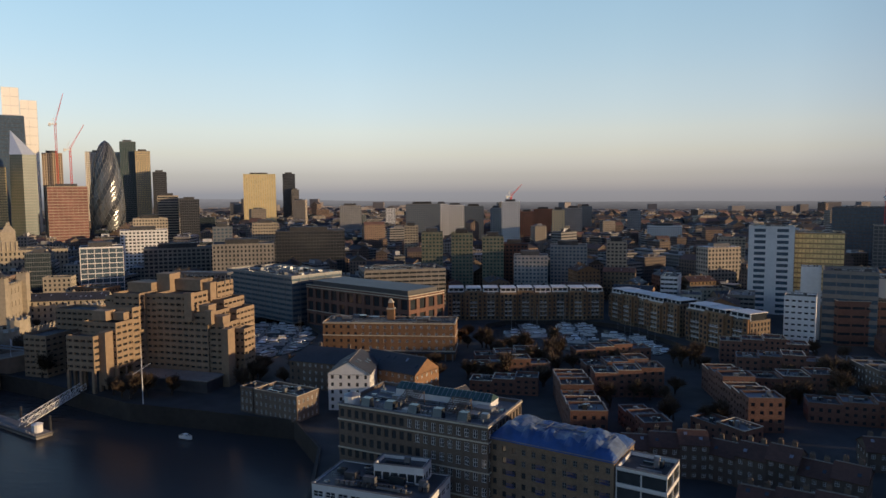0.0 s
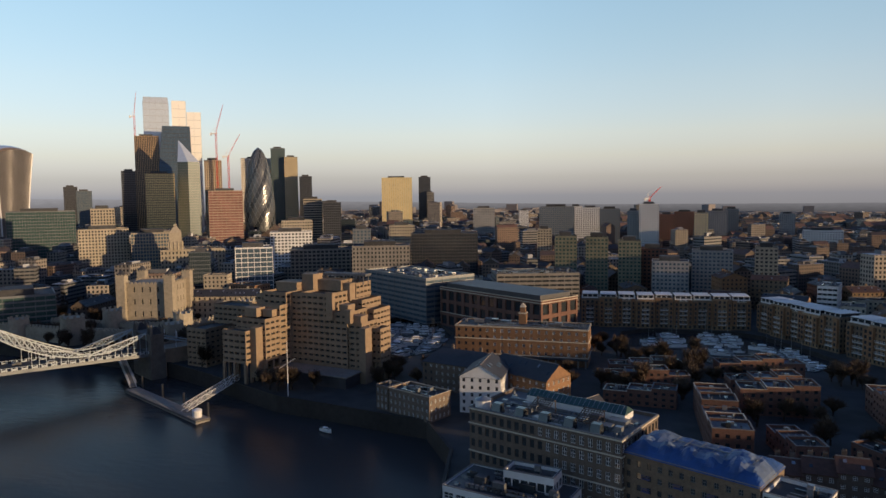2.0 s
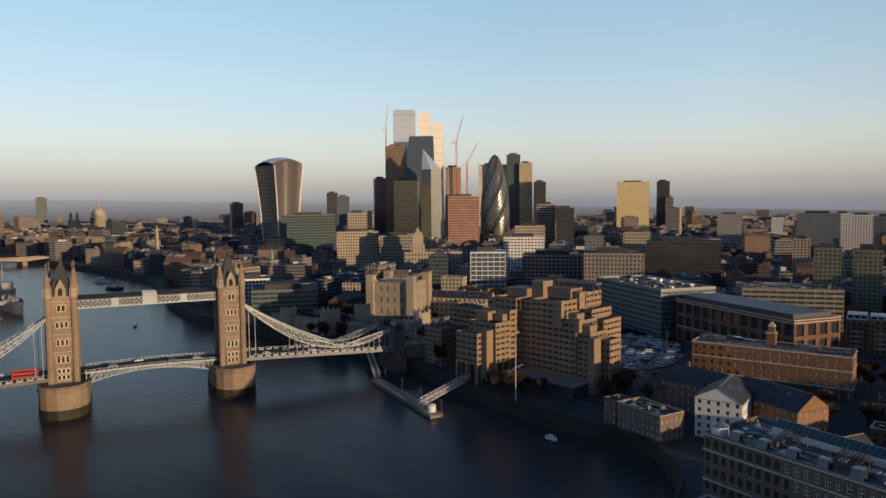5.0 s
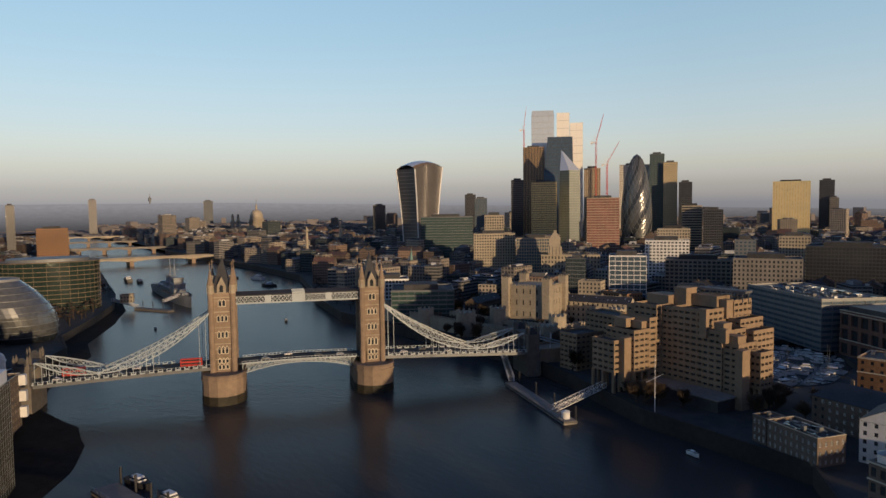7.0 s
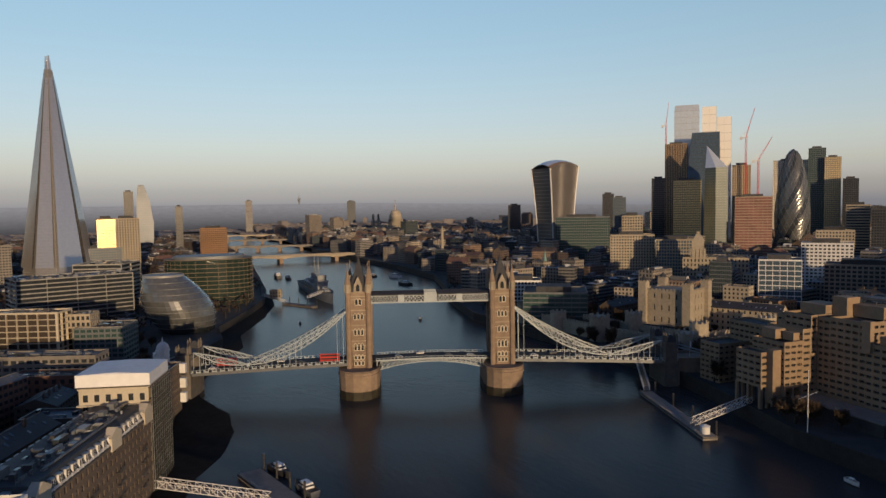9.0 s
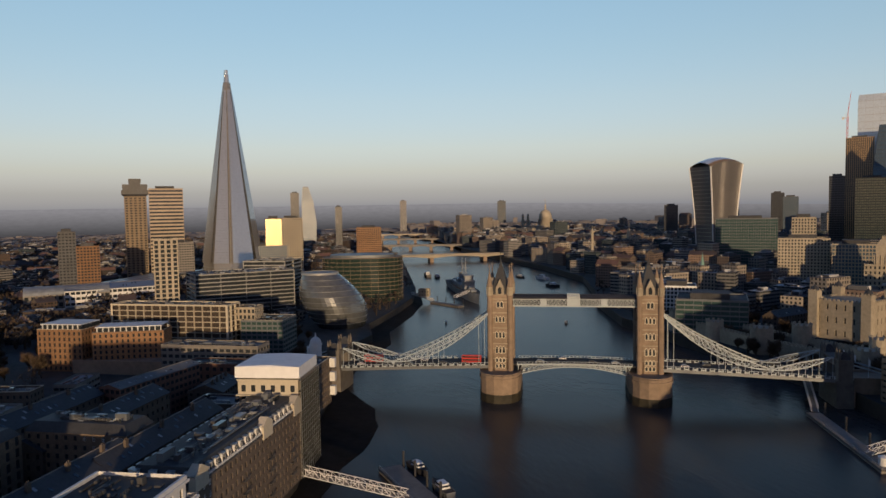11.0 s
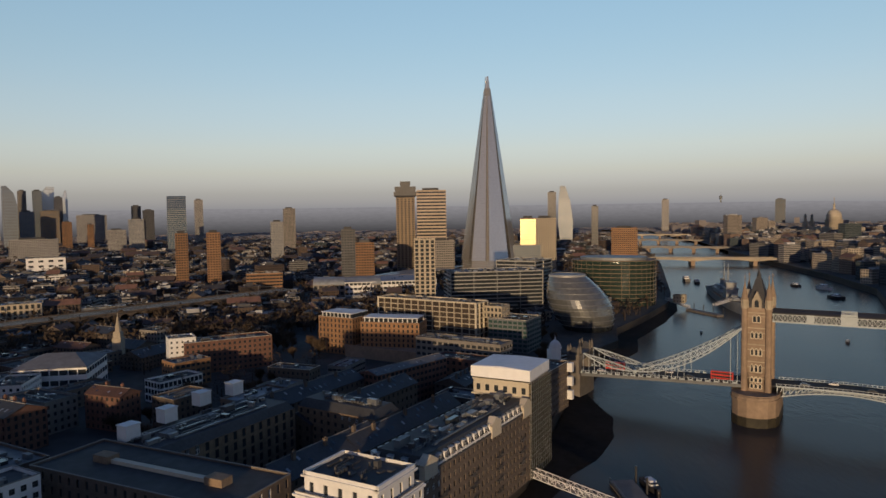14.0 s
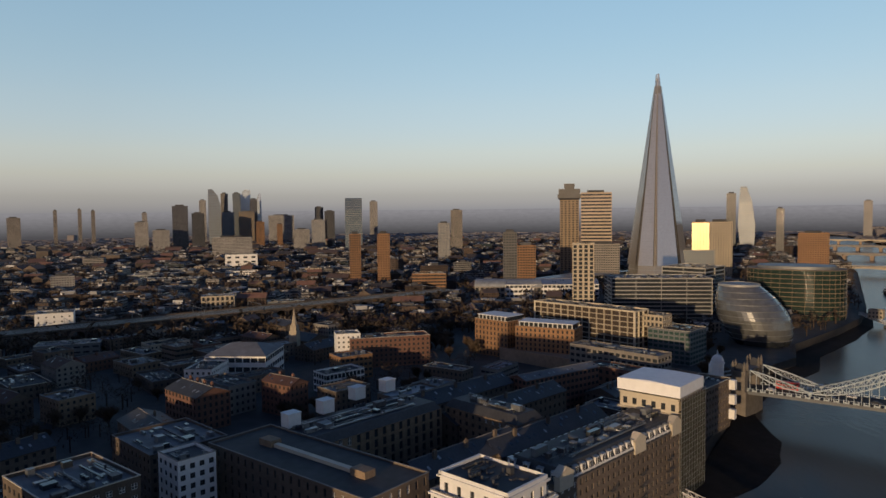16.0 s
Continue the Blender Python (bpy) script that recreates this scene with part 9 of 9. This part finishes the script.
brng = random.Random(5)
prot = launch(312, 300, 4.5, 10, 11.0)
prot_s = launch(340, 290, 4.5, 5, 11.0, "white sailing yacht with a bare mast", sail=True)
BERTHS = [((304, 280), (302, 322)), ((340, 262), (339, 322)), ((370, 228), (366, 290)),
          ((136, 236), (128, 330)), ((158, 232), (152, 318))]
for (x0, y0), (x1, y1) in BERTHS:
    jetty(x0, y0, x1, y1, 4.5)
    n = int(abs(y1 - y0) / 4.6)
    for i in range(n):
        for s in (-1, 1):
            if brng.random() < 0.38:
                continue
            src = prot_s if brng.random() < 0.3 else prot
            u = (i + 0.5) / n
            k = brng.uniform(0.5, 1.25)
            x, y = x0 + (x1 - x0) * u + s * (1.6 + 5.2 * k), y0 + (y1 - y0) * u + brng.uniform(-0.8, 0.8)
            if not (in_poly(x, y, DOCK_E) or in_poly(x, y, DOCK_W)):
                continue
            copy_thing(src, pose(x, y, 4.55, 0, 0, (0 if s > 0 else 180) + brng.choice((0, 0, 180)) + brng.uniform(-12, 12)) @ Matrix.Diagonal((k, k, k, 1)))
launch(152, 226, 4.5, 60, 15, "long white motor yacht at the dock entrance")
launch(-500, 322, 0.3, 200, 22, "dark moored tug with a white wheelhouse", M_HULL, group="river craft")
launch(-588, 358, 0.3, 190, 26, "white passenger boat moored by the bank", group="river craft")
launch(-625, 342, 0.3, 190, 18, "dark moored workboat with a low cabin", M_HULL, group="river craft")
launch(-710, 228, 0.3, 170, 30, "dark moored barge with a wheelhouse", M_HULL, group="river craft")
launch(-680, 232, 0.3, 170, 22, "dark moored barge with a wheelhouse", M_HULL, group="river craft")
launch(-250, 255 - 70, 0.3, 140, 9, "small dark boat moored in the river", M_HULL, group="river craft")
launch(-300, 90, 0.3, 160, 7, "small dark boat moored in the river", M_HULL, group="river craft")
launch(155, 108, 1.0, -20, 6, "small white cabin boat lying on the mud", group="river craft")


def truss_gangway(p, q_, w, h, label, name="gangway"):
    """A lattice footbridge from shore to pontoon."""
    a, b = Vector(p), Vector(q_)
    L = (b - a).length
    e = thing(name, label, "gangway", a.x, a.y, a.z, math.degrees(math.atan2(b.y - a.y, b.x - a.x)))
    drop = b.z - a.z
    n = max(4, round(L / 3))
    for s in (-w / 2, w / 2):
        q = MB()
        for i in range(n):
            u0, u1 = L * i / n, L * (i + 1) / n
            z0, z1 = drop * i / n, drop * (i + 1) / n
            q.bar((u0, s, z0), (u1, s, z1), 0.13)
            q.bar((u0, s, z0 + h), (u1, s, z1 + h), 0.13)
            q.bar((u0, s, z0), (u1, s, z1 + h) if i % 2 == 0 else (u1, s, z1), 0.09)
            q.bar((u0, s, z0 + h), (u1, s, z1), 0.08)
            q.bar((u0, s, z0), (u0, s, z0 + h), 0.1)
        part("side_truss", q, M_WHITE, e)
    q = MB()
    q.face([(0, -w / 2, 0.05), (L, -w / 2, drop + 0.05), (L, w / 2, drop + 0.05), (0, w / 2, 0.05)])
    q.face([(0, w / 2, -0.1), (L, w / 2, drop - 0.1), (L, -w / 2, drop - 0.1), (0, -w / 2, -0.1)])
    for i in range(n + 1):
        q.bar((L * i / n, -w / 2, drop * i / n + h), (L * i / n, w / 2, drop * i / n + h), 0.07)
    part("deck", q, M_CONC, e)


def pontoon(x0, y0, x1, y1, w, label):
    L = math.hypot(x1 - x0, y1 - y0)
    e = thing("landing_pontoon", label, "pontoon", (x0 + x1) / 2, (y0 + y1) / 2, 0, math.degrees(math.atan2(y1 - y0, x1 - x0)))
    q = MB()
    q.box(-L / 2, L / 2, -w / 2, w / 2, -0.8, 1.6, 0)
    q.box(-L / 2 - 0.3, L / 2 + 0.3, -w / 2 - 0.3, w / 2 + 0.3, 1.0, 1.4, 1)
    part("float", q, [M_CONC, M_HULL], e)
    for u in (-0.46, -0.15, 0.15, 0.46):
        q = MB()
        q.cyl(u * L, w / 2 + 0.9, -2, 7.5, 0.45, 0.45, 10)
        part("mooring_pile", q, M_HULL, e)
    q = MB()
    n = int(L / 2.5)
    for i in range(n + 1):
        q.bar((-L / 2 + L * i / n, -w / 2 + 0.2, 1.6), (-L / 2 + L * i / n, -w / 2 + 0.2, 2.7), 0.05)
    q.bar((-L / 2, -w / 2 + 0.2, 2.7), (L / 2, -w / 2 + 0.2, 2.7), 0.05)
    part("railing", q, M_METAL, e)
    return e, L


e, L = pontoon(33, 146, 97, 109, 6.5, "long dark landing pontoon off the north bank")
q = MB()
q.cyl(L / 2 - 5, 0, 1.6, 4.8, 2.0, 2.0, 12)
q.cyl(L / 2 - 5, 0, 4.8, 5.6, 2.3, 0.4, 12)
part("kiosk", q, M_WHITE, e, "white round kiosk")
truss_gangway((-6, 186, 8.2), (33, 147, 2), 3, 2.6, "white lattice gangway to the pontoon")
truss_gangway((90, 150, 8.2), (83, 117, 2), 3, 2.6, "white lattice gangway to the pontoon")
e, L = pontoon(14, -64, 52, -62, 9, "floating pier with moored work boats")
truss_gangway((20, -103, 8), (46, -68, 2), 3.2, 2.6, "white lattice gangway from the southern quay")
launch(20, -54, 0.6, 10, 14, "dark workboat with a white wheelhouse", M_HULL, group="river craft")
launch(42, -53, 0.6, 185, 15, "blue-grey workboat with a derrick", M_NAVY, group="river craft")
e, L = pontoon(-430, 128, -385, 142, 8, "pier pontoon off the southern embankment")
truss_gangway((-452, 112, 8.5), (-428, 128, 2), 3, 2.4, "steel gangway to the pier")
truss_gangway((-400, 142, 8.5), (-430, 172, 9.5), 3, 2.4, "steel footbridge to the moored warship")
building("small yellow pier house on the embankment", -440, 122, 12, 10, 60, 15, wall=M_STONE, floor=3.5, bay=3, ow=0.5, oh=0.5, junk=1, name="pier_house")

# flagpoles, pavilion and lamps on the north quay
for x, y in ((10, 196), (20, 191), (31, 187)):
    e = thing("flagpole", "tall white flagpole with a furled flag", "flagpole", x, y, GZ, 0, "flagpoles by the quay")
    q = MB()
    q.cyl(0, 0, 0, 17, 0.16, 0.08, 8)
    q.cyl(0, 0, 0, 0.6, 0.5, 0.4, 8)
    part("pole", q, M_WHITE, e)
    q = MB()
    q.face([(0.1, 0, 13), (0.9, 0.2, 12.6), (0.8, 0.3, 15.8), (0.1, 0, 16.4)])
    part("flag", q, M_WHITE, e)
e = thing("rotunda", "white round pavilion with columns and a domed roof", "pavilion", 140, 214, GZ)
claim(140, 214, 14, 14, 0)
q = MB()
q.cyl(0, 0, 0, 0.6, 6, 6, 20)
part("plinth", q, M_STONE, e)
for k in range(10):
    q = MB()
    q.cyl(5 * math.cos(k * math.pi / 5), 5 * math.sin(k * math.pi / 5), 0.6, 6, 0.4, 0.35, 8)
    part("column", q, M_WHITE, e)
q = MB()
q.cyl(0, 0, 6, 7.2, 6, 6, 20)
q.lathe([(5.8, 7.2), (5, 8.2), (3.5, 9.2), (1.5, 9.8), (0.1, 10)], n=20)
part("roof", q, [M_WHITE], e)
e = thing("flag_mast", "white ship's mast with crossed yard on the river front", "mast", 127, 131, GZ)
q = MB()
q.cyl(0, 0, 0, 26, 0.25, 0.1, 8)
q.bar((-4, 0, 13), (4, 0, 18), 0.12)
part("mast", q, M_WHITE, e)


# ---------------------------------------------------------------- traffic on the bridge
def car(x, y, z, rot, m, label):
    e = thing("car", label, "car", x, y, z, rot, "traffic on the bridge")
    q = MB()
    prof = [(-2.1, 0.35), (2.1, 0.35), (2.15, 0.8), (1.2, 0.95), (0.5, 1.45), (-1.2, 1.5), (-1.9, 1.0), (-2.15, 0.9)]
    for s in (-0.9, 0.9):
        f = [(a, s, b) for a, b in prof]
        q.face(f if s < 0 else f[::-1])
    for (a, b), (c, d) in zip(prof, prof[1:] + prof[:1]):
        q.face([(a, -0.9, b), (a, 0.9, b), (c, 0.9, d), (c, -0.9, d)])
    part("body", q, m, e)
    q = MB()
    for s in (-0.91, 0.91):
        f = [(1.0, s, 0.98), (0.45, s, 1.38), (-1.15, s, 1.42), (-1.7, s, 1.0)]
        q.face(f if s > 0 else f[::-1])
    part("window", q, M_PANE, e)
    for wx in (-1.35, 1.35):
        for s in (-0.85, 0.85):
            q = MB()
            for k in range(10):
                a, b = 2 * math.pi * k / 10, 2 * math.pi * (k + 1) / 10
                q.face([(wx + 0.34 * math.cos(a), s - 0.1, 0.34 + 0.34 * math.sin(a)), (wx + 0.34 * math.cos(b), s - 0.1, 0.34 + 0.34 * math.sin(b)), (wx + 0.34 * math.cos(b), s + 0.1, 0.34 + 0.34 * math.sin(b)), (wx + 0.34 * math.cos(a), s + 0.1, 0.34 + 0.34 * math.sin(a))])
            q.face([(wx + 0.34 * math.cos(2 * math.pi * k / 10), s * 1.12, 0.34 + 0.34 * math.sin(2 * math.pi * k / 10)) for k in range(10)])
            part("wheel", q, M_DARK, e)


def bus(x, y, z, rot):
    e = thing("double_decker_bus", "red double-decker bus on the bridge roadway", "bus", x, y, z, rot, "traffic on the bridge")
    q = MB()
    q.box(-5.4, 5.4, -1.25, 1.25, 0.35, 4.35, bottom=True)
    q.loft(rect(10.8, 2.5), 4.35, rect(10.4, 2.1), 4.5, 0, 0)
    part("body", q, M_RED, e)
    for z0 in (1.4, 3.1):
        for s in (-1.27, 1.27):
            q = MB()
            f = [(-5.0, s, z0), (5.0, s, z0), (5.0, s, z0 + 0.85), (-5.0, s, z0 + 0.85)]
            q.face(f if s < 0 else f[::-1])
            part("window", q, M_PANE, e)
    for wx in (-3.3, 3.4):
        for s in (-1.2, 1.2):
            q = MB()
            q.face([(wx + 0.5 * math.cos(2 * math.pi * k / 12), s * 1.07, 0.5 + 0.5 * math.sin(2 * math.pi * k / 12)) for k in range(12)])
            part("wheel", q, M_DARK, e)


bc, bs = math.cos(radians(BR[2])), math.sin(radians(BR[2]))


def on_bridge(u, v):
    return BR[0] + bc * u - bs * v, BR[1] + bs * u + bc * v


for u, v, k in ((-120, -3.2, 0), (-104, 3.2, 1), (-92, -3.2, 2), (-84, 3.2, 0), (-72, -3.2, 1), (-18, -3.2, 2), (-6, 3.2, 0), (10, -3.2, 1), (22, -3.2, 2), (58, -3.2, 0), (70, 3.2, 1), (84, -3.2, 2), (98, -3.2, 1), (112, 3.2, 0)):
    car(*on_bridge(u, v), deck_z(u) + 0.01, BR[2] + (180 if v > 0 else 0), (M_WHITE, M_DARK, M_METAL)[k], ("white car", "black car", "silver car")[k] + " on the bridge roadway")
bus(*on_bridge(-56, -3.3), deck_z(-56) + 0.01, BR[2])
bus(*on_bridge(-114, 3.3), deck_z(-114) + 0.01, BR[2])


# ---------------------------------------------------------------- trees in winter
def tree_thing(label, seed, h, crown_mat, dense=1.0):
    r = random.Random(seed)
    e = thing("tree", label, "tree", 0, 0, -200, 0, "winter trees")
    T, C = MB(), MB()

    def limb(p, d, L, rad, depth):
        n = 3
        for k in range(n):
            q_ = p + d * (L / n)
            T.bar(p, q_, rad * (1 - 0.25 * k / n), 0, 5 if depth < 2 else 3)
            p = q_
            d = (d + Vector((r.uniform(-0.2, 0.2), r.uniform(-0.2, 0.2), r.uniform(-0.02, 0.15)))).normalized()
        if depth >= 1:
            for _ in range(int((18, 24, 28)[depth - 1] * dense)):
                tw = (d + Vector((r.uniform(-1, 1), r.uniform(-1, 1), r.uniform(-0.4, 0.9)))).normalized() * r.uniform(1.2, 3.4)
                o = p - d * r.uniform(0, L)
                s = Vector((r.uniform(-1, 1), r.uniform(-1, 1), r.uniform(-0.6, 0.6))).normalized() * r.uniform(0.07, 0.2) * (0.7 + dense)
                C.face([o - s, o + s, o + tw])
        if depth >= 3:
            return
        for _ in range(r.choice((3, 4)) if depth < 2 else 3):
            nd = (d * 0.8 + Vector((r.uniform(-1.0, 1.0), r.uniform(-1.0, 1.0), r.uniform(-0.15, 0.6)))).normalized()
            limb(p - d * r.uniform(0, L * 0.5), nd, L * r.uniform(0.6, 0.8), rad * 0.55, depth + 1)

    limb(Vector((0, 0, -0.3)), Vector((0, 0, 1)), h * 0.26, h * 0.022, 0)
    part("trunk", T, M_BARK, e)
    part("crown", C, crown_mat, e)
    return e


TREES = [tree_thing("bare winter tree with fine dark twigs", 1, 13, M_TWIG), tree_thing("bare winter plane tree with spreading limbs", 2, 16, M_TWIG), tree_thing("bare winter tree with fine dark twigs", 3, 11, M_TWIG),
         tree_thing("tree still holding russet winter leaves", 4, 11, M_TWIGO, 2.4)]
trng = random.Random(11)
tree_n = 0


def plant(x, y, kind_=None, z=GZ, s=None):
    global tree_n
    if tree_n >= 380:
        return
    if near_bank(x, y, 3) or any(abs(c * (x - fx) + s_ * (y - fy)) < hw - 1.5 and abs(-s_ * (x - fx) + c * (y - fy)) < hd - 1.5 for fx, fy, hw, hd, c, s_ in FOOT[:BUILT]):
        return
    src = TREES[trng.choice((0, 1, 2)) if kind_ is None else kind_]
    k = s or trng.uniform(0.85, 1.4)
    copy_thing(src, pose(x, y, z, 0, 0, trng.uniform(0, 360)) @ Matrix.Diagonal((k, k, k, 1)))
    tree_n += 1


def grove(cx, cy, hw, hd, n, kind_=None):
    for _ in range(n):
        plant(cx + trng.uniform(-hw, hw), cy + trng.uniform(-hd, hd), kind_)


grove(-60, 222, 95, 10, 16)
grove(-70, 262, 80, 22, 14)
grove(40, 260, 24, 50, 12)
grove(30, 205, 30, 12, 6)
grove(118, 142, 28, 7, 12)
grove(170, 165, 16, 18, 9)
grove(-150, 330, 60, 30, 14)
grove(10, 200, 50, 14, 16)
grove(-50, 235, 60, 14, 22)
grove(-120, 262, 40, 30, 18)
grove(20, 300, 60, 20, 20)
grove(-10, 380, 70, 18, 14)
grove(60, 330, 30, 30, 10)
grove(60, 172, 24, 6, 12)
grove(-20, 205, 60, 8, 18)
grove(-100, 228, 50, 10, 20)
grove(30, 245, 16, 30, 14)
grove(262, 258, 5, 8, 3, 3)
grove(290, 215, 30, 30, 26)
grove(225, 180, 30, 14, 10)
grove(345, 195, 40, 12, 16)
grove(345, 130, 20, 34, 18)
grove(415, 140, 22, 30, 18)
grove(440, 190, 40, 30, 16)
grove(285, 168, 20, 10, 10)
grove(300, 60, 8, 8, 3)
grove(-165, -62, 30, 14, 7)
grove(-250, -60, 14, 20, 5)
grove(-230, -240, 50, 24, 18)
grove(-370, -385, 55, 22, 40)
grove(-300, -330, 40, 20, 10)
grove(-60, -270, 40, 20, 10)
grove(-20, -380, 60, 20, 12)
grove(-90, -230, 40, 14, 8)
grove(-320, -250, 60, 30, 16)
for o in TREES:
    for c_ in (o, *o.children):
        bpy.data.objects.remove(c_)
